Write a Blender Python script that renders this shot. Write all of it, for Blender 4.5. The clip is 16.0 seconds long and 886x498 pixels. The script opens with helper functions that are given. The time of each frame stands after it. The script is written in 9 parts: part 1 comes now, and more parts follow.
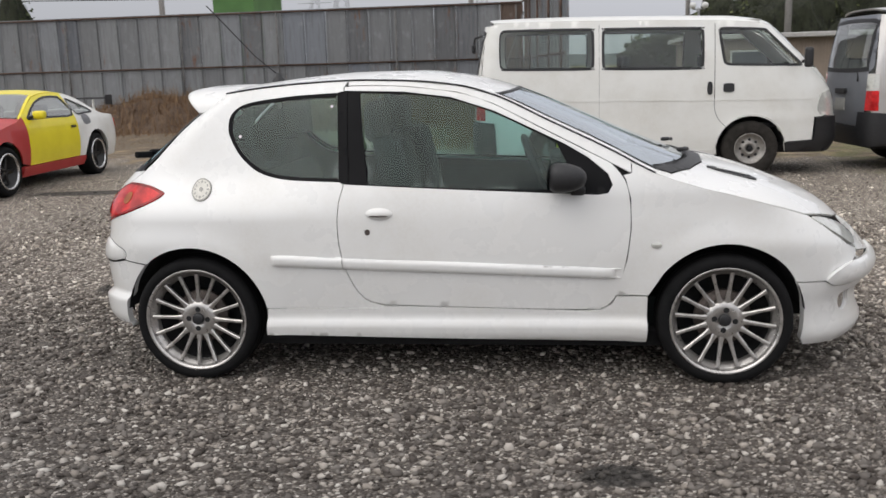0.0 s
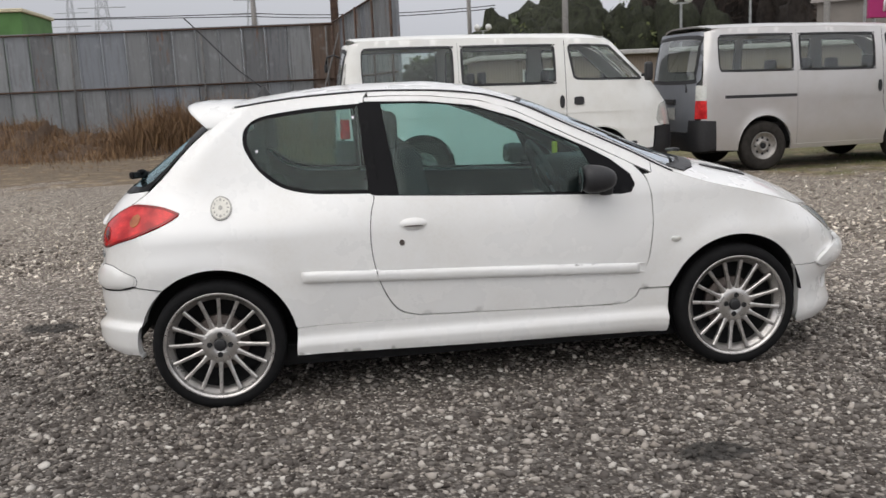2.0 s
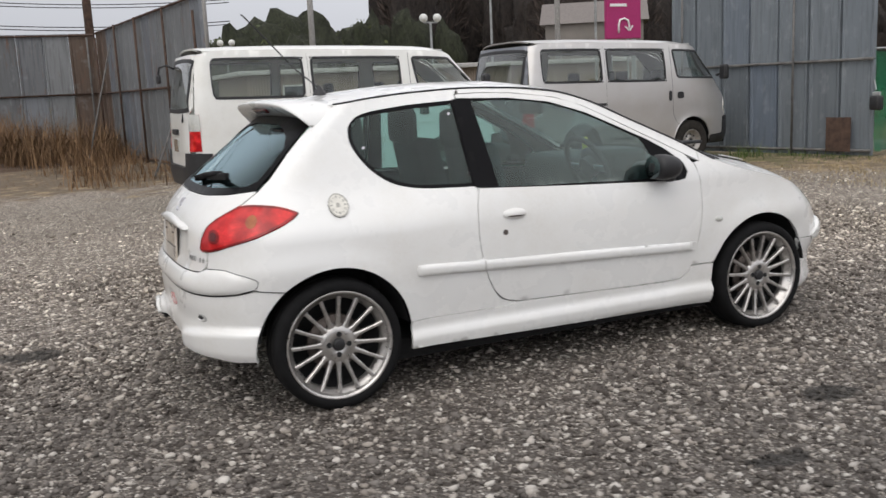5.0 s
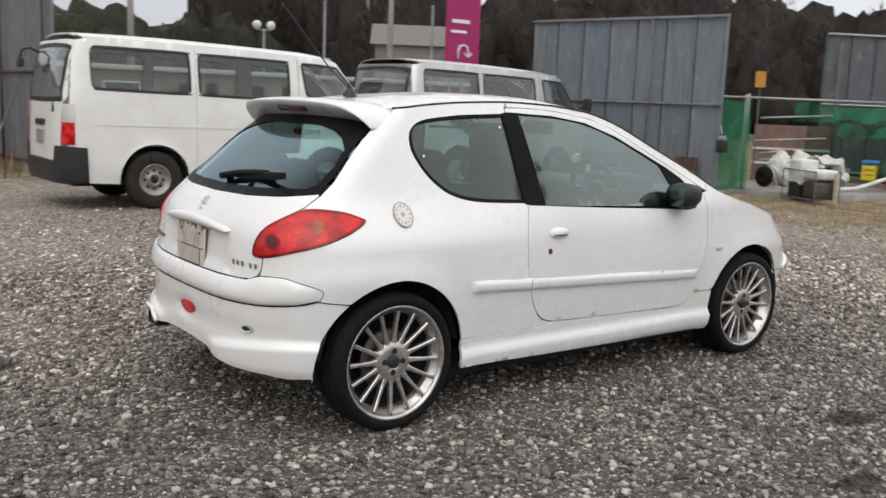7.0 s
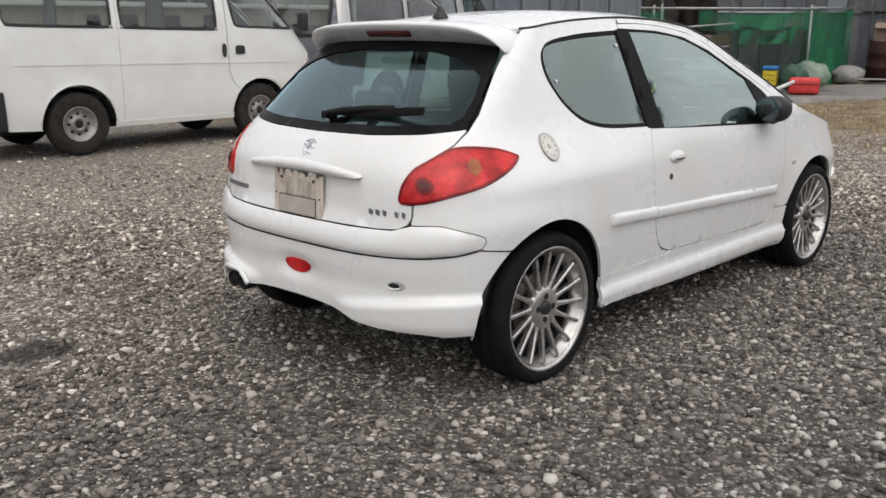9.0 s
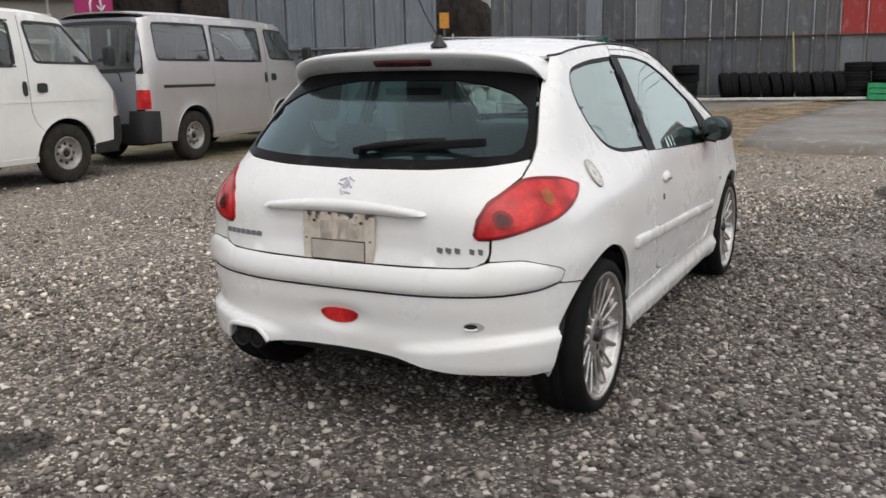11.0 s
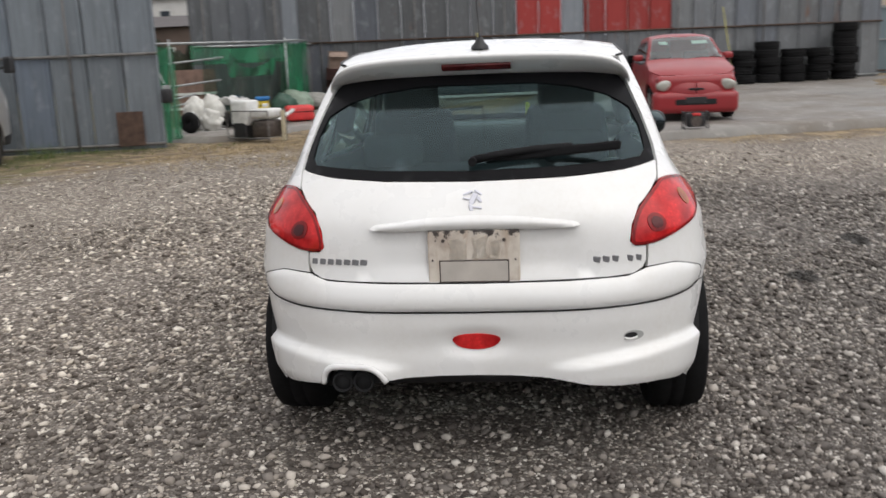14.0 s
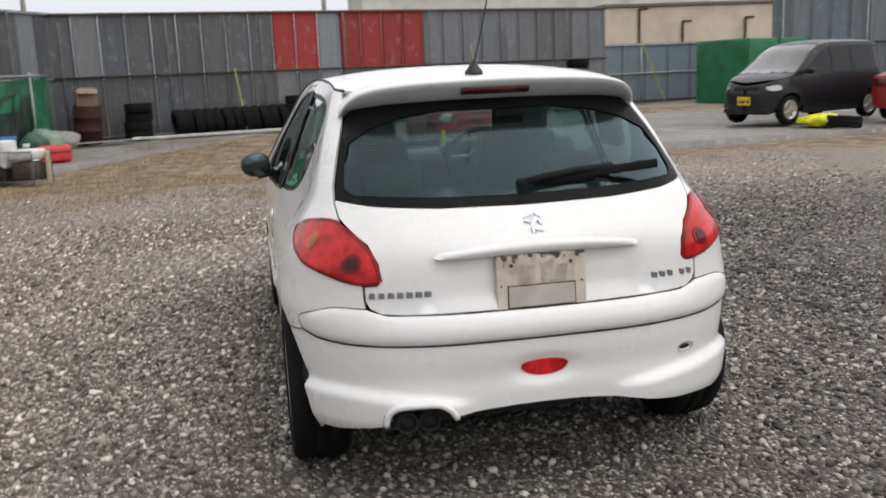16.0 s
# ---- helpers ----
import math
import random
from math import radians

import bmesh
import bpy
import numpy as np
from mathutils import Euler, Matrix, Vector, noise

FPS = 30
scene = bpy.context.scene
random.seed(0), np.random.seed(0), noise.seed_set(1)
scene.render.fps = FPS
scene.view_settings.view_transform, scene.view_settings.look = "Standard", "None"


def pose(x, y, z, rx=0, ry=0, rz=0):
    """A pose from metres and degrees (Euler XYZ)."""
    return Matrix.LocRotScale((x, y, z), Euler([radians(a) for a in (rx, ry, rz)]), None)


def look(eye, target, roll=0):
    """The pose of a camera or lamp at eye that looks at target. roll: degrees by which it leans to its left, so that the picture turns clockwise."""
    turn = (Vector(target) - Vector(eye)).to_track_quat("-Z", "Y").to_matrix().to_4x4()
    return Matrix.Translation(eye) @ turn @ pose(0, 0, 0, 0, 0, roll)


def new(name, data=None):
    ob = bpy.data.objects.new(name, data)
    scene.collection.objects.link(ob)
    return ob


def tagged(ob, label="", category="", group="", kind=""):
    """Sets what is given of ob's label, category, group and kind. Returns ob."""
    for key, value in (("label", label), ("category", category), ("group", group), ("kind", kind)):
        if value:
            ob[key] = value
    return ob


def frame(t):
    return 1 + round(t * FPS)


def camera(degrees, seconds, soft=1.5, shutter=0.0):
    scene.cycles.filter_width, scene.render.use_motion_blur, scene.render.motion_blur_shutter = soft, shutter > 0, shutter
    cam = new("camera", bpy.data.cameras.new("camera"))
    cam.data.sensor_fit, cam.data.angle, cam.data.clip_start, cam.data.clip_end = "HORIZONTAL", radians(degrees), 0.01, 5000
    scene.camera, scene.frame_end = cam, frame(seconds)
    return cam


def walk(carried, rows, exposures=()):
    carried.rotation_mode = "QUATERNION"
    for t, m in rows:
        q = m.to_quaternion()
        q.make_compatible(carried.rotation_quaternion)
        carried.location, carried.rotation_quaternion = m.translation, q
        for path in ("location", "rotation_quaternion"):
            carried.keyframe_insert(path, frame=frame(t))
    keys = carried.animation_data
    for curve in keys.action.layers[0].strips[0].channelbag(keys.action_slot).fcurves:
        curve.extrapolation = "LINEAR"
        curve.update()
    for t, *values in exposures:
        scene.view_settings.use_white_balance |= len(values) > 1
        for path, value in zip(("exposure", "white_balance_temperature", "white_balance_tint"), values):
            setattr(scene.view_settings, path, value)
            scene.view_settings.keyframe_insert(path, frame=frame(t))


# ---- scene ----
cam = camera(51.7, 16.0, soft=1.5, shutter=0.5)
METRES, EYE, TILT, LEAN, TURN = 9.227, 1.433, -1.16, 0.05, 6.82
ROWS = [
    (0.0, 0.0, 0.0, 0.0, -0.29, -10.01, 1.62),
    (0.5, -0.0269, 0.0027, -0.0018, -2.61, -10.25, 3.19),
    (1.0, -0.0568, 0.0052, -0.0003, -5.02, -8.36, 2.52),
    (1.5, -0.0922, 0.0023, -0.0005, -10.32, -9.17, 1.38),
    (2.0, -0.1232, 0.0108, -0.002, -14.25, -9.18, 2.86),
    (2.5, -0.1558, 0.0202, -0.0026, -16.95, -8.07, 0.37),
    (3.0, -0.1896, 0.0212, -0.0014, -22.58, -9.67, 1.62),
    (3.5, -0.2197, 0.0315, -0.0048, -24.65, -9.86, 2.51),
    (4.0, -0.2458, 0.0442, -0.0034, -27.69, -9.07, 1.09),
    (4.5, -0.2791, 0.0504, -0.0018, -30.49, -10.03, 2.38),
    (5.0, -0.305, 0.0663, -0.0027, -31.77, -9.01, 3.24),
    (7.5, -0.4187, 0.1775, -0.0021, -48.59, -9.33, 2.91),
    (8.0, -0.4348, 0.2049, -0.0032, -49.51, -9.72, 3.9),
    (10.5, -0.4793, 0.3583, -0.0026, -66.29, -11.9, 2.72),
    (11.0, -0.4899, 0.387, -0.0021, -69.28, -11.37, 2.18),
    (11.5, -0.4879, 0.4175, -0.0002, -71.89, -11.01, 2.53),
    (12.0, -0.4918, 0.4486, -0.0011, -75.18, -10.85, 1.96),
    (12.5, -0.4965, 0.4772, 0.0016, -79.54, -12.32, 2.31),
    (13.0, -0.4903, 0.5063, 0.0016, -83.87, -12.12, 3.25),
    (13.5, -0.4899, 0.5338, 0.002, -85.98, -11.32, 1.16),
    (14.0, -0.4953, 0.5665, 0.0063, -91.63, -12.25, 3.5),
    (14.5, -0.4906, 0.593, 0.0045, -95.76, -12.32, 3.05),
    (15.0, -0.4816, 0.6197, 0.0065, -98.28, -12.16, 2.27),
    (15.5, -0.475, 0.6495, 0.0065, -104.16, -12.78, 2.75),
    (16.0, -0.4638, 0.68, 0.0082, -108.89, -11.08, 3.6),
]
WORLD_ROWS = [
    (5.2, pose(-1.301, -4.4966, 1.3985, 79.437, 2.055, -25.401)),
    (7.3, pose(-2.2573, -3.743, 1.3687, 80.687, -0.366, -40.108)),
    (8.2, pose(-2.5745, -3.3099, 1.3552, 78.216, 2.793, -42.927)),
    (10.3, pose(-3.0431, -2.1842, 1.3414, 77.693, 0.065, -57.06)),
]
START = pose(1.671, -4.838, EYE, TILT, LEAN, TURN)
PATH = [(t, START @ pose(METRES * x, METRES * y, METRES * z, 90 + pitch, roll, yaw)) for t, x, y, z, yaw, pitch, roll in ROWS] + WORLD_ROWS
walk(cam, sorted(PATH, key=lambda row: row[0]), [(0.0, 0.04), (3.0, 0.06), (5.0, 0.10), (8.0, 0.07), (11.0, 0.0), (12.0, 0.0), (13.0, 0.09), (16.0, 0.12)])

# ---- daylight: a bright overcast sky with a weak, wide sun ----
SUN_UP, SUN_ROUND = radians(53), radians(230)
world = bpy.data.worlds.new("overcast")
scene.world = world
world.use_nodes = True
wn, wl = world.node_tree.nodes, world.node_tree.links
sky = wn.new("ShaderNodeTexSky")
sky.sky_type, sky.sun_disc = "NISHITA", False
sky.sun_elevation, sky.sun_rotation = SUN_UP, SUN_ROUND
sky.air_density, sky.dust_density = 1.0, 3.0
cloud = wn.new("ShaderNodeHueSaturation")
cloud.inputs["Saturation"].default_value = 0.22
wl.new(sky.outputs[0], cloud.inputs["Color"])
lift = wn.new("ShaderNodeMixRGB")
lift.blend_type = "MIX"
lift.inputs[0].default_value = 0.62
lift.inputs[2].default_value = (8.8, 8.75, 8.95, 1)
wl.new(cloud.outputs[0], lift.inputs[1])
way, height_, grade = wn.new("ShaderNodeTexCoord"), wn.new("ShaderNodeSeparateXYZ"), wn.new("ShaderNodeValToRGB")
wl.new(way.outputs["Generated"], height_.inputs[0])
wl.new(height_.outputs[2], grade.inputs[0])
grade.color_ramp.elements[0].position, grade.color_ramp.elements[0].color = 0.0, (0.57, 0.585, 0.625, 1)
grade.color_ramp.elements[1].position, grade.color_ramp.elements[1].color = 0.75, (1.0, 0.99, 0.98, 1)
dome = wn.new("ShaderNodeMixRGB")
dome.blend_type = "MULTIPLY"
dome.inputs[0].default_value = 1.0
wl.new(lift.outputs[0], dome.inputs[1])
wl.new(grade.outputs[0], dome.inputs[2])
# the cloud is brighter towards the hidden sun's side
side, bright, whole = wn.new("ShaderNodeVectorMath"), wn.new("ShaderNodeMath"), wn.new("ShaderNodeMixRGB")
side.operation, bright.operation, whole.blend_type = "DOT_PRODUCT", "ADD", "MULTIPLY"
side.inputs[1].default_value = (0.22, -0.14, 0.0)
bright.inputs[1].default_value = 1.0
whole.inputs[0].default_value = 1.0
wl.new(way.outputs["Generated"], side.inputs[0])
wl.new(side.outputs["Value"], bright.inputs[0])
wl.new(dome.outputs[0], whole.inputs[1])
wl.new(bright.outputs[0], whole.inputs[2])
wl.new(whole.outputs[0], wn["Background"].inputs[0])
wn["Background"].inputs[1].default_value = 0.154
sun = new("sun", bpy.data.lights.new("sun", "SUN"))
sun.data.energy, sun.data.angle, sun.data.color = 0.82, radians(75), (1.0, 0.965, 0.91)
sun.matrix_world = look((math.sin(SUN_ROUND) * 20, math.cos(SUN_ROUND) * 20, 22), (0, 0, 0))

# ---- materials ----


class Mat:
    """A node material with a few shorthands."""

    def __init__(self, name, rough=0.6, metal=0.0, color=(0.5, 0.5, 0.5), **more):
        self.m = bpy.data.materials.new(name)
        self.m.use_nodes = True
        self.n, self.l = self.m.node_tree.nodes, self.m.node_tree.links
        self.b = self.n["Principled BSDF"]
        self.set("Base Color", (*color, 1))
        self.set("Roughness", rough)
        self.set("Metallic", metal)
        for k, v in more.items():
            self.set(k.replace("_", " "), v)
        self.co = self.n.new("ShaderNodeTexCoord").outputs["Object"]

    def set(self, key, value):
        if hasattr(value, "is_linked"):
            self.l.new(value, self.b.inputs[key])
        else:
            self.b.inputs[key].default_value = value

    def where(self, sx=1, sy=1, sz=1, world=False):
        m = self.n.new("ShaderNodeMapping")
        m.inputs["Scale"].default_value = (sx, sy, sz)
        src = self.n.new("ShaderNodeNewGeometry").outputs["Position"] if world else self.co
        self.l.new(src, m.inputs[0])
        return m.outputs[0]

    def noise(self, scale, detail=4, rough=0.6, at=None):
        t = self.n.new("ShaderNodeTexNoise")
        t.inputs["Scale"].default_value, t.inputs["Detail"].default_value = scale, detail
        t.inputs["Roughness"].default_value = rough
        self.l.new(at or self.co, t.inputs["Vector"])
        return t.outputs["Fac"]

    def voronoi(self, scale, at=None, feature="F1", rand=1.0):
        t = self.n.new("ShaderNodeTexVoronoi")
        t.feature = feature
        t.inputs["Scale"].default_value = scale
        t.inputs["Randomness"].default_value = rand
        self.l.new(at or self.co, t.inputs["Vector"])
        return t

    def ramp(self, fac, *stops):
        r = self.n.new("ShaderNodeValToRGB")
        e = r.color_ramp.elements
        while len(e) < len(stops):
            e.new(0.5)
        for k, (p, c) in enumerate(stops):
            e[k].position, e[k].color = p, (*c, 1) if len(c) == 3 else c
        self.l.new(fac, r.inputs[0])
        return r.outputs[0]

    def mix(self, fac, a, b, how="MIX"):
        x = self.n.new("ShaderNodeMixRGB")
        x.blend_type = how
        for k, v in enumerate((fac, a, b)):
            if hasattr(v, "is_linked"):
                self.l.new(v, x.inputs[k])
            elif k == 0:
                x.inputs[0].default_value = v
            else:
                x.inputs[k].default_value = (*v, 1)
        return x.outputs[0]

    def math(self, how, a, b=0.0):
        x = self.n.new("ShaderNodeMath")
        x.operation = how
        for k, v in enumerate((a, b)):
            if hasattr(v, "is_linked"):
                self.l.new(v, x.inputs[k])
            else:
                x.inputs[k].default_value = v
        return x.outputs[0]

    def bump(self, height, strength=0.3, depth=0.01):
        b = self.n.new("ShaderNodeBump")
        b.inputs["Strength"].default_value, b.inputs["Distance"].default_value = strength, depth
        self.l.new(height, b.inputs["Height"])
        self.l.new(b.outputs[0], self.b.inputs["Normal"])

    def chance(self):
        return self.n.new("ShaderNodeObjectInfo").outputs["Random"]

    def island(self):
        return self.n.new("ShaderNodeNewGeometry").outputs["Random Per Island"]


def paint(name, color, rough=0.3, dirt=0.06, coat=0.6, metal=0.0):
    m = Mat(name, rough, metal, color, Coat_Weight=coat, Coat_Roughness=0.06)
    g = m.noise(3, 6)
    dark = tuple(c * (1 - 2.2 * dirt) * k for c, k in zip(color, (1.0, 0.97, 0.92)))
    fine = m.noise(60, 3)
    m.set("Base Color", m.mix(m.math("MULTIPLY", m.ramp(g, (0.42, (0, 0, 0)), (0.75, (1, 1, 1))), fine), color, dark))
    m.set("Roughness", m.math("ADD", m.math("MULTIPLY", g, 0.18), rough - 0.09))
    return m.m


def glass(name, tint, film=0.02, shine=0.06, edge=2.4, sheen=(1.0, 1.0, 1.0)):
    """Thin tinted glass: clear, with a sheen that grows towards grazing and a little dust."""
    m = bpy.data.materials.new(name)
    m.use_nodes = True
    n, l = m.node_tree.nodes, m.node_tree.links
    n.remove(n["Principled BSDF"])
    clear, gloss, face, mix = (n.new(k) for k in ("ShaderNodeBsdfTransparent", "ShaderNodeBsdfGlossy", "ShaderNodeLayerWeight", "ShaderNodeMixShader"))
    clear.inputs[0].default_value = (*tint, 1)
    gloss.inputs["Roughness"].default_value = 0.02
    gloss.inputs["Color"].default_value = (*sheen, 1)
    face.inputs["Blend"].default_value = 0.5
    power, grow_ = n.new("ShaderNodeMath"), n.new("ShaderNodeMath")
    power.operation, grow_.operation = "POWER", "MULTIPLY_ADD"
    power.inputs[1].default_value = edge
    grow_.inputs[1].default_value, grow_.inputs[2].default_value = 1 - shine, shine
    dust, veil = n.new("ShaderNodeBsdfDiffuse"), n.new("ShaderNodeMixShader")
    dust.inputs[0].default_value = (0.5, 0.54, 0.53, 1)
    tex = n.new("ShaderNodeTexNoise")
    tex.inputs["Scale"].default_value, tex.inputs["Detail"].default_value = 6, 5
    thin = n.new("ShaderNodeMath")
    thin.operation = "MULTIPLY"
    thin.inputs[1].default_value = film * 2
    for p, q in ((face.outputs["Facing"], power.inputs[0]), (power.outputs[0], grow_.inputs[0]), (grow_.outputs[0], mix.inputs[0]), (tex.outputs[0], thin.inputs[0]), (thin.outputs[0], veil.inputs[0]),
                 (clear.outputs[0], veil.inputs[1]), (dust.outputs[0], veil.inputs[2]), (veil.outputs[0], mix.inputs[1]), (gloss.outputs[0], mix.inputs[2]), (mix.outputs[0], n["Material Output"].inputs[0])):
        l.new(p, q)
    return m


def plain(name, color, rough=0.6, metal=0.0, var=0.25, scale=12, bump=0.0, **more):
    m = Mat(name, rough, metal, color, **more)
    g = m.noise(scale, 5)
    m.set("Base Color", m.mix(m.ramp(g, (0.3, (0, 0, 0)), (0.75, (1, 1, 1))), tuple(c * (1 - var) for c in color), tuple(min(1, c * (1 + var)) for c in color)))
    m.set("Roughness", m.math("ADD", m.math("MULTIPLY", m.noise(scale * 3, 3), 0.2), max(0.02, rough - 0.1)))
    if bump:
        m.bump(m.noise(scale * 6, 4), bump, 0.004)
    return m.m


WHITE = paint("white_car_paint", (0.80, 0.80, 0.79), 0.28)
VANWHITE = paint("white_van_paint", (0.76, 0.76, 0.73), 0.38, 0.09)
SILVER = paint("silver_van_paint", (0.57, 0.555, 0.54), 0.34, 0.06, 0.5, 0.62)
RED = paint("faded_red_paint", (0.27, 0.014, 0.019), 0.42, 0.08, 0.3)
REDFLAT = paint("red_panel_paint", (0.42, 0.03, 0.03), 0.5, 0.1, 0.2)
YELLOW = paint("yellow_paint", (0.80, 0.68, 0.02), 0.45, 0.08, 0.3)
BLACKPAINT = paint("black_van_paint", (0.008, 0.008, 0.012), 0.35, 0.0, 0.15)
GLASS = glass("tinted_car_glass", (0.53, 0.73, 0.71), 0.006, 0.026, 1.6, (0.86, 0.97, 0.92))
WINDSCREEN = glass("windscreen_glass", (0.74, 0.86, 0.84), 0.008, 0.06, 1.45, (0.90, 0.95, 1.0))
REARGLASS = glass("rear_window_glass", (0.70, 0.90, 0.89), 0.004, 0.03, 2.9, (0.66, 0.86, 0.92))
VANGLASS = glass("van_window_glass", (0.78, 0.85, 0.81), 0.02, 0.06)
SCREENGLASS = glass("dark_van_windscreen_glass", (0.30, 0.34, 0.33), 0.01, 0.05, 2.4)
DARKGLASS = glass("dark_window_glass", (0.10, 0.11, 0.12), 0.004, 0.03, 4.0)
BLACKTRIM = plain("black_plastic_trim", (0.018, 0.018, 0.02), 0.5, 0, 0.2, 30)
GLOSSBLACK = plain("black_window_border", (0.008, 0.008, 0.009), 0.35, 0, 0.1, 12, 0, Specular_IOR_Level=0.07)
DUSTYRUBBER = plain("dusty_van_tyre", (0.030, 0.027, 0.024), 0.9, 0, 0.35, 14, 0.1, Specular_IOR_Level=0.2)
RUBBER = plain("tyre_rubber", (0.0075, 0.0075, 0.008), 0.85, 0, 0.3, 14, 0.1, Specular_IOR_Level=0.2)
LINER = plain("dark_inner_liner", (0.012, 0.012, 0.013), 0.9)
FABRIC = plain("dark_grey_seat_cloth", (0.026, 0.028, 0.032), 0.9, 0, 0.2, 60, 0.2)
DASH = plain("dark_dashboard_plastic", (0.03, 0.032, 0.035), 0.7)
ALLOY = plain("silver_alloy", (0.54, 0.52, 0.50), 0.30, 0.8, 0.25, 20)
DARKALLOY = plain("brake_steel", (0.12, 0.10, 0.09), 0.5, 0.7, 0.4, 20)
STEELRIM = plain("steel_wheel", (0.30, 0.285, 0.265), 0.45, 0.6, 0.3, 20)
CHROME = plain("chrome", (0.75, 0.75, 0.76), 0.12, 1.0, 0.05)
# the silver van's tailgate, darker and bluer than its sides
BLUEGREY = paint("dull_blue_grey_tailgate", (0.20, 0.21, 0.235), 0.4, 0.08, 0.4, 0.3)
SATIN = plain("satin_badge_metal", (0.68, 0.68, 0.74), 0.35, 0.8, 0.05)
BADGEGREY = plain("grey_badge_lettering", (0.24, 0.24, 0.25), 0.4, 0.6, 0.1)


def lamp_red(name, color):
    """A ribbed plastic lens: fine lines, facets behind it, brighter and deeper patches."""
    m = Mat(name, 0.14, 0, color, Coat_Weight=0.25, Coat_Roughness=0.04, Specular_IOR_Level=0.3)
    lines = m.n.new("ShaderNodeTexWave")
    lines.inputs["Scale"].default_value = 70
    lines.bands_direction = "Z"
    m.l.new(m.co, lines.inputs[0])
    facet = m.voronoi(75)
    deep = m.mix(m.ramp(m.noise(13, 3, 0.5), (0.36, (0, 0, 0)), (0.64, (1, 1, 1))), tuple(c * 0.45 for c in color), (min(1, color[0] * 1.25), color[1] * 2.2, color[2] * 1.8))
    col = m.mix(m.math("MULTIPLY", m.ramp(lines.outputs[1], (0.2, (1, 1, 1)), (0.9, (0, 0, 0))), 0.35), deep, tuple(c * 0.4 for c in color))
    m.set("Base Color", m.mix(m.math("MULTIPLY", m.ramp(facet.outputs["Distance"], (0.1, (0, 0, 0)), (0.6, (1, 1, 1))), 0.3), col, tuple(c * 0.5 for c in color)))
    return m.m


LAMPRED = lamp_red("red_lamp_lens", (0.72, 0.018, 0.022))
LAMPDARK = lamp_red("dark_red_lamp_lens", (0.12, 0.010, 0.012))
LAMPMID = lamp_red("deep_red_lamp_lens", (0.30, 0.010, 0.012))
DIALGREY = plain("faded_dial_print", (0.40, 0.39, 0.36), 0.6)
LAMPAMBER = lamp_red("amber_lamp_lens", (0.50, 0.10, 0.03))
LAMPCLEAR = plain("clear_lamp_lens", (0.62, 0.62, 0.58), 0.1, 0.3, 0.15, 40, 0, Coat_Weight=1.0)


def plate_mat():
    """A weathered plate: chalky, with brown runs and black grime flakes along its upper edge."""
    m = Mat("grubby_metal_plate", 0.55, 0.2, (0.6, 0.54, 0.46))
    g, h = m.noise(9, 6), m.noise(40, 4)
    col = m.mix(m.ramp(g, (0.40, (0, 0, 0)), (0.64, (1, 1, 1))), (0.70, 0.64, 0.56), m.mix(h, (0.58, 0.52, 0.46), (0.40, 0.31, 0.24)))
    runs = m.noise(7, 5, 0.6, m.where(1, 4.5, 0.7))
    col = m.mix(m.math("MULTIPLY", m.ramp(runs, (0.52, (0, 0, 0)), (0.66, (1, 1, 1))), 0.55), col, (0.42, 0.31, 0.22))
    at = m.n.new("ShaderNodeSeparateXYZ")
    m.l.new(m.co, at.inputs[0])
    flake = m.math("ADD", m.noise(26, 5, 0.7), m.math("MULTIPLY", m.math("SUBTRACT", at.outputs[2], 0.062), 7.0))
    m.set("Base Color", m.mix(m.ramp(flake, (0.60, (0, 0, 0)), (0.66, (1, 1, 1))), col, (0.06, 0.05, 0.045)))
    return m.m


PLATE = plate_mat()


def sheet_mat(name, base, rust=0.5, wear=0.4):
    """Painted steel hoarding: streaks that run down, rust at edges and patches, a tone for each sheet."""
    m = Mat(name, 0.6, 0.15, base)
    c = m.chance()
    tone = m.ramp(c, (0.0, tuple(k * 0.84 for k in base)), (0.35, base), (0.7, tuple(min(1, k * 1.10) for k in base)), (1.0, tuple(min(1, k * q) for k, q in zip(base, (0.90, 0.95, 1.06)))))
    off = m.n.new("ShaderNodeCombineXYZ")
    m.l.new(m.math("MULTIPLY", c, 37.0), off.inputs[0])
    add = m.n.new("ShaderNodeVectorMath")
    add.operation = "ADD"
    m.l.new(m.co, add.inputs[0])
    m.l.new(off.outputs[0], add.inputs[1])

    def at(sx, sy, sz):
        k = m.n.new("ShaderNodeMapping")
        k.inputs["Scale"].default_value = (sx, sy, sz)
        m.l.new(add.outputs[0], k.inputs[0])
        return k.outputs[0]

    streak = m.noise(5, 6, 0.65, at(3.2, 1, 0.22))
    col = m.mix(m.math("MULTIPLY", m.ramp(streak, (0.48, (0, 0, 0)), (0.72, (1, 1, 1))), wear), tone, tuple(k * 0.52 for k in base))
    pale = m.noise(4, 5, 0.6, at(1.2, 1, 0.8))
    col = m.mix(m.math("MULTIPLY", m.ramp(pale, (0.55, (0, 0, 0)), (0.75, (1, 1, 1))), 0.35), col, (0.36, 0.375, 0.39))
    spot = m.noise(2.2, 7, 0.72, at(2.2, 1, 0.5))
    col = m.mix(m.ramp(spot, (0.70 - 0.14 * rust, (0, 0, 0)), (0.80 - 0.12 * rust, (1, 1, 1))), col, m.mix(m.noise(30, 3), (0.10, 0.045, 0.025), (0.22, 0.12, 0.08)))
    m.set("Base Color", col)
    m.bump(m.noise(2.5, 3), 0.25, 0.02)
    return m.m


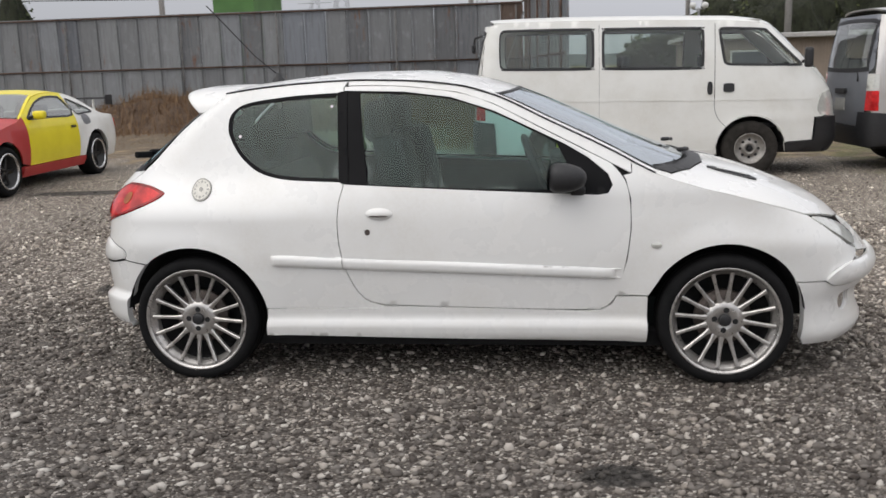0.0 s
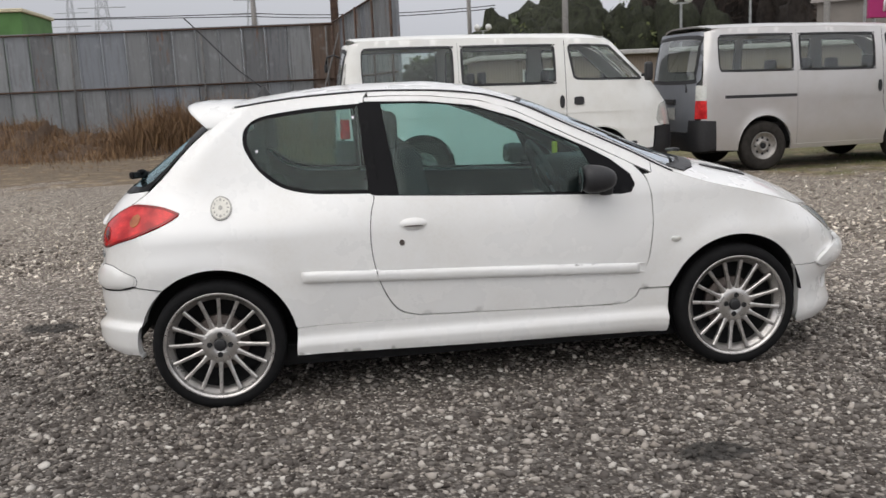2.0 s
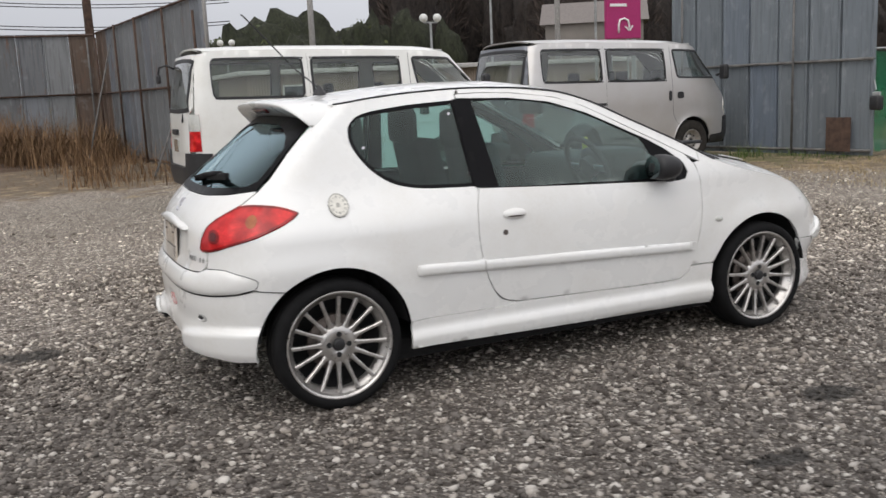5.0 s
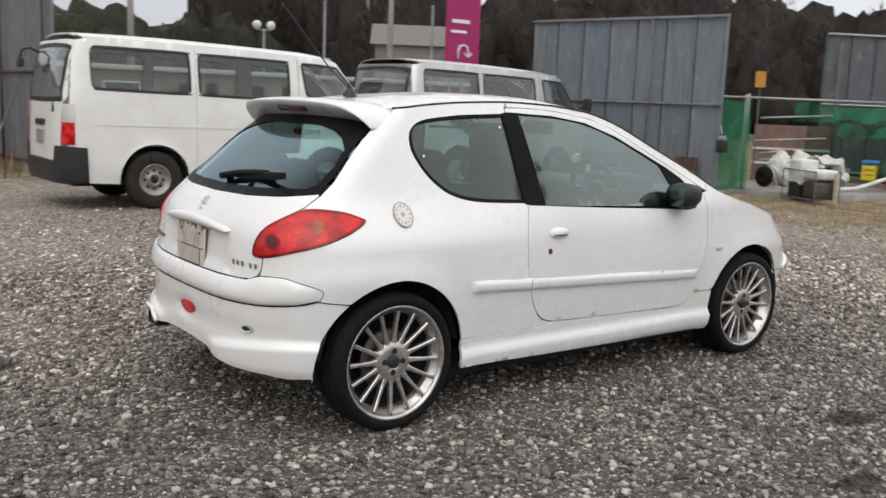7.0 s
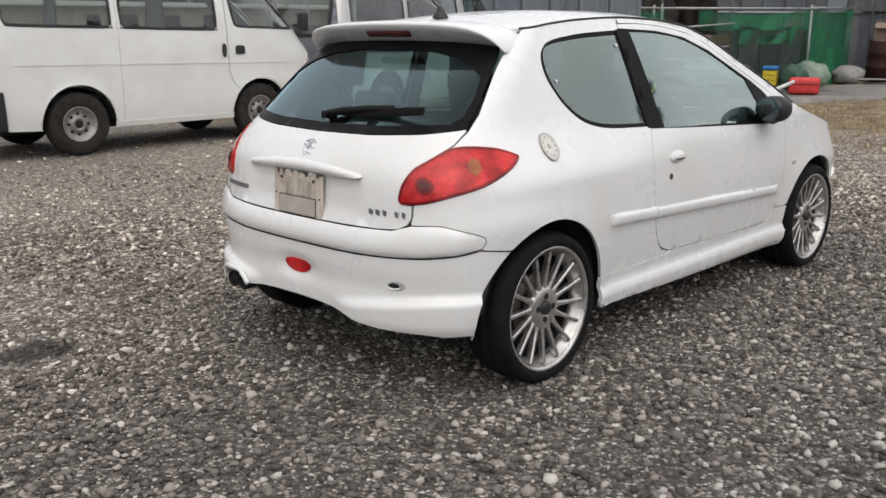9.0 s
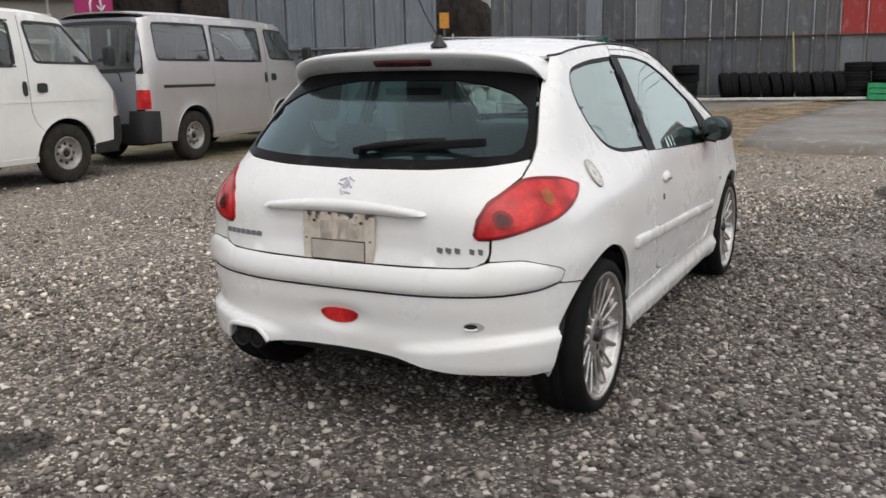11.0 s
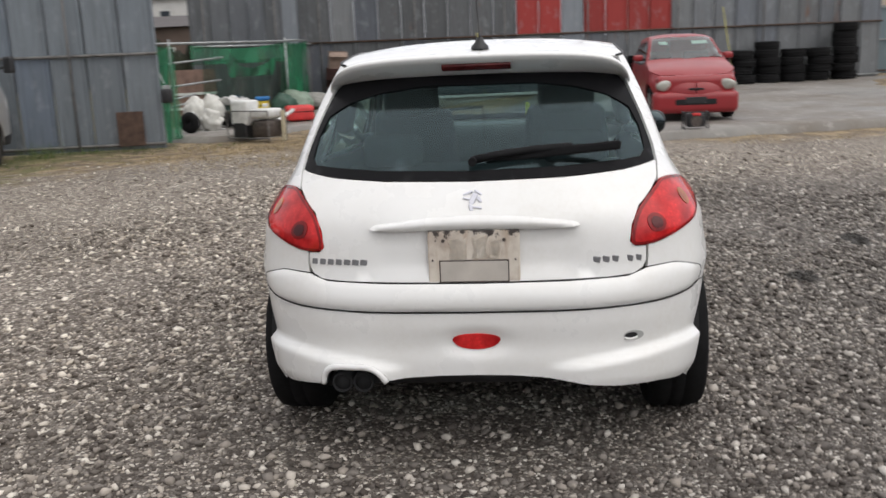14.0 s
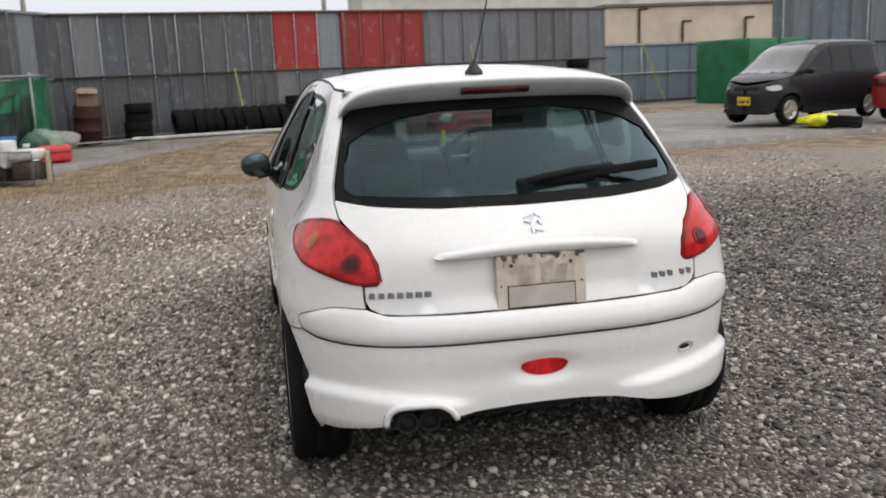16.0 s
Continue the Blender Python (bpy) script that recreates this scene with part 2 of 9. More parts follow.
SHEET = sheet_mat("grey_steel_hoarding", (0.165, 0.173, 0.180), 0.62, 0.6)
SHEETRUST = sheet_mat("rusty_grey_steel_hoarding", (0.15, 0.155, 0.16), 1.05, 0.8)
GATESHEET = sheet_mat("blue_grey_steel_hoarding", (0.158, 0.180, 0.200), 0.2, 0.6)
DARKSHEET = sheet_mat("dark_grey_steel_hoarding", (0.105, 0.110, 0.116), 0.5, 0.7)
PALESHEET = sheet_mat("pale_steel_hoarding", (0.215, 0.235, 0.26), 0.3, 0.5)
NORTHSHEET = sheet_mat("light_grey_steel_hoarding", (0.205, 0.212, 0.218), 0.6, 0.6)
BROWNSHEET = sheet_mat("rust_brown_steel_hoarding", (0.125, 0.088, 0.066), 1.1, 0.8)
BLUESHEET = sheet_mat("dull_blue_steel_hoarding", (0.155, 0.200, 0.225), 0.12, 0.5)
REDSHEET = sheet_mat("red_steel_hoarding", (0.31, 0.033, 0.028), 0.15, 0.3)
PIPE = plain("galvanised_pipe", (0.33, 0.34, 0.34), 0.5, 0.6, 0.3, 8)
RUSTPIPE = plain("rusty_steel", (0.085, 0.052, 0.038), 0.8, 0.2, 0.5, 8)
DULLPOST = plain("dull_weathered_post", (0.15, 0.145, 0.14), 0.7, 0.3, 0.4, 6)
YELLOWPOLE = plain("yellow_painted_pipe", (0.36, 0.33, 0.11), 0.6, 0, 0.3, 8)

# ---- shape helpers ----


def mesh_of(name, verts, faces, smooth=True):
    me = bpy.data.meshes.new(name)
    me.from_pydata([tuple(map(float, v)) for v in verts], [], [tuple(map(int, f)) for f in faces])
    me.update()
    if smooth:
        me.polygons.foreach_set("use_smooth", [True] * len(me.polygons))
    return me


def bm_mesh(name, bm, smooth=False):
    me = bpy.data.meshes.new(name)
    bm.normal_update()
    bm.to_mesh(me)
    bm.free()
    if smooth:
        me.polygons.foreach_set("use_smooth", [True] * len(me.polygons))
    return me


def part(name, shape, material, parent=None, label="", at=None, smooth=False):
    """Links a bmesh or mesh as one object, under a thing or a part."""
    me = shape if isinstance(shape, bpy.types.Mesh) else bm_mesh(name, shape, smooth)
    if material and not me.materials:
        me.materials.append(material)
    ob = new(name, me)
    if parent:
        ob.parent = parent
    if at is not None:
        ob.matrix_basis = at
    if label:
        tagged(ob, label)
    return ob


def empty(name, at, label, category, group="", kind=""):
    ob = new(name)
    ob.empty_display_size = 0.2
    ob.matrix_basis = at
    return tagged(ob, label, category, group, kind)


def box(sx, sy, sz, at=(0, 0, 0), bevel=0.0, seg=2, bm=None, turn=None):
    """A bevelled block, its centre at that place."""
    b = bm or bmesh.new()
    made = bmesh.ops.create_cube(b, size=1.0)["verts"]
    bmesh.ops.scale(b, vec=(sx, sy, sz), verts=made)
    if bevel:
        edges = list({e for v in made for e in v.link_edges})
        made = bmesh.ops.bevel(b, geom=edges, offset=bevel, segments=seg, affect="EDGES", profile=0.6)["verts"]
    m = Matrix.Translation(at)
    if turn is not None:
        m = m @ turn
    bmesh.ops.transform(b, matrix=m, verts=list(made))
    return b


def rod(p, q, r, sides=10, r2=None, bm=None):
    """A round bar from p to q."""
    b = bm or bmesh.new()
    p, q = Vector(p), Vector(q)
    d = q - p
    made = bmesh.ops.create_cone(b, cap_ends=True, segments=sides, radius1=r, radius2=r if r2 is None else r2, depth=d.length)["verts"]
    m = Matrix.Translation((p + q) / 2) @ d.to_track_quat("Z", "Y").to_matrix().to_4x4()
    bmesh.ops.transform(b, matrix=m, verts=made)
    return b


def lathe(name, profile, sides=48, axis="Y", closed=False):
    """A body of revolution from (radius, along) pairs."""
    verts, faces = [], []
    n = len(profile)
    for k in range(sides):
        a = 2 * math.pi * k / sides
        for r, h in profile:
            c, s = r * math.cos(a), r * math.sin(a)
            verts.append((c, h, s) if axis == "Y" else (c, s, h))
    for k in range(sides):
        j = (k + 1) % sides
        for i in range(n if closed else n - 1):
            i2 = (i + 1) % n
            f = (k * n + i, k * n + i2, j * n + i2, j * n + i)
            faces.append(f if axis == "Y" else f[::-1])
    return mesh_of(name, verts, faces)


def tube(name, pts, r, sides=8):
    """A pipe along a line of points."""
    pts = [Vector(p) for p in pts]
    verts, faces = [], []
    for k, p in enumerate(pts):
        d = (pts[min(k + 1, len(pts) - 1)] - pts[max(k - 1, 0)]).normalized()
        a = d.orthogonal().normalized() if k == 0 else (a - d * a.dot(d)).normalized()
        b = d.cross(a)
        for i in range(sides):
            t = 2 * math.pi * i / sides
            verts.append(p + (a * math.cos(t) + b * math.sin(t)) * r)
    for k in range(len(pts) - 1):
        for i in range(sides):
            j = (i + 1) % sides
            faces.append((k * sides + i, k * sides + j, (k + 1) * sides + j, (k + 1) * sides + i))
    faces.append(tuple(range(sides))[::-1])
    faces.append(tuple(range((len(pts) - 1) * sides, len(pts) * sides)))
    return mesh_of(name, verts, faces)


def curve(*pts):
    """A smooth line through points (monotone between them), as a function of its first number."""
    x, y = np.array([p[0] for p in pts], float), np.array([p[1] for p in pts], float)
    h, d = np.diff(x), np.diff(y) / np.diff(x)
    m = np.zeros(len(x))
    m[0], m[-1] = d[0], d[-1]
    for k in range(1, len(x) - 1):
        if d[k - 1] * d[k] > 0:
            w1, w2 = 2 * h[k] + h[k - 1], h[k] + 2 * h[k - 1]
            m[k] = (w1 + w2) / (w1 / d[k - 1] + w2 / d[k])

    def at(t):
        t = np.clip(np.asarray(t, float), x[0], x[-1])
        k = np.clip(np.searchsorted(x, t) - 1, 0, len(x) - 2)
        u = (t - x[k]) / h[k]
        return (1 + 2 * u) * (1 - u) ** 2 * y[k] + u * (1 - u) ** 2 * h[k] * m[k] + u * u * (3 - 2 * u) * y[k + 1] + u * u * (u - 1) * h[k] * m[k + 1]

    return at


def rounded(pts, steps=5, closed=True):
    """A smooth closed line through the given corners."""
    p = np.array(pts, float)
    out = []
    n = len(p)
    for k in range(n if closed else n - 1):
        a, b, c, d = (p[(k + i) % n] if closed else p[min(max(k + i, 0), n - 1)] for i in (-1, 0, 1, 2))
        for s in range(steps):
            t = s / steps
            out.append(0.5 * (2 * b + (c - a) * t + (2 * a - 5 * b + 4 * c - d) * t * t + (3 * b - a - 3 * c + d) * t ** 3))
    if not closed:
        out.append(p[-1])
    return [tuple(v) for v in out]


def inside(P, poly):
    x, y = P[:, 0], P[:, 1]
    hit = np.zeros(len(P), bool)
    q = np.array(poly)
    for (x1, y1), (x2, y2) in zip(q, np.roll(q, -1, 0)):
        if y1 != y2:
            hit ^= ((y1 > y) != (y2 > y)) & (x < (x2 - x1) * (y - y1) / (y2 - y1) + x1)
    return hit


def split_line(poly, step, closed=True):
    out = []
    n = len(poly)
    for k in range(n if closed else n - 1):
        a, b = np.array(poly[k], float), np.array(poly[(k + 1) % n], float)
        c = max(1, int(np.ceil(np.linalg.norm(b - a) / step)))
        out += [a + (b - a) * i / c for i in range(c)]
    return out


from mathutils.geometry import delaunay_2d_cdt


def panel(name, outline, place, holes=(), step=0.04, flange=0.012, lift=None, outward=None):
    """A curved sheet with turned-in edges: an outline with holes, laid on the surface that place(u, v) gives."""
    loops = [split_line(outline, step)] + [split_line(h, step) for h in holes]
    pts, edges = [], []
    for lp in loops:
        s = len(pts)
        pts += lp
        edges += [(s + k, s + (k + 1) % len(lp)) for k in range(len(lp))]
    rim = np.array(pts)
    lo, hi = rim.min(0), rim.max(0)
    g = []
    for j, v in enumerate(np.arange(lo[1] + step / 2, hi[1], step * 0.87)):
        u = np.arange(lo[0] + (step / 2 if j % 2 else step * 0.25), hi[0], step)
        g.append(np.stack([u, np.full_like(u, v)], 1))
    if g:
        g = np.concatenate(g)
        keep = inside(g, outline)
        for h in holes:
            keep &= ~inside(g, h)
        g = g[keep]
        if len(g):
            far = np.ones(len(g), bool)
            for k in range(0, len(g), 2000):
                d = ((g[k:k + 2000, None, :] - rim[None]) ** 2).sum(2).min(1)
                far[k:k + 2000] = d > (0.45 * step) ** 2
            pts += list(g[far])
    vo, _, fo, *_ = delaunay_2d_cdt([Vector((float(p[0]), float(p[1]))) for p in pts], edges, [], 0, 1e-6)
    P = np.array([(v.x, v.y) for v in vo])
    F = np.array([f for f in fo if len(f) == 3])
    mid = P[F].mean(1)
    keep = inside(mid, outline)
    for h in holes:
        keep &= ~inside(mid, h)
    F = F[keep]
    e = 1e-4
    A = place(P[:, 0], P[:, 1])
    N = np.cross(place(P[:, 0] + e, P[:, 1]) - A, place(P[:, 0], P[:, 1] + e) - A)
    N /= np.maximum(np.linalg.norm(N, axis=1, keepdims=True), 1e-12)
    if outward is not None and (N @ np.array(outward, float)).sum() < 0:
        N = -N
    if lift is not None:
        A = A + N * np.asarray(lift(P[:, 0], P[:, 1])).reshape(-1, 1)
    fn = np.cross(A[F[:, 1]] - A[F[:, 0]], A[F[:, 2]] - A[F[:, 0]])
    flip = (fn * N[F].sum(1)).sum(1) < 0
    F[flip] = F[flip][:, ::-1]
    verts, faces = list(A), [tuple(f) for f in F]
    if flange:
        count = {}
        for a, b, c in faces:
            for q in ((a, b), (b, c), (c, a)):
                count[q] = 1
        rimv = {}
        for a, b in count:
            if (b, a) not in count:
                for q in (a, b):
                    if q not in rimv:
                        rimv[q] = len(verts)
                        verts.append(A[q])
                        verts.append(A[q] - N[q] * flange)
                i, j = rimv[a], rimv[b]
                faces.append((j, i, i + 1, j + 1))
    return mesh_of(name, verts, faces)


def mirrored(me, name=None):
    """The mesh of the other side of a car."""
    m2 = me.copy()
    m2.transform(Matrix.Diagonal((1, -1, 1, 1)))
    m2.flip_normals()
    return m2


def both(name, me, mat, parent, label=""):
    a = part(name, me, mat, parent, label)
    b = part(name, mirrored(a.data), mat, parent, label)
    return a, b


class Shell:
    """The skin of a vehicle below its roof rails: at each height a plan with a rounded tail and nose.
    q runs from the middle of the tail (0) round the corner (1) and along the side to the nose; negative q is the left side."""

    def __init__(self, width, rear, front, tail, nose, taper=None, shrink=None, upper=None, n=3.3, nf=2.4, arches=()):
        self.width, self.rear, self.front, self.tail, self.nose = width, rear, front, tail, nose
        self.taper = taper or (lambda x: np.ones_like(x))
        self.shrink, self.upper, self.n, self.nf, self.arches = shrink, upper, n, nf, arches
        self.x0 = float(tail(0.2))

    def half(self, x, z):
        x, z = np.broadcast_arrays(np.asarray(x, float), np.asarray(z, float))
        w = self.width(z) * self.taper(x)
        if self.shrink:
            w = w * (1 - self.shrink(x) * self.upper(z))
        for ax, az, ar, up in self.arches:
            r = np.hypot(x - ax, z - az)
            w = w + up * np.exp(-((r - ar) / 0.055) ** 2) * (z > az - 0.1)
        return w

    def __call__(self, q, z):
        q, z = np.broadcast_arrays(np.asarray(q, float), np.asarray(z, float))
        sg, q = np.sign(q), np.abs(q)
        xs = self.tail(z)
        qs = 1 + self.nose - self.x0
        a = np.clip(q, 0, 1) * np.pi / 2
        r = (np.cos(a).clip(1e-9) ** self.n + np.sin(a).clip(1e-9) ** self.n) ** (-1 / self.n)
        x1, y1 = xs - (xs - self.rear(z)) * r * np.cos(a), self.half(xs, z) * r * np.sin(a)
        x2 = np.where(q - 1 < 0.45, xs + (q - 1) * (self.x0 + 0.45 - xs) / 0.45, self.x0 + q - 1)
        b = (1 - np.clip(q - qs, 0, 1)) * np.pi / 2
        s = (np.cos(b).clip(1e-9) ** self.nf + np.sin(b).clip(1e-9) ** self.nf) ** (-1 / self.nf)
        x3, y3 = self.nose + (self.front(z) - self.nose) * s * np.cos(b), self.half(self.nose, z) * s * np.sin(b)
        x = np.where(q < 1, x1, np.where(q > qs, x3, x2))
        y = np.where(q < 1, y1, np.where(q > qs, y3, self.half(x2, z)))
        return np.stack([x, -y * sg, z], -1)

    def qx(self, x, z):
        """q at the side, by x."""
        xs = float(self.tail(z))
        if x < xs:
            c = min(1.0, (xs - x) / (xs - float(self.rear(z))))
            return math.atan2((1 - c ** self.n) ** (1 / self.n), c) / (math.pi / 2)
        if x > self.nose:
            c = min(1.0, (x - self.nose) / (float(self.front(z)) - self.nose))
            return 1 + self.nose - self.x0 + 1 - math.atan2((1 - c ** self.nf) ** (1 / self.nf), c) / (math.pi / 2)
        if x < self.x0 + 0.45:
            return 1 + (x - xs) * 0.45 / (self.x0 + 0.45 - xs)
        return 1 + x - self.x0

    def qy(self, y, z):
        """q at the tail, by the distance from the middle."""
        h = min(0.999, abs(y) / float(self.half(self.tail(z), z)))
        q = math.atan2(h, (1 - h ** self.n) ** (1 / self.n)) / (math.pi / 2)
        return q if y >= 0 else -q

    def side_y(self, x, z):
        x, z = np.broadcast_arrays(np.asarray(x, float), np.asarray(z, float))
        q = np.vectorize(self.qx)(x, z)
        return -self(q, z)[..., 1]

    def line(self, *pts):
        """Outline points: ("x", x, z) on the side or ("y", y, z) on the tail."""
        return [(self.qx(a, z) if k == "x" else self.qy(a, z), z) for k, a, z in pts]


class Top:
    """Roof, windscreen and bonnet: from rail to rail over the middle line. w is metres across, scaled by the half width."""

    def __init__(self, shell, rail, middle, power=2.4):
        self.shell, self.rail, self.middle = shell, rail, middle
        xs = np.linspace(-1.0, 6.0, 701)
        self.x, self.y = xs, shell.side_y(xs, rail(xs))
        self.power = power

    def __call__(self, x, w):
        x, w = np.broadcast_arrays(np.asarray(x, float), np.asarray(w, float))
        ze, zc = self.rail(x), self.middle(x)
        ye = np.interp(x, self.x, self.y)
        return np.stack([x, -w * ye, ze + (zc - ze) * (1 - np.abs(w) ** self.power)], -1)


def arch(cx, cz, r, z0, steps=44):
    """The wheel opening as points ("x", x, z), from the front foot over the top to the back foot."""
    a0 = math.asin(max(-1, (z0 - cz) / r))
    return [("x", cx + r * math.cos(a), cz + r * math.sin(a)) for a in np.linspace(a0, math.pi - a0, steps)]


def circle(cx, cy, rx, ry, k=20):
    return [(cx + rx * math.cos(2 * math.pi * i / k), cy + ry * math.sin(2 * math.pi * i / k)) for i in range(k)]

# ---- ground: gravel yard, dirt, slab ----
PUDDLES = ((1.91, -1.775, 0.17, 0.10), (-1.255, 0.985, 0.20, 0.13), (2.9, -2.4, 0.22, 0.1), (6.4, -1.6, 0.5, 0.16), (-4.2, 6.2, 0.9, 0.25), (1.2, -2.2, 0.15, 0.06))


def gravel_mat(name, loose=False):
    m = Mat(name, 0.85, 0)
    at = m.where(world=True)
    if loose:
        pick = m.island()
    else:
        v = m.voronoi(58, at)
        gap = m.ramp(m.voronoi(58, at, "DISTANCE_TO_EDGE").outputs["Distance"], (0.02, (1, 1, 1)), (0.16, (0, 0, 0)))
        sep = m.n.new("ShaderNodeSeparateColor")
        m.l.new(v.outputs["Color"], sep.inputs[0])
        pick = sep.outputs[0]
    col = m.ramp(pick, (0.0, (0.035, 0.033, 0.032)), (0.22, (0.085, 0.080, 0.077)), (0.44, (0.165, 0.157, 0.15)), (0.62, (0.25, 0.238, 0.225)), (0.78, (0.38, 0.35, 0.315)), (0.90, (0.60, 0.57, 0.53)), (1.0, (0.78, 0.76, 0.72)))
    # the shade down between the stones is put into the colour
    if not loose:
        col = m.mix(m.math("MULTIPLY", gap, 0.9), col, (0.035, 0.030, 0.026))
    rust = m.noise(160, 3, 0.6, at)
    col = m.mix(m.math("MULTIPLY", rust, 0.35), col, (0.17, 0.12, 0.085))
    big = m.noise(0.35, 5, 0.6, at)
    col = m.mix(m.ramp(big, (0.36, (0, 0, 0)), (0.60, (1, 1, 1))), m.mix(0.80, (0.02, 0.018, 0.016), col), col)
    # drier and paler towards the back of the yard; colour lightened more against shade
    sd = m.n.new("ShaderNodeSeparateXYZ")
    m.l.new(at, sd.inputs[0])
    east = m.math("ADD", m.math("MULTIPLY", sd.outputs[0], 0.14), m.math("MAXIMUM", m.math("SUBTRACT", sd.outputs[0], 4.5), 0.0))
    north = m.math("MULTIPLY", m.math("MAXIMUM", sd.outputs[1], -2.5), 0.62)
    lie = m.math("ADD", m.math("ADD", east, north), m.math("MULTIPLY", m.noise(0.6, 5, 0.6, at), 1.6))
    dry = m.ramp(m.math("ADD", m.math("MULTIPLY", lie, 0.14), 0.5), (0.40, (0.425, 0.42, 0.415)), (0.62, (0.56, 0.545, 0.525)), (0.80, (0.83, 0.80, 0.75)), (1.0, (0.92, 0.885, 0.82)))
    col = m.mix(1.0, m.mix(1.0, col, dry, "MULTIPLY"), (1.75, 1.75, 1.75), "MULTIPLY")
    # dark damp patches
    sx = m.n.new("ShaderNodeSeparateXYZ")
    m.l.new(at, sx.inputs[0])
    wob = m.math("MULTIPLY", m.math("SUBTRACT", m.noise(9, 4, 0.6, at), 0.5), 1.1)
    for px, py, rx, ry in PUDDLES:
        dx = m.math("DIVIDE", m.math("SUBTRACT", sx.outputs[0], px), rx)
        dy = m.math("DIVIDE", m.math("SUBTRACT", sx.outputs[1], py), ry)
        r = m.math("ADD", m.math("SQRT", m.math("ADD", m.math("MULTIPLY", dx, dx), m.math("MULTIPLY", dy, dy))), wob)
        col = m.mix(m.ramp(r, (0.75, (0.85, 0.85, 0.85)), (1.25, (0, 0, 0))), col, (0.022, 0.02, 0.018))
    if not loose:
        # trodden earth with dead grass: along the fences and by the gate
        edge = m.noise(0.8, 6, 0.65, at)
        n1 = m.math("ADD", m.math("MULTIPLY", m.math("SUBTRACT", edge, 0.5), 9.0), m.math("MULTIPLY", m.math("SUBTRACT", m.noise(5.5, 5, 0.7, at), 0.5), 5.0))
        far = m.math("ADD", m.math("SUBTRACT", sx.outputs[1], 10.5), n1)
        gx = m.math("ADD", m.math("SUBTRACT", m.math("ADD", m.math("MULTIPLY", sx.outputs[0], 0.72), m.math("MULTIPLY", sx.outputs[1], 0.60)), 8.9), m.math("MULTIPLY", n1, 0.6))
        side = m.math("MINIMUM", gx, m.math("ADD", sx.outputs[1], 0.9))
        strip_ = m.math("ADD", m.math("SUBTRACT", sx.outputs[0], 9.2), m.math("MULTIPLY", n1, 0.35))
        side = m.math("MAXIMUM", side, strip_)
        dirt = m.ramp(m.math("ADD", m.math("MULTIPLY", m.math("MAXIMUM", far, side), 0.5), 0.5), (0.40, (0, 0, 0)), (0.70, (0.55, 0.55, 0.55)), (1.0, (1, 1, 1)))
        fine, clump = m.noise(26, 6, 0.7, at), m.noise(2.6, 6, 0.72, at)
        earth = m.ramp(fine, (0.3, (0.075, 0.055, 0.038)), (0.55, (0.16, 0.12, 0.08)), (0.72, (0.27, 0.215, 0.15)))
        straw = m.ramp(fine, (0.3, (0.17, 0.115, 0.06)), (0.5, (0.33, 0.245, 0.14)), (0.7, (0.52, 0.42, 0.27)))
        green = m.math("ADD", m.noise(1.6, 5, 0.6, at), m.math("MINIMUM", m.math("MULTIPLY", m.math("SUBTRACT", sx.outputs[1], 6.2), 0.10), 0.12))
        green = m.math("ADD", green, m.math("MULTIPLY", m.math("MINIMUM", m.math("SUBTRACT", sx.outputs[0], 7.0), 0.0), 0.06))
        clump = m.math("SUBTRACT", clump, m.math("MULTIPLY", m.math("MINIMUM", m.math("MAXIMUM", m.math("SUBTRACT", sx.outputs[1], 9.0), 0.0), 5.0), 0.018))
        straw = m.mix(m.ramp(clump, (0.44, (0, 0, 0)), (0.58, (1, 1, 1))), earth, straw)
        straw = m.mix(m.ramp(green, (0.5, (0, 0, 0)), (0.66, (0.8, 0.8, 0.8))), straw, m.mix(fine, (0.07, 0.075, 0.025), (0.20, 0.20, 0.07)))
        col = m.mix(dirt, col, straw)
        h = m.math("ADD", m.math("MULTIPLY", v.outputs["Distance"], -1.0), m.math("MULTIPLY", m.noise(120, 3, 0.6, at), 0.3))
        m.bump(h, 0.9, 0.018)
    else:
        m.bump(m.noise(220, 3, 0.6, at), 0.4, 0.004)
    m.set("Base Color", col)
    return m.m


def ground_height(x, y):
    """Level by the cars; it rises a little towards the slab and the far fences."""
    x, y = np.asarray(x, float), np.asarray(y, float)
    t = np.clip((x - 12) / 10, 0, 1)
    u = np.clip((y - 12) / 10, 0, 1)
    return 0.20 * t * t * (3 - 2 * t) * 1.0 + 0.10 * u * u * (3 - 2 * u)


def ground():
    g = np.concatenate([[-900, -300, -120, -60], np.arange(-30, 46, 0.5), [60, 120, 300, 900]])
    X, Y = np.meshgrid(g, g)
    n = len(g)
    near = np.clip(1 - np.hypot(X, Y) / 40, 0, 1)
    Z = ground_height(X, Y) + near * 0.012 * (np.sin(X * 1.7 + Y * 0.6) * np.cos(Y * 1.3 - X * 0.4)) * (np.hypot(X - 1.2, Y) > 2.6)
    V = np.stack([X, Y, Z], -1).reshape(-1, 3)
    F = [(j * n + i, j * n + i + 1, (j + 1) * n + i + 1, (j + 1) * n + i) for j in range(n - 1) for i in range(n - 1)]
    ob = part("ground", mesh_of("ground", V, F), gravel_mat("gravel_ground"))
    return tagged(ob, "grey gravel yard with damp spots and dry grass edges", "ground", "", "structure")


ground()


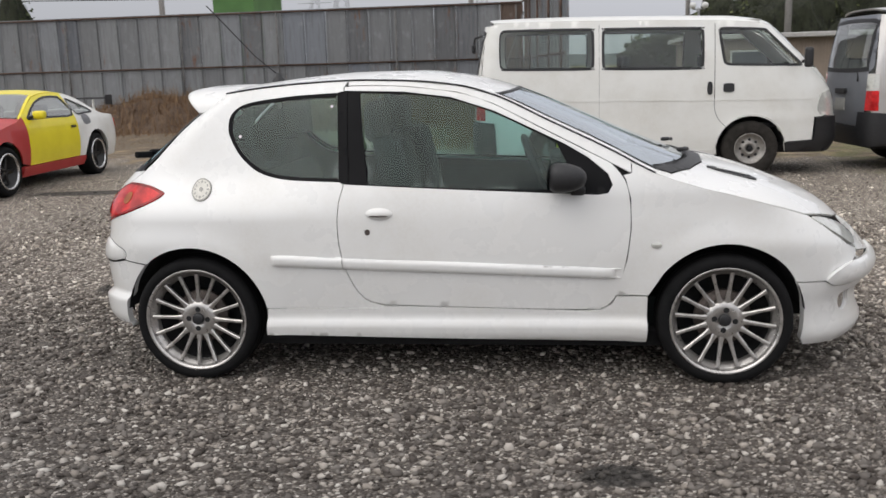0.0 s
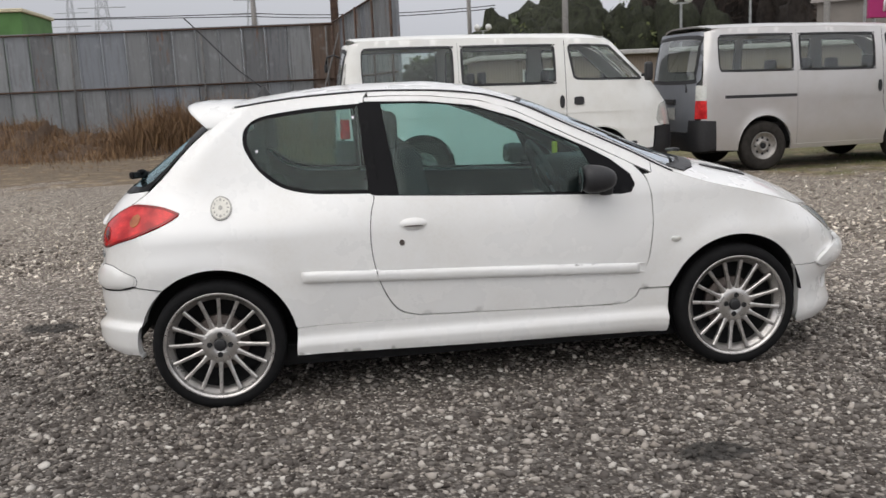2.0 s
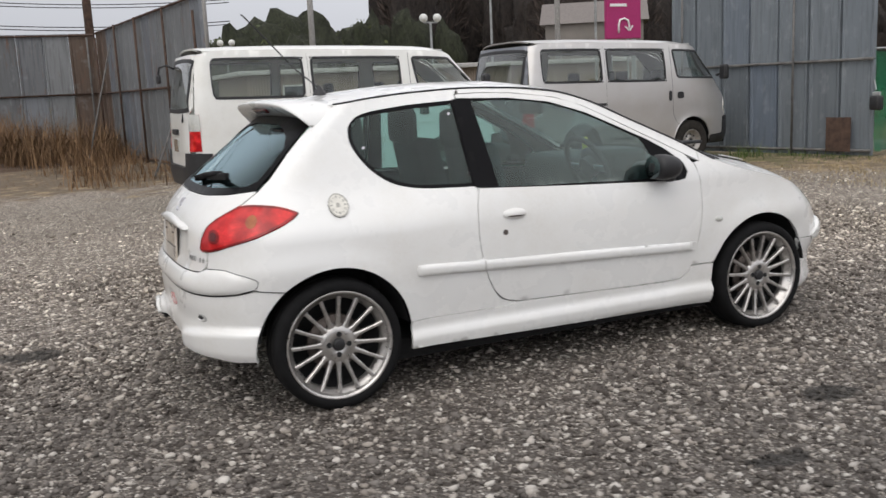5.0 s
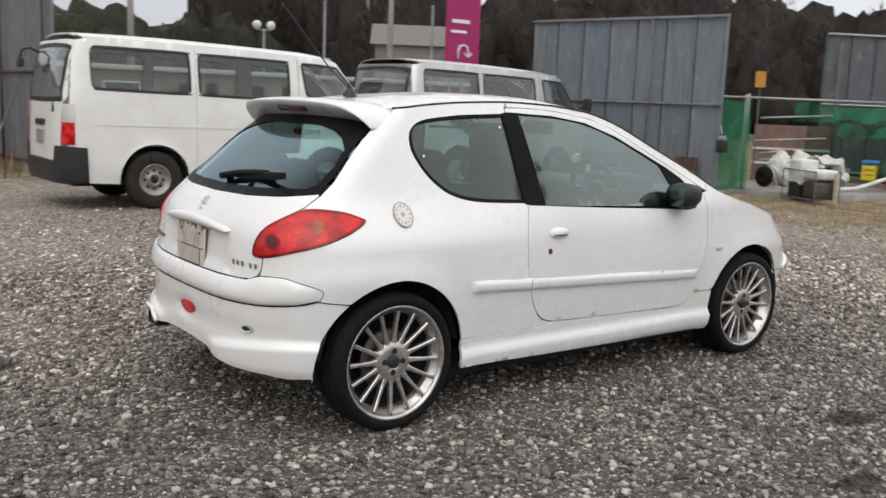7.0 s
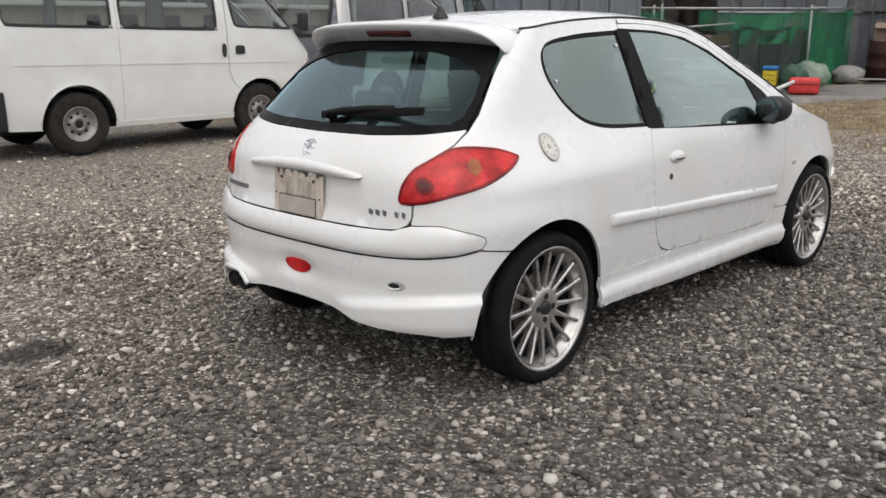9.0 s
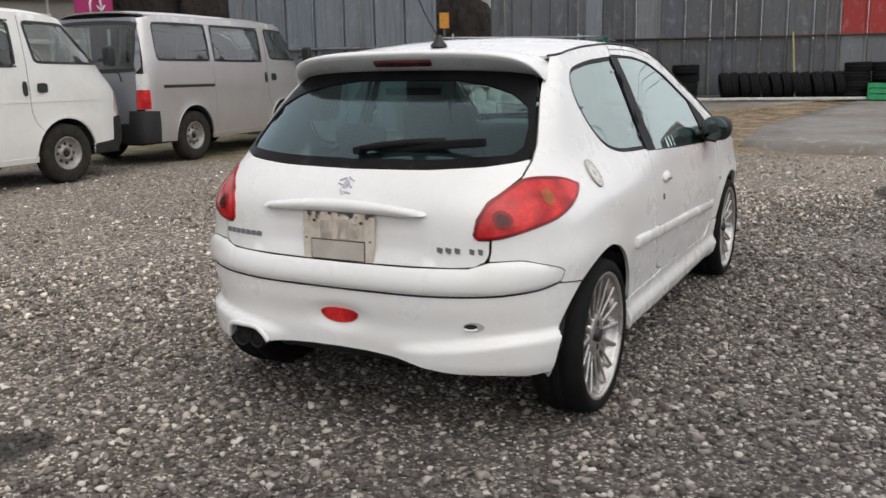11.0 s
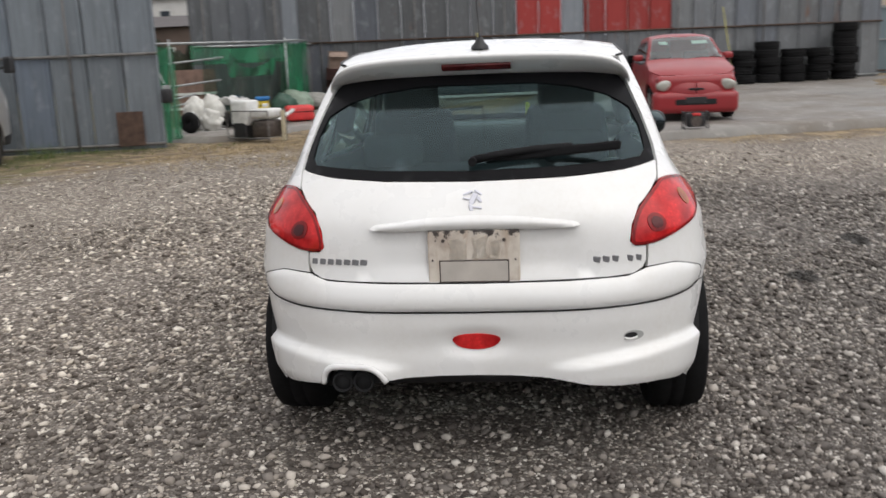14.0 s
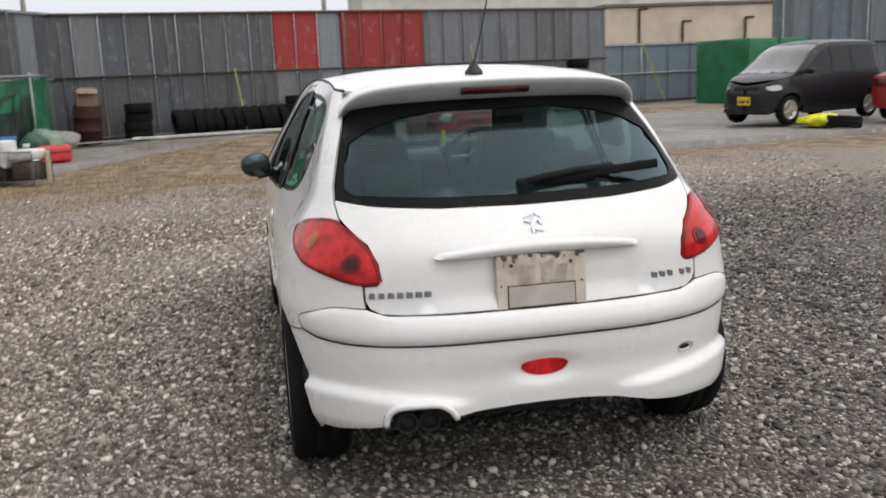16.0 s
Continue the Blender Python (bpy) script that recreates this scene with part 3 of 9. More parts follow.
def scatter_stones(count, seed):
    """Loose crushed stones, each a small lump of its own, thickest along the way past the car."""
    rs = np.random.RandomState(seed)
    bm = bmesh.new()
    bmesh.ops.create_icosphere(bm, subdivisions=1, radius=1)
    bv = np.array([v.co[:] for v in bm.verts])
    bf = np.array([[v.index for v in f.verts] for f in bm.faces])
    bm.free()
    # distance from the car's box decides how thick they lie
    n = count * 4
    x, y = rs.uniform(-8.5, 9.5, n), rs.uniform(-7.0, 8.0, n)
    dx, dy = np.maximum(0, np.abs(x - 1.25) - 1.9), np.maximum(0, np.abs(y) - 0.8)
    d = np.hypot(dx, dy)
    along = np.where(d < 0.02, 0.5, np.exp(-np.maximum(0, d - 2.4) / 2.0))
    keep = rs.uniform(size=n) < np.clip(along, 0, 1) * np.where((y > 3.5) | (x > 6.5), 0.35, np.where(y > 1.6, 0.7, 1.0))
    x, y = x[keep][:count], y[keep][:count]
    n = len(x)
    size = 0.0054 + 0.0145 * rs.uniform(size=n) ** 2.5
    ax = size[:, None] * rs.uniform(0.65, 1.35, (n, 3)) * np.array([1.1, 1, 0.66])
    V = bv[None] * ax[:, None, :] * (1 + rs.uniform(-0.45, 0.34, (n, len(bv), 1)))
    a, b = rs.uniform(0, 2 * np.pi, n), rs.uniform(-0.6, 0.6, n)
    ca, sa, cb, sb = np.cos(a), np.sin(a), np.cos(b), np.sin(b)
    y1 = V[:, :, 1] * cb[:, None] - V[:, :, 2] * sb[:, None]
    z1 = V[:, :, 1] * sb[:, None] + V[:, :, 2] * cb[:, None]
    x2 = V[:, :, 0] * ca[:, None] - y1 * sa[:, None]
    y2 = V[:, :, 0] * sa[:, None] + y1 * ca[:, None]
    P = np.stack([x2 + x[:, None], y2 + y[:, None], z1 + (size * 0.30)[:, None] + ground_height(x, y)[:, None]], -1).reshape(-1, 3)
    F = (bf[None] + (np.arange(n) * len(bv))[:, None, None]).reshape(-1, 3)
    me = bpy.data.meshes.new("gravel_stones")
    me.vertices.add(len(P))
    me.vertices.foreach_set("co", P.ravel())
    me.loops.add(F.size)
    me.loops.foreach_set("vertex_index", F.ravel())
    me.polygons.add(len(F))
    me.polygons.foreach_set("loop_start", np.arange(0, F.size, 3))
    me.polygons.foreach_set("loop_total", np.full(len(F), 3))
    me.update(calc_edges=True)
    ob = part("gravel_stones", me, gravel_mat("loose_gravel", True))
    return tagged(ob, "loose grey and tan crushed stones over the yard", "gravel", "", "stuff")


scatter_stones(112000, 4)

# ---- the white hatchback ----
ZR, RW, WB = 0.295, 0.298, 2.442


def alloy_wheel():
    """Meshes of one wheel round its hub; the outer face looks to -y."""
    tyre = lathe("tyre", [(0.230, -0.085), (0.249, -0.098), (0.262, -0.104), (0.279, -0.100), (0.291, -0.088), (0.297, -0.060), (0.298, -0.03), (0.294, -0.027), (0.294, -0.021), (0.298, -0.018), (0.298, 0.018), (0.294, 0.021), (0.294, 0.027), (0.298, 0.03), (0.297, 0.060), (0.291, 0.088), (0.270, 0.102), (0.215, 0.09)], 72)
    rim = lathe("rim", [(0.186, -0.030), (0.190, -0.060), (0.203, -0.069), (0.207, -0.082), (0.214, -0.094), (0.221, -0.097), (0.224, -0.092), (0.222, -0.080), (0.210, -0.07), (0.205, 0.09)], 72)
    hub = lathe("hub", [(0.0, -0.066), (0.026, -0.066), (0.031, -0.070), (0.050, -0.071), (0.070, -0.068), (0.080, -0.058), (0.078, -0.03), (0.0, -0.03)], 48)
    bm = bmesh.new()
    pro = [(0.070, -0.066, 0.0135), (0.095, -0.068, 0.0086), (0.150, -0.076, 0.0070), (0.200, -0.084, 0.0080)]
    rows = []
    for x, y, w in pro:
        rows.append([bm.verts.new(v) for v in ((x, y + 0.004, -w), (x, y, -w * 0.45), (x, y, w * 0.45), (x, y + 0.004, w), (x, y + 0.026, w * 0.7), (x, y + 0.026, -w * 0.7))])
    for a, b in zip(rows, rows[1:]):
        for i in range(6):
            bm.faces.new((a[i], a[(i + 1) % 6], b[(i + 1) % 6], b[i]))
    bmesh.ops.recalc_face_normals(bm, faces=bm.faces)
    spoke = bm_mesh("spoke", bm)
    cap = lathe("centre_cap", [(0.0, -0.082), (0.020, -0.082), (0.026, -0.079), (0.028, -0.066)], 32)
    nut = lathe("nut_hole", [(0.0, -0.0712), (0.0105, -0.0718), (0.0125, -0.0722), (0.0125, -0.06)], 18)
    disc = lathe("brake_disc", [(0.05, -0.012), (0.125, -0.012), (0.128, -0.004), (0.128, 0.01), (0.05, 0.01)], 48)
    for me in (rim, hub, spoke):
        me.transform(Matrix.Diagonal((1.105, 1.0, 1.105, 1)))
    return tyre, rim, hub, spoke, cap, nut, disc


TYRE, RIM, HUB, SPOKE, CAP, NUT, DISC = alloy_wheel()
# dark lining over the silver rim's inside, standing for shade behind the spokes
RIMSHADE = lathe("rim_barrel", [(0.02, 0.075), (0.206, 0.07), (0.2065, -0.02), (0.2068, -0.034)], 48)


def put_wheel(car, x, y, flip=False, spin=0.0):
    base = pose(x, y, ZR, 0, 0, 180 if flip else 0) @ pose(0, 0, 0, 0, spin, 0)
    w = part("wheel", RIM, ALLOY, car, "silver sixteen-spoke alloy wheel with a low black tyre", base)
    part("tyre", TYRE, RUBBER, w)
    part("hub", HUB, ALLOY, w)
    for k in range(16):
        part("spoke", SPOKE, ALLOY, w, "", pose(0, 0, 0, 0, k * 22.5, 0))
    part("centre_cap", CAP, BLACKTRIM, w, "dark centre cap")
    for k in range(4):
        part("wheel_nut", NUT, LINER, w, "dark recessed wheel bolt", pose(0.046 * math.cos(k * math.pi / 2), 0, 0.046 * math.sin(k * math.pi / 2)))
    part("brake_disc", DISC, DARKALLOY, w)
    part("rim_barrel", RIMSHADE, LINER, w, "dark barrel for the shade inside the rim")


body = Shell(
    width=curve((0.14, 0.73), (0.22, 0.765), (0.30, 0.780), (0.38, 0.792), (0.5, 0.808), (0.62, 0.817), (0.74, 0.813), (0.85, 0.798), (0.92, 0.778), (0.96, 0.762), (1.0, 0.745), (1.1, 0.706), (1.2, 0.666), (1.3, 0.622), (1.36, 0.592), (1.42, 0.55)),
    rear=curve((0.14, -0.52), (0.24, -0.560), (0.30, -0.592), (0.36, -0.594), (0.42, -0.588), (0.50, -0.594), (0.57, -0.592), (0.63, -0.578), (0.68, -0.566), (0.75, -0.560), (0.83, -0.545), (0.90, -0.504), (0.95, -0.458), (0.99, -0.415), (1.14, -0.215), (1.27, -0.04), (1.36, 0.08), (1.42, 0.15)),
    front=curve((0.13, 3.14), (0.22, 3.185), (0.30, 3.17), (0.37, 3.165), (0.41, 3.21), (0.49, 3.23), (0.59, 3.17), (0.66, 3.10), (0.73, 3.01), (0.80, 2.90), (1.4, 2.8)),
    tail=curve((0.1, 0.05), (1.12, 0.05), (1.36, 0.26), (1.42, 0.32)),
    nose=2.55,
    taper=curve((-0.7, 1.0), (1.4, 1.0), (2.0, 0.995), (2.55, 0.985), (3.2, 0.97)),
    shrink=curve((-0.6, 0.085), (0.05, 0.075), (0.35, 0.058), (0.7, 0.018), (1.0, 0.0), (1.4, 0.0), (2.2, -0.03), (3.0, -0.03)),
    upper=curve((0.80, 0.0), (0.99, 1.0), (1.4, 1.0)),
    arches=((0.0, 0.295, 0.36, 0.012), (WB, 0.295, 0.36, 0.012)),
)
rail = curve((-0.7, 1.30), (0.12, 1.343), (0.29, 1.364), (0.5, 1.381), (0.76, 1.390), (1.03, 1.381), (1.26, 1.355), (1.43, 1.305), (1.66, 1.195), (1.94, 1.06), (2.14, 0.955), (2.3, 0.90), (2.5, 0.848), (2.7, 0.79), (2.85, 0.735), (2.98, 0.685), (3.06, 0.655), (3.2, 0.62))
middle = curve((-0.7, 1.31), (0.08, 1.364), (0.23, 1.386), (0.48, 1.413), (0.73, 1.428), (1.01, 1.427), (1.24, 1.402), (1.5, 1.334), (1.8, 1.212), (2.1, 1.078), (2.38, 0.970), (2.56, 0.932), (2.83, 0.836), (2.98, 0.762), (3.06, 0.69), (3.2, 0.63))
top = Top(body, rail, middle, 2.6)
RIGHT = (0, -1, 0)


def on(*p):
    return body.line(*p)


def xs(*p):
    return [("x", a, z) for a, z in p]


car = empty("hatchback_car", Matrix(), "white three-door hatchback car parked on gravel", "car")
AR = 0.352
REAR_ARCH = arch(0.0, ZR, AR, 0.24)       # front foot, over the top, to the back foot
FRONT_ARCH = arch(WB, ZR, AR, 0.20)

# outlines on the side
QUARTER = rounded(on(*xs((0.160, 1.195), (0.182, 1.260), (0.252, 1.298), (0.40, 1.319), (0.55, 1.330), (0.705, 1.337))), 4, False) + rounded(on(*xs((0.728, 0.936), (0.60, 0.940), (0.44, 0.950), (0.318, 0.984), (0.228, 1.055), (0.178, 1.13))), 4, False)
DOOR = rounded(on(*xs((0.735, 0.915), (0.715, 0.84), (0.708, 0.74), (0.715, 0.64), (0.742, 0.53), (0.785, 0.44), (0.835, 0.39), (0.91, 0.368))), 4, False) + rounded(on(*xs((1.35, 0.355), (1.83, 0.345), (1.90, 0.352), (1.945, 0.385), (1.975, 0.45), (2.005, 0.58), (2.022, 0.72), (2.018, 0.85), (1.995, 0.935), (1.94, 1.002))), 4, False) + rounded([(body.qx(x, float(rail(x)) - d), float(rail(x)) - d) for x, d in ((1.80, 0.055), (1.6, 0.050), (1.42, 0.042), (1.26, 0.034), (1.03, 0.028), (0.85, 0.026), (0.722, 0.028))], 3, False)


def grow(poly, d):
    """The same outline, moved outwards by d."""
    p = np.array(poly)
    if ((p[:, 0] * np.roll(p[:, 1], -1) - np.roll(p[:, 0], -1) * p[:, 1]).sum()) < 0:
        d = -d
    a, b = np.roll(p, 1, 0), np.roll(p, -1, 0)
    t = b - a
    n = np.stack([t[:, 1], -t[:, 0]], 1) / np.maximum(np.linalg.norm(t, axis=1, keepdims=True), 1e-9)
    return [tuple(v) for v in p + n * d]


TAILLAMP = rounded(on(("y", 0.531, 0.741), ("y", 0.514, 0.757), ("y", 0.521, 0.808), ("y", 0.548, 0.862), ("y", 0.602, 0.912), ("x", -0.325, 0.934), ("x", -0.22, 0.926), ("x", -0.150, 0.903), ("x", -0.135, 0.888), ("x", -0.20, 0.852), ("x", -0.32, 0.806), ("x", -0.42, 0.772), ("y", 0.60, 0.745)), 5)
FUEL = rounded(circle(body.qx(0.05, 0.91), 0.908, 0.047, 0.047, 20), 2)

QHOLE = QUARTER[:21] + on(*xs((0.78, 1.341), (0.78, 0.928))) + QUARTER[21:]
# rear quarter: from the hatch gap round the corner to the door, without arch, lamp, window, cap
side_rear = (
    [(body.qy(0.568, 0.655), 0.668), (body.qy(0.572, 0.70), 0.70), (body.qy(0.572, 0.735), 0.735)]
    + [(body.qy(0.612, 0.90), 0.90), (body.qy(0.622, 0.94), 0.94), (body.qy(0.628, 0.985), 0.985), (body.qy(0.622, 1.04), 1.04), (body.qy(0.592, 1.14), 1.14), (body.qy(0.556, 1.24), 1.24)]
    + [(body.qx(x, float(rail(x)) - 0.004), float(rail(x)) - 0.004) for x in (0.135, 0.2, 0.29, 0.4, 0.5, 0.63, 0.735)]
    + [(body.qx(0.716, 1.36), 1.36)]
)
door_back = rounded(on(*xs((0.731, 0.915), (0.711, 0.84), (0.704, 0.74), (0.711, 0.64), (0.738, 0.53), (0.780, 0.437), (0.832, 0.384), (0.91, 0.361))), 4, False)
side_rear = side_rear + door_back + on(*xs((0.91, 0.362), (0.87, 0.352), (0.37, 0.352))) + on(*[p for p in REAR_ARCH if p[2] > 0.33]) 
side_rear = [p for p in side_rear if not (p[0] < body.qx(-0.2, 0.5) and p[1] < 0.566 and p[1] > 0.3)]
side_rear += on(*xs((-0.228, 0.566), (-0.33, 0.578), (-0.40, 0.60), (-0.44, 0.662)))
both("rear_quarter_panel", panel("rear_quarter_panel", side_rear, body, [grow(TAILLAMP, 0.003), QHOLE, grow(FUEL, 0.003)], 0.035, 0.014, None, RIGHT), WHITE, car)

# roof side above the door, and the windscreen pillar
strip = [(body.qx(x, float(rail(x)) - 0.004), float(rail(x)) - 0.004) for x in (0.74, 0.85, 1.03, 1.26, 1.42, 1.6, 1.8, 1.95, 2.025)]
low = [(body.qx(x, float(rail(x)) - d), float(rail(x)) - d) for x, d in ((2.025, 0.052), (1.95, 0.055), (1.80, 0.050), (1.6, 0.045), (1.42, 0.037), (1.26, 0.029), (1.03, 0.023), (0.85, 0.021), (0.74, 0.022))]
both("door_surround", panel("door_surround", strip + low, body, (), 0.03, 0.014, None, RIGHT), WHITE, car)

# door with its window
DGLASS = rounded(on(*xs((0.795, 1.333), (1.0, 1.326), (1.22, 1.297), (1.42, 1.231), (1.60, 1.146), (1.70, 1.096))), 4, False) + rounded(on(*xs((1.755, 0.99), (1.75, 0.905), (1.66, 0.893))), 3, False) + on(*xs((1.25, 0.908), (0.845, 0.924)))
TRIM = on(*xs((0.722, 1.345), (0.795, 1.342), (1.0, 1.334), (1.22, 1.305), (1.42, 1.240), (1.60, 1.155), (1.74, 1.088), (1.84, 1.03), (1.925, 0.96), (1.945, 0.91), (1.925, 0.875), (1.88, 0.868), (1.25, 0.898), (0.742, 0.926)))
door_mesh = panel("door", DOOR, body, [TRIM], 0.035, 0.014, None, RIGHT)
glass_black = panel("window_surround", TRIM, body, [DGLASS], 0.03, 0.006, lambda q, z: np.full_like(q, -0.003), RIGHT)
glass_door = panel("door_glass", grow(DGLASS, 0.004), body, (), 0.06, 0.0, lambda q, z: np.full_like(q, -0.007), RIGHT)
HANDLE = circle(body.qx(0.90, 0.79), 0.795, 0.062, 0.026, 24)


def blob(poly_c, rx, ry, h):
    cx, cy = poly_c
    return lambda q, z: h * np.sqrt(np.clip(1.02 - ((q - cx) / rx) ** 2 - ((z - cy) / ry) ** 2, 0, 1))


handle_mesh = panel("door_handle", HANDLE, body, (), 0.012, 0.004, blob((body.qx(0.90, 0.79), 0.795), 0.064, 0.027, 0.017), RIGHT)
# a thin dark line laid on the handle for its soft shadow
shade_mesh = panel("handle_recess", [(q, z) for q, z in circle(body.qx(0.90, 0.79), 0.784, 0.046, 0.0035, 16)], body, (), 0.012, 0.003, lambda q, z: np.full_like(q, 0.0178), RIGHT)
lock_mesh = panel("door_lock", circle(body.qx(0.845, 0.71), 0.712, 0.0125, 0.0135, 14), body, (), 0.01, 0.004, lambda q, z: np.full_like(q, 0.003), RIGHT)


def strip_lift(zc0, zc1, x0, x1, hw, h, ends=(1, 1)):
    def f(q, z):
        x = q - 0.95
        zc = zc0 + (zc1 - zc0) * (x - x0) / (x1 - x0)
        e = np.minimum(np.clip((x - x0) / 0.035 + 1 - ends[0], 0, 1), np.clip((x1 - x) / 0.035 + 1 - ends[1], 0, 1))
        return np.maximum(0.005, h * np.sqrt(np.clip(1.03 - ((z - zc) / hw) ** 2, 0, 1)) ** 0.6 * np.sqrt(np.clip(1 - (1 - e) ** 2, 0.02, 1)))
    return f


def moulding(a, b, ends):
    za, zb = 0.584 - 0.066 * (a - 0.385) / 1.57, 0.584 - 0.066 * (b - 0.385) / 1.57
    hw = 0.024
    i, j = 0.02 * ends[0], 0.02 * ends[1]
    ka, kb = 1 - 0.5 * ends[0], 1 - 0.5 * ends[1]
    pts = on(*xs((a, za + hw * ka), (a + i + 1e-3, za + hw), ((a + b) / 2, (za + zb) / 2 + hw + 0.0018), (b - j - 1e-3, zb + hw), (b, zb + hw * kb), (b, zb - hw * kb), (b - j - 1e-3, zb - hw), ((a + b) / 2, (za + zb) / 2 - hw - 0.0018), (a + i + 1e-3, za - hw), (a, za - hw * ka)))
    return panel("side_moulding", rounded(pts, 9), body, (), 0.008, 0.006, strip_lift(za, zb, a, b, hw * 1.08, 0.019, ends), RIGHT)


mould_door, mould_rear = moulding(0.7275, 1.955, (0, 1)), moulding(0.385, 0.7225, (1, 0))
for flipped in (False, True):
    def m_(me):
        return mirrored(me) if flipped else me
    d = part("door", m_(door_mesh), WHITE, car)
    part("window_surround", m_(glass_black), GLOSSBLACK, d, "black window surround and mirror base")
    part("door_glass", m_(glass_door), GLASS, d, "green-tinted door window")
    part("door_handle", m_(handle_mesh), WHITE, d)
    part("handle_recess", m_(shade_mesh), DARKALLOY, d)
    part("door_lock", m_(lock_mesh), DARKALLOY, d)
    part("side_moulding", m_(mould_door), WHITE, d)
    part("side_moulding", m_(mould_rear), WHITE, car)

# rear side window
QCLEAR = grow(QUARTER, -0.017)
both("window_surround", panel("window_surround", QUARTER, body, [QCLEAR], 0.03, 0.008, lambda q, z: np.full_like(q, -0.002), RIGHT), GLOSSBLACK, car, "black border of the rear side window")
both("rear_side_glass", panel("rear_side_glass", grow(QUARTER, -0.013), body, (), 0.06, 0.0, lambda q, z: np.full_like(q, -0.005), RIGHT), GLASS, car, "green-tinted rear side window")
both("pillar_trim", panel("pillar_trim", on(*xs((0.698, 1.339), (0.734, 1.341), (0.756, 0.925), (0.720, 0.931))), body, (), 0.04, 0.006, lambda q, z: np.full_like(q, 0.0018), RIGHT), GLOSSBLACK, car)
for z0, x0 in ((1.275, 0.665), (1.145, 0.222), (1.0, 0.70)):
    both("window_stud", panel("window_stud", circle(body.qx(x0, z0), z0, 0.006, 0.006, 12), body, (), 0.01, 0.004, lambda q, z: np.full_like(q, 0.002), RIGHT), SATIN if z0 > 1.1 else BLACKTRIM, car)

# fuel cap with a printed dial
cap_ = part("fuel_cap", panel("fuel_cap", FUEL, body, (), 0.02, 0.01, lambda q, z: np.full_like(q, 0.006), RIGHT), plain("worn_cream_cap", (0.72, 0.70, 0.64), 0.5, 0, 0.12, 40), car, "round cream fuel cap with a worn dial pattern")
qc = body.qx(0.05, 0.908)
for k in range(12):
    a = k * math.pi / 6
    part("dial_mark", panel("dial_mark", [(qc + 0.034 * math.cos(a) + (0.004 + 0.0025 * (k % 3 == 0)) * math.cos(b), 0.908 + 0.034 * math.sin(a) + (0.004 + 0.0025 * (k % 2)) * math.sin(b)) for b in np.linspace(0, 2 * math.pi, 7)[:-1]], body, (), 0.02, 0.0, lambda q, z: np.full_like(q, 0.0072), RIGHT), DIALGREY, cap_)
part("dial_centre", panel("dial_centre", circle(qc, 0.908, 0.010, 0.010, 12), body, (), 0.02, 0.002, lambda q, z: np.full_like(q, 0.008), RIGHT), DIALGREY, cap_)
part("cap_rim", panel("cap_rim", grow(FUEL, 0.0025), body, [grow(FUEL, -0.003)], 0.02, 0.004, lambda q, z: np.full_like(q, 0.007), RIGHT), DIALGREY, cap_)

# front wing
def bonnet_edge(x):
    return float(rail(x)) - 0.004


wing = on(*xs((2.028, 0.72), (2.024, 0.85), (2.002, 0.935), (1.992, 0.952), (2.029, float(rail(2.029)) - 0.052), (2.029, bonnet_edge(2.029)), (2.14, bonnet_edge(2.14)))) + [(body.qx(x, bonnet_edge(x)), bonnet_edge(x)) for x in (2.25, 2.4, 2.55, 2.7, 2.80)] + on(*xs((2.84, 0.725), (2.92, 0.665), (3.0, 0.605), (3.055, 0.575), (3.04, 0.545), (2.95, 0.50), (2.90, 0.462), (2.745, 0.468))) + on(*[p for p in FRONT_ARCH if 0.468 < p[2]])[1:-1] + on(*xs((2.105, 0.415), (1.962, 0.412), (2.011, 0.58)))
both("front_wing", panel("front_wing", wing, body, (), 0.035, 0.014, None, RIGHT), WHITE, car)
both("side_indicator", panel("side_indicator", circle(body.qx(2.135, 0.645), 0.643, 0.024, 0.014, 18), body, (), 0.012, 0.003, blob((body.qx(2.135, 0.645), 0.643), 0.026, 0.016, 0.010), RIGHT), LAMPCLEAR, car, "small clear oval side indicator")

# sill skirt
def skirt_lift(q, z):
    """Hollow under the door, then a rounded step outwards to the foot."""
    t = np.clip((z - 0.205) / 0.17, 0, 1)
    step_ = np.clip((0.62 - t) / 0.22, 0, 1)
    return 0.004 + 0.026 * step_ * step_ * (3 - 2 * step_) - 0.012 * np.clip((0.14 - t) / 0.14, 0, 1) ** 2


skirt = on(*xs((0.345, 0.230), (1.2, 0.212), (2.098, 0.198), (2.100, 0.408), (1.965, 0.405), (1.945, 0.37), (1.90, 0.342), (1.83, 0.337), (1.35, 0.350), (0.91, 0.361), (0.87, 0.350), (0.352, 0.348)))
both("sill_skirt", panel("sill_skirt", skirt, body, (), 0.02, 0.02, skirt_lift, RIGHT), WHITE, car)

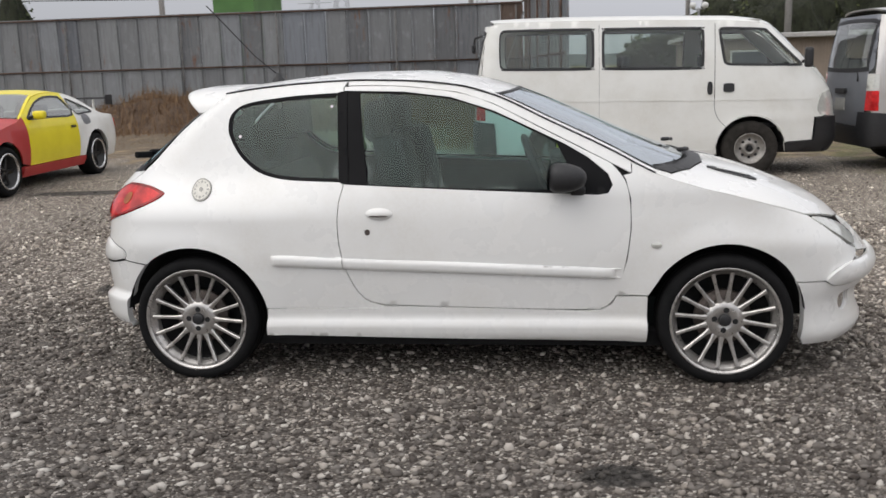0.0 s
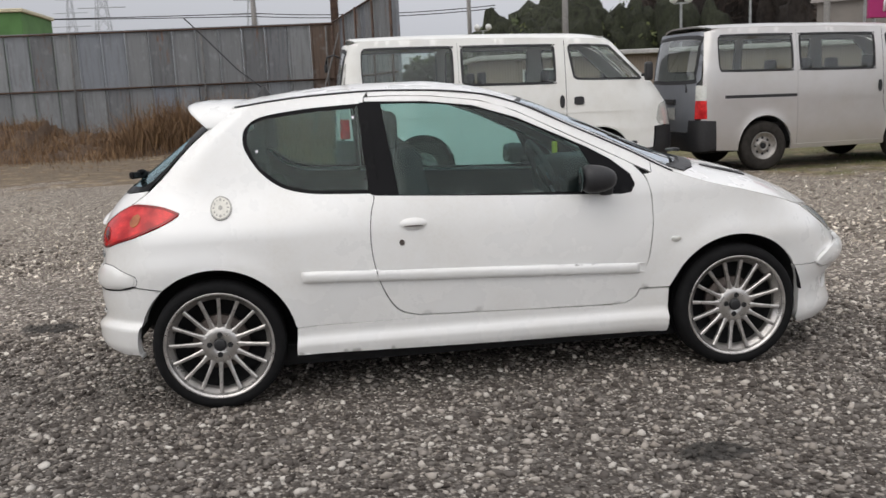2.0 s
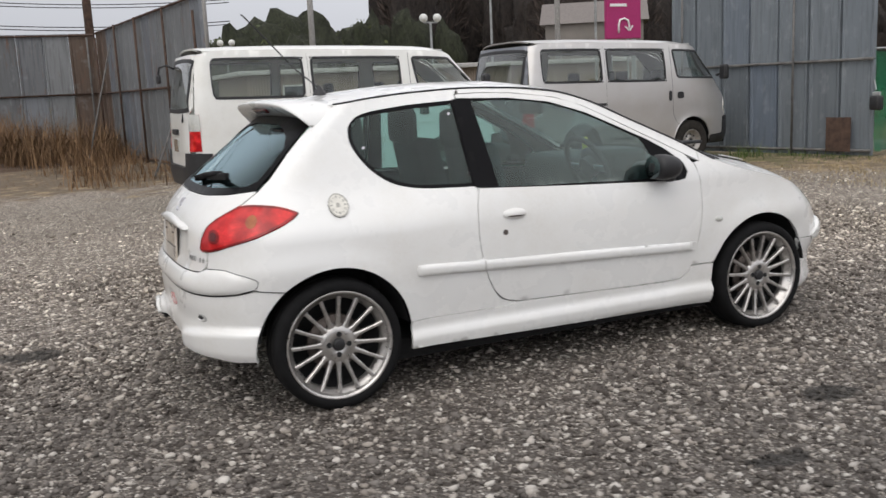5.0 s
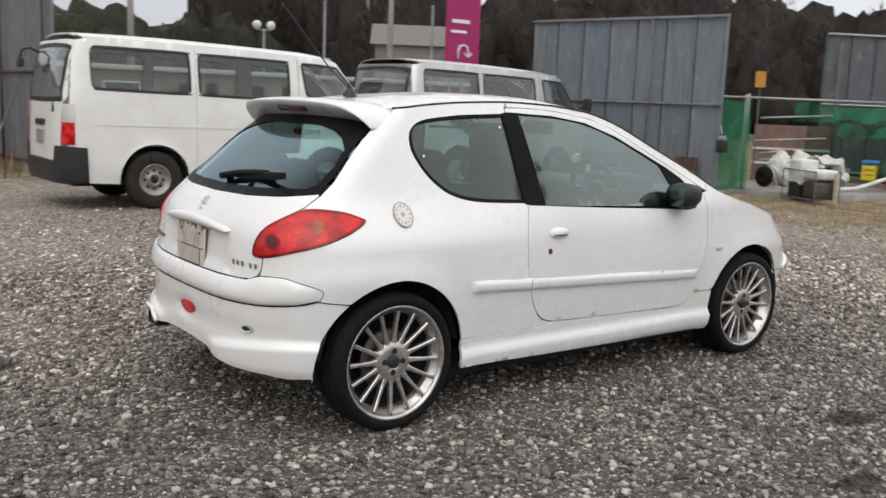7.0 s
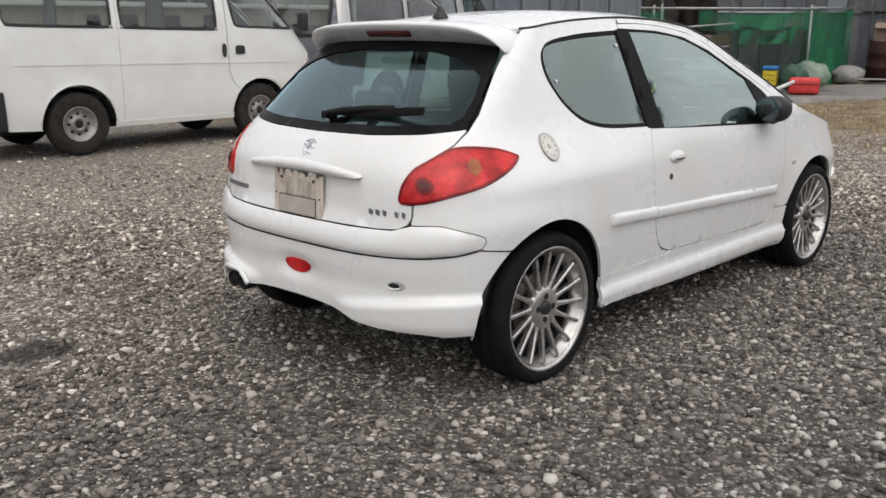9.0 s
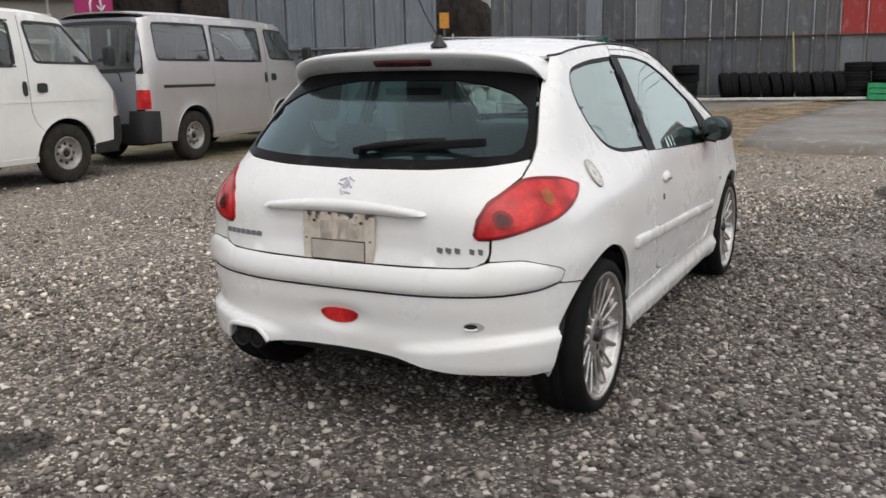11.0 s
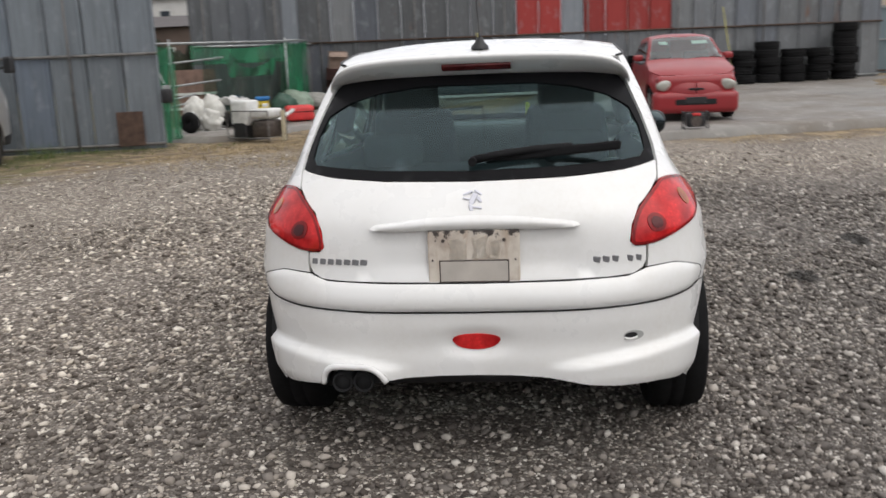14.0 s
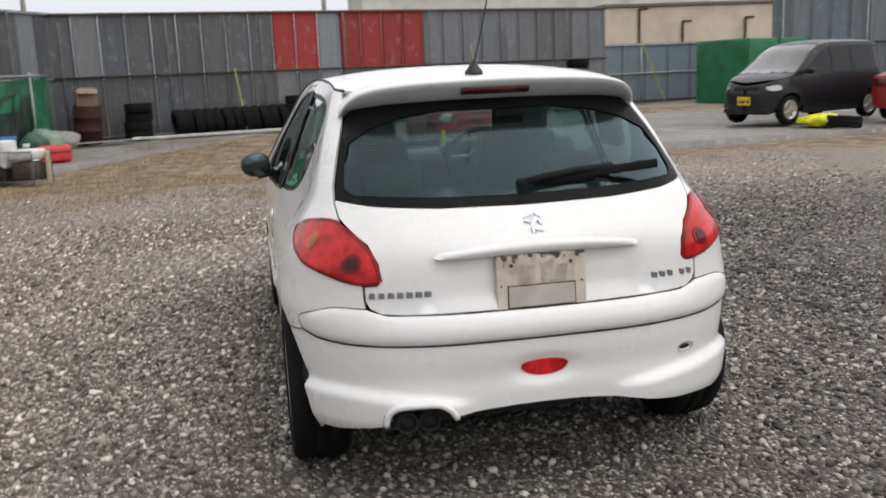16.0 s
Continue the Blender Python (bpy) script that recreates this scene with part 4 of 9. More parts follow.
# tail lamps
lamp_mesh = panel("tail_lamp", TAILLAMP, body, (), 0.025, 0.03, lambda q, z: np.full_like(q, 0.005), RIGHT)
for flipped in (False, True):
    lm = part("tail_lamp", mirrored(lamp_mesh) if flipped else lamp_mesh, LAMPRED, car, "red tail lamp with a dark round reversing lens")
    rim_ = panel("lens_rim", grow(TAILLAMP, -0.001), body, [grow(TAILLAMP, -0.0085)], 0.02, 0.0, lambda q, z: np.full_like(q, 0.0058), RIGHT)
    part("lens_rim", mirrored(rim_) if flipped else rim_, LAMPMID, lm)
    c1, c2, c3 = (body.qy(0.60, 0.806), 0.806), (body.qx(-0.33, 0.86), 0.868), (body.qy(0.60, 0.806), 0.806)
    for nm, c, r, mat_, h in (("reversing_lens", c1, 0.030, LAMPMID, 0.0075), ("lens_core", c1, 0.019, LAMPDARK, 0.0092), ("indicator_lens", c2, 0.026, LAMPAMBER, 0.0070)):
        me = panel(nm, circle(c[0], c[1], r * 0.86, r, 22), body, (), 0.02, 0.004, lambda q, z, h=h: np.full_like(q, h), RIGHT)
        part(nm, mirrored(me) if flipped else me, mat_, lm)

# tailgate
half_edge = [("y", 0.0, 0.640), ("y", 0.25, 0.642), ("y", 0.45, 0.645), ("y", 0.52, 0.650), ("y", 0.552, 0.667), ("y", 0.564, 0.69), ("y", 0.564, 0.735), ("y", 0.527, 0.7365), ("y", 0.509, 0.755), ("y", 0.516, 0.808), ("y", 0.542, 0.865), ("y", 0.598, 0.917), ("y", 0.616, 0.94), ("y", 0.622, 0.985)]
glass_low = [("y", 0.618, 0.990), ("y", 0.5, 0.972), ("y", 0.3, 0.960), ("y", 0.0, 0.955)]
hh = on(*half_edge)
gl = on(*glass_low)
gate_poly = [(-q, z) for q, z in reversed(hh[1:])] + hh + gl[:-1] + [gl[-1]] + [(-q, z) for q, z in reversed(gl[:-1])]


def gate_lift(q, z):
    """The number plate's shallow recess and the swelling over it."""
    y = np.abs(body(q, z)[:, 1])
    return -0.012 * np.clip((0.36 - y) / 0.06, 0, 1) * np.clip((0.815 - z) / 0.02, 0, 1) * np.clip((z - 0.66) / 0.03, 0, 1)


gate = part("tailgate", panel("tailgate", gate_poly, body, (), 0.03, 0.016, gate_lift, (-1, 0, 0)), WHITE, car)
gu = on(("y", 0.616, 0.992), ("y", 0.608, 1.05), ("y", 0.582, 1.14), ("y", 0.545, 1.24), ("y", 0.50, 1.30))
gb = on(("y", 0.5, 0.975), ("y", 0.3, 0.963), ("y", 0.0, 0.958))
glass_poly = [(-q, z) for q, z in gb[:-1][::-1]][0:0] + [gb[-1]] + gb[:-1][::-1] + gu + [(-q, z) for q, z in reversed(gu)] + [(-q, z) for q, z in gb[:-1]]
cu = on(("y", 0.586, 1.03), ("y", 0.576, 1.10), ("y", 0.548, 1.165), ("y", 0.47, 1.212), ("y", 0.36, 1.243))
cb = on(("y", 0.565, 1.008), ("y", 0.3, 0.993), ("y", 0.0, 0.988))
clear_poly = [cb[-1]] + cb[:-1][::-1] + cu + [(0.22, 1.262), (-0.22, 1.262)] + [(-q, z) for q, z in reversed(cu)] + [(-q, z) for q, z in cb[:-1]]
part("window_border", panel("window_border", glass_poly, body, [clear_poly], 0.03, 0.008, lambda q, z: np.full_like(q, 0.0005), (-1, 0, 0.5)), GLOSSBLACK, gate, "black printed border of the rear window")
part("rear_window", panel("rear_window", grow(clear_poly, 0.004), body, (), 0.05, 0.0, lambda q, z: np.full_like(q, -0.004), (-1, 0, 0.5)), REARGLASS, gate, "green-tinted rear window")

# handle bar over the plate, plate, badges
BAR = rounded([(body.qy(y, z), z) for y, z in ((0.345, 0.818), (0.28, 0.836), (0.0, 0.852), (-0.28, 0.836), (-0.345, 0.818), (-0.27, 0.808), (0.0, 0.812), (0.27, 0.808))], 5)
def bar_lift(q, z):
    e = np.clip((body(q, z)[:, 1] / 0.347) ** 2, 0, 1)
    zc, hh_ = 0.832 - 0.019 * e, 0.021 * np.sqrt(1 - e) + 0.001
    return 0.003 + 0.026 * np.sqrt(np.clip(1 - ((z - zc) / hh_) ** 2, 0, 1)) * np.sqrt(np.clip(1 - e ** 3, 0, 1))


part("tailgate_bar", panel("tailgate_bar", BAR, body, (), 0.009, 0.012, bar_lift, (-1, 0, 0)), WHITE, gate)
bm = box(0.008, 0.302, 0.176, (0, 0, 0), 0.004)
pl = part("number_plate", bm, PLATE, car, "grubby unmarked number plate with a bare lower panel", pose(-0.566, 0.0, 0.724, 0, 3, 0))
part("panel_rim", box(0.003, 0.230, 0.074, (-0.0045, 0, -0.047), 0.001), DARKALLOY, pl)
part("plate_panel", box(0.004, 0.222, 0.066, (-0.006, 0, -0.048), 0.0015), plain("bare_plate_panel", (0.56, 0.52, 0.47), 0.5, 0.3, 0.12, 10), pl)
for y in (-0.1, 0.1):
    part("plate_screw", rod((-0.004, y, 0.055), (-0.009, y, 0.055), 0.006), DARKALLOY, pl)
for y in (-0.136, 0.136):
    part("plate_screw", rod((-0.004, y, -0.01), (-0.008, y, -0.01), 0.0035), DARKALLOY, pl)
TAPE = plain("torn_pale_tape", (0.80, 0.73, 0.64), 0.7, 0, 0.12, 60)
for k, (y, z, w, h) in enumerate(((0.048, 0.026, 0.062, 0.066), (-0.02, 0.031, 0.050, 0.076), (-0.072, 0.022, 0.038, 0.058))):
    rt, tb = random.Random(k), bmesh.new()
    ring = [tb.verts.new((-0.0048 - 0.0004 * k, y + w / 2 * cx + rt.uniform(-0.007, 0.007), z + h / 2 * cz + rt.uniform(-0.007, 0.007))) for cx, cz in ((-1, -1), (-0.4, -0.9), (0.2, -1), (1, -0.9), (0.9, 0), (1, 0.95), (0.3, 1), (-0.3, 0.85), (-1, 1), (-0.95, 0.1))]
    tb.faces.new(ring)
    bmesh.ops.solidify(tb, geom=tb.faces[:], thickness=0.0006)
    part("tape_patch", tb, TAPE, pl)
badge = bmesh.new()
for y, z, w, h, a in ((0.0, 0.918, 0.016, 0.05, 25), (0.018, 0.935, 0.03, 0.010, -20), (0.020, 0.918, 0.026, 0.008, 15), (-0.016, 0.936, 0.026, 0.010, 35), (-0.020, 0.915, 0.010, 0.026, -30), (0.008, 0.892, 0.010, 0.03, -15), (-0.012, 0.892, 0.030, 0.008, 10)):
    box(0.006, w * 1.15, h * 0.8, (float(body.rear(z - 0.012)) - 0.004, y, z - 0.012), 0.002, 1, badge, pose(0, 0, 0, a, 20, 0))
part("tailgate_emblem", badge, SATIN, gate, "small silver metal emblem")


def letter_bars(y0, y1, z, h, count):
    """Letter-sized slanting bars in place of lettering."""
    w = (y1 - y0) / count
    for k in range(count):
        y = y0 + (k + 0.5) * w
        p = body(np.array([body.qy(y, z)]), np.array([z]))[0]
        b = box(0.004, w * 0.84, h, (0, 0, 0), 0.0012, 1, None, pose(0, 0, 0, 9, 0, 0))
        part("lettering_bar", b, BADGEGREY, gate, "", pose(p[0] - 0.001, p[1], z, 0, 4, -8 if y > 0 else 8))


letter_bars(-0.556, -0.356, 0.707, 0.019, 7)
letter_bars(0.384, 0.474, 0.702, 0.019, 3)
letter_bars(0.494, 0.550, 0.700, 0.019, 2)

# rear bumper
qe = body.qx(-0.345, 0.61)
bt = [(body.qy(0.0, 0.634), 0.634), (body.qy(0.3, 0.636), 0.636), (body.qy(0.5, 0.642), 0.642), (body.qy(0.57, 0.66), 0.664), (body.qy(0.66, 0.665), 0.6675), (body.qx(-0.43, 0.655), 0.659)]
bb = [(body.qx(-0.352, 0.625), 0.628), (qe, 0.605), (body.qx(-0.36, 0.585), 0.585), (body.qx(-0.42, 0.57), 0.567), (body.qy(0.6, 0.56), 0.554), (body.qy(0.35, 0.552), 0.546), (0.0, 0.545)]
band = bt + bb
band_poly = band + [(-q, z) for q, z in reversed(band[1:-1])]


def band_lift(q, z):
    """A rounded ledge that dies away at its edges."""
    a = np.abs(q)
    lo_, hi_ = sorted(bb), sorted(bt + bb[:1])
    z0, z1 = np.interp(a, [p[0] for p in lo_], [p[1] for p in lo_]), np.interp(a, [p[0] for p in hi_], [p[1] for p in hi_])
    t = np.clip((z - z0) / np.maximum(z1 - z0, 0.01), 0, 1)
    e = np.clip((qe + 0.004 - a) / 0.10, 0, 1)
    return 0.002 + 0.014 * np.sqrt(np.sin(np.pi * t ** 0.85).clip(0, 1)) * (e * e * (3 - 2 * e))


part("bumper_band", panel("bumper_band", band_poly, body, (), 0.011, 0.014, band_lift, (-1, 0, 0)), WHITE, car)
sb = [(0.0, 0.537), (body.qy(0.35, 0.546), 0.538), (body.qy(0.6, 0.553), 0.546), (body.qx(-0.42, 0.563), 0.559), (body.qx(-0.352, 0.575), 0.575), (body.qx(-0.33, 0.574), 0.573), (body.qx(-0.232, 0.561), 0.561)]
arch_b = [(body.qx(a, z), z) for _, a, z in REAR_ARCH if a < -0.238 and z < 0.556]
foot_r = [(body.qx(-0.345, 0.262), 0.268), (body.qx(-0.42, 0.255), 0.268), (body.qy(0.60, 0.27), 0.282), (body.qy(0.45, 0.28), 0.288), (body.qy(0.34, 0.29), 0.298), (body.qy(0.24, 0.315), 0.312), (body.qy(0.12, 0.322), 0.322)]
foot_l = [(body.qx(-0.345, 0.262), 0.268), (body.qx(-0.42, 0.255), 0.268), (body.qy(0.60, 0.27), 0.283), (body.qy(0.528, 0.28), 0.292), (body.qy(0.522, 0.32), 0.325), (body.qy(0.50, 0.35), 0.350), (body.qy(0.46, 0.36), 0.359), (body.qy(0.37, 0.36), 0.358), (body.qy(0.33, 0.34), 0.342), (body.qy(0.305, 0.31), 0.308), (body.qy(0.25, 0.31), 0.314), (body.qy(0.12, 0.322), 0.322)]
skin = sb + arch_b + foot_r + [(0.0, 0.324)] + [(-q, z) for q, z in reversed(arch_b + foot_l)] + [(-q, z) for q, z in reversed(sb[1:])]
FOG = rounded([(body.qy(y, z), z) for y, z in ((0.080, 0.442), (0.070, 0.455), (0.04, 0.462), (0.0, 0.464), (-0.04, 0.462), (-0.070, 0.455), (-0.080, 0.442), (-0.064, 0.424), (-0.034, 0.414), (0.0, 0.411), (0.034, 0.414), (0.064, 0.424))], 4)


def skin_lift(q, z):
    """The lower lip, a step that starts at both corners and dies away towards the middle, and the dished lamp surround."""
    y = np.abs(body(q, z)[:, 1])
    a = np.clip((y - 0.20) / 0.17, 0, 1)
    a = a * a * (3 - 2 * a)
    edge = 0.352 + 0.048 * np.clip((y - 0.28) / 0.38, 0, 1)
    t = np.clip((edge - z) / 0.030 + 0.5, 0, 1)
    t = t * t * (3 - 2 * t) * (1 - 0.35 * np.clip((0.30 - z) / 0.05, 0, 1))
    d = np.hypot(y / 0.115, (z - 0.437) / 0.045)
    return 0.030 * a * t - 0.012 * np.exp(-d ** 4)


def seam(name, pts, lift, r):
    """A thin dark joint that follows the body."""
    pts = rounded(pts, 4, False)
    q, z = np.array(pts).T
    p, p2 = body(q, z), body(q + 1e-3, z)
    t = (p2 - p)[:, :2]
    nrm = np.stack([-t[:, 1], t[:, 0]], 1)
    nrm /= np.maximum(np.linalg.norm(nrm, axis=1, keepdims=True), 1e-9)
    c = p[:, :2] - np.array([1.2, 0.0])
    flip = np.sign((nrm * c).sum(1))[:, None]
    p[:, :2] += nrm * flip * lift
    return part(name, tube(name, [tuple(v) for v in p], r, 6), LINER, car)


half = [(body.qy(0.35, 0.55), 0.5425), (body.qy(0.6, 0.557), 0.5505), (body.qx(-0.42, 0.567), 0.5635), (body.qx(-0.362, 0.58), 0.579)]
seam("bumper_joint", [(-q, z) for q, z in reversed(half)] + [(0.0, 0.5415)] + half, 0.001, 0.0025)
gap = [(body.qy(0.3, 0.638), 0.638), (body.qy(0.5, 0.644), 0.6445), (body.qy(0.555, 0.66), 0.660)]
seam("bumper_joint", [(-q, z) for q, z in reversed(gap)] + [(0.0, 0.637)] + gap, -0.002, 0.0028)
for s in (-1, 1):
    seam("bumper_joint", [(s * q, z) for q, z in ((body.qy(0.575, 0.666), 0.6665), (body.qy(0.66, 0.668), 0.669), (body.qx(-0.43, 0.66), 0.660), (body.qx(-0.347, 0.63), 0.630), (body.qx(-0.337, 0.605), 0.604), (body.qx(-0.345, 0.58), 0.582), (body.qx(-0.30, 0.571), 0.572), (body.qx(-0.235, 0.564), 0.564))], -0.0005, 0.0017)

bump_ = part("rear_bumper", panel("rear_bumper", skin, body, [FOG], 0.013, 0.03, skin_lift, (-1, 0, 0)), WHITE, car)
part("fog_lamp", panel("fog_lamp", FOG, body, (), 0.02, 0.02, lambda q, z: np.full_like(q, -0.006), (-1, 0, 0)), LAMPRED, bump_, "red oval rear fog lamp")
DISHED = plain("grey_white_plastic", (0.40, 0.40, 0.39), 0.5, 0, 0.1)
part("towing_eye_cover", panel("towing_eye_cover", [(body.qy(y, z), z) for y, z in circle(0.520, 0.441, 0.034, 0.017, 20)], body, (), 0.02, 0.01, lambda q, z: np.full_like(q, 0.002), (-1, 0, 0)), DISHED, bump_, "white dished towing eye slot")
part("towing_eye_lip", tube("towing_eye_lip", [tuple(v + np.array([-0.004, 0, 0])) for v in body(np.array([body.qy(y, 0.432) for y in np.linspace(0.490, 0.532, 8)]), 0.434 - 0.005 * np.sin(np.linspace(0, math.pi, 8)))], 0.004, 8), WHITE, bump_)
part("towing_eye_hole", panel("towing_eye_hole", [(body.qy(y, z), z) for y, z in circle(0.511, 0.442, 0.021, 0.010, 16)], body, (), 0.02, 0.01, lambda q, z: np.full_like(q, 0.0035), (-1, 0, 0)), LINER, bump_)

# rolled lip round the exhaust cut-out
lip_pts = rounded([(-q, z) for q, z in foot_l[3:10]], 3, False)
lip_p = body(np.array(lip_pts)[:, 0], np.array(lip_pts)[:, 1]) + np.array([[-1.0, 0, 0]]) * (0.012 + skin_lift(np.array(lip_pts)[:, 0], np.array(lip_pts)[:, 1]))[:, None] 
part("exhaust_lip", tube("exhaust_lip", [tuple(v) for v in lip_p], 0.011, 8), WHITE, bump_)

# exhaust
ex = bmesh.new()
for y in (0.39, 0.462):
    rod((-0.30, y, 0.292), (-0.575, y, 0.296), 0.034, 24, None, ex)
exo = part("exhaust_pipe", ex, LINER, car, "twin blackened exhaust tail pipes", smooth=True)
for y in (0.39, 0.462):
    part("pipe_rim", lathe("pipe_rim", [(0.028, 0.04), (0.028, -0.005), (0.031, -0.008), (0.036, -0.004), (0.036, 0.05)], 24), LINER, exo, "", pose(-0.58, y, 0.296, 0, 0, -90))
    part("pipe_bore", lathe("pipe_bore", [(0.0, 0.035), (0.028, 0.034)], 24), LINER, exo, "", pose(-0.58, y, 0.296, 0, 0, -90))
part("silencer", box(0.22, 0.62, 0.15, (-0.33, 0.12, 0.30), 0.06, 4), BLACKTRIM, car, "black rear silencer box", smooth=True)

# spoiler over the rear window
def spoiler():
    verts, faces = [], []
    ys = np.linspace(-1, 1, 41)
    sec = [(0.155, 0.000), (0.06, 0.006), (-0.04, 0.006), (-0.092, 0.000), (-0.110, -0.006), (-0.110, -0.014), (-0.092, -0.030), (-0.052, -0.052), (-0.016, -0.072), (0.008, -0.082), (0.05, -0.082), (0.155, -0.03)]
    for t in ys:
        a = abs(t)
        y = 0.564 * math.sin(t * math.pi / 2 * 0.86) / math.sin(math.pi / 2 * 0.86)
        fall = 0.016 * a ** 2 + 0.075 * a ** 6
        dx = 0.035 * a ** 2 + 0.075 * a ** 6
        deep = 1 - 0.48 * a ** 4
        for x, z in sec:
            roof = float(middle(0.12)) + 0.004 - 0.020 * a ** 2
            verts.append((x + dx * (1 if x < 0.1 else 0.5), -y, roof - fall + z * deep))
    n = len(sec)
    for k in range(len(ys) - 1):
        for i in range(n):
            j = (i + 1) % n
            faces.append((k * n + i, k * n + j, (k + 1) * n + j, (k + 1) * n + i))
    faces += [tuple(range(n))[::-1], tuple(range(40 * n, 41 * n))]
    me = mesh_of("spoiler", verts, faces)
    b = bmesh.new()
    b.from_mesh(me)
    bmesh.ops.recalc_face_normals(b, faces=b.faces)
    b.to_mesh(me)
    b.free()
    me.polygons.foreach_set("use_smooth", [True] * len(me.polygons))
    return me


sp = part("roof_spoiler", spoiler(), WHITE, car, "white roof spoiler over the rear window")
part("brake_lamp", box(0.012, 0.255, 0.030, (-0.0755, 0, 1.3255), 0.005, 2, None, pose(0, 0, 0, 0, -50, 0)), LAMPDARK, sp, "dark red high brake lamp", smooth=True)
part("spoiler_vent", box(0.09, 0.12, 0.006, (0.09, -0.43, 1.339), 0.002, 1, None, pose(0, 0, 0, 6, 0, -8)), BLACKTRIM, sp)

# roof, windscreen, bonnet
WS_TOP = [(1.425, -0.93), (1.47, -0.7), (1.50, -0.4), (1.51, 0.0), (1.50, 0.4), (1.47, 0.7), (1.425, 0.93)]
WS_LOW = [(2.125, 0.945), (2.23, 0.75), (2.32, 0.45), (2.35, 0.0), (2.32, -0.45), (2.23, -0.75), (2.125, -0.945)]
wt, wlow = rounded(WS_TOP, 4, False), rounded(WS_LOW, 4, False)
UP = (0, 0, 1)
part("roof", panel("roof", [(0.06, -0.75), (0.10, -0.999), (0.6, -0.999), (1.0, -0.999), (1.42, -0.999)] + wt + [(1.42, 0.999), (1.0, 0.999), (0.6, 0.999), (0.10, 0.999), (0.06, 0.75)], top, (), 0.05, 0.012, None, UP), WHITE, car)
for s in (-1, 1):
    part("windscreen_pillar", panel("windscreen_pillar", [(1.42, s * 0.999), (1.43, s * 0.935), (1.8, s * 0.935), (2.12, s * 0.95), (2.20, s * 0.90), (2.20, s * 0.999), (1.8, s * 0.999)], top, (), 0.04, 0.012, None, UP), WHITE, car)
    part("drip_moulding", tube("drip_moulding", [(x, s * (float(np.interp(x, top.x, top.y)) + 0.001), float(rail(x)) + 0.001) for x in np.linspace(0.13, 2.13, 60)], 0.0042, 6), BLACKTRIM, car)
part("windscreen", panel("windscreen", grow(wt + wlow, -0.004), top, (), 0.06, 0.0, None, UP), WINDSCREEN, car, "windscreen with a black border")
part("windscreen_border", panel("windscreen_border", grow(wt + wlow, -0.002), top, [grow(wt + wlow, -0.022)], 0.05, 0.0, lambda x, w: np.full_like(x, 0.002), UP), GLOSSBLACK, car)
part("scuttle", panel("scuttle", [(2.125, 0.95), (2.23, 0.755), (2.32, 0.455), (2.355, 0.0), (2.32, -0.455), (2.23, -0.755), (2.125, -0.95), (2.20, -0.93), (2.30, -0.74), (2.39, -0.44), (2.43, 0.0), (2.39, 0.44), (2.30, 0.74), (2.20, 0.93)], top, (), 0.04, 0.02, lambda x, w: np.full_like(x, 0.006), UP), BLACKTRIM, car, "black plastic scuttle under the windscreen")
hood = [(2.205, 0.93), (2.305, 0.74), (2.395, 0.44), (2.435, 0.0), (2.395, -0.44), (2.305, -0.74), (2.205, -0.93), (2.18, -0.999), (2.5, -0.999), (2.78, -0.999), (2.86, -0.94), (2.98, -0.85), (3.06, -0.6), (3.09, 0.0), (3.06, 0.6), (2.98, 0.85), (2.86, 0.94), (2.78, 0.999), (2.5, 0.999), (2.18, 0.999)]
part("bonnet", panel("bonnet", hood, top, (), 0.05, 0.012, None, UP), WHITE, car)
for s in (-1, 1):
    v = part("bonnet_vent", panel("bonnet_vent", rounded([(2.40, s * 0.56), (2.45, s * 0.53), (2.58, s * 0.57), (2.62, s * 0.62), (2.58, s * 0.645), (2.46, s * 0.62)], 4), top, (), 0.03, 0.006, lambda x, w: np.full_like(x, 0.006), UP), BLACKTRIM, car, "black bonnet vent")
    part("vent_slat", panel("vent_slat", [(2.44, s * 0.568), (2.59, s * 0.597), (2.59, s * 0.617), (2.44, s * 0.592)], top, (), 0.03, 0.004, lambda x, w: np.full_like(x, 0.014), UP), WHITE, v)

# nose
HEAD = rounded(on(*xs((2.815, 0.742), (2.90, 0.722), (2.985, 0.685), (3.035, 0.648), (3.05, 0.612), (3.03, 0.60), (2.95, 0.652), (2.87, 0.705))), 4)
both("headlamp", panel("headlamp", HEAD, body, (), 0.025, 0.03, lambda q, z: np.full_like(q, 0.004), (1, -1, 0.5)), LAMPCLEAR, car, "clear swept-back headlamp")
QF = 4.5
PAD = rounded(on(*xs((2.885, 0.465), (2.92, 0.505), (2.99, 0.528), (3.07, 0.535))) + [(4.25, 0.535), (4.38, 0.53), (4.38, 0.452), (4.25, 0.446)] + on(*xs((3.08, 0.440), (3.0, 0.436), (2.92, 0.442))), 4)
both("bumper_pad", panel("bumper_pad", PAD, body, (), 0.025, 0.02, lambda q, z: 0.005 + 0.022 * np.sqrt(np.clip(1 - ((z - 0.487) / 0.052) ** 2, 0, 1)) * np.clip((q - body.qx(2.88, 0.47)) / 0.05, 0, 1) ** 0.5, (1, -1, 0)), WHITE, car)
fa = [(body.qx(a, z), z) for _, a, z in FRONT_ARCH if a > WB and z < 0.47]
fb = on(*xs((2.76, 0.462), (2.885, 0.456))) + on(*xs((2.92, 0.43), (3.0, 0.424), (3.08, 0.43))) + [(4.25, 0.435), (QF, 0.44), (QF, 0.15)] + on(*xs((3.12, 0.14), (3.0, 0.15), (2.80, 0.165)))
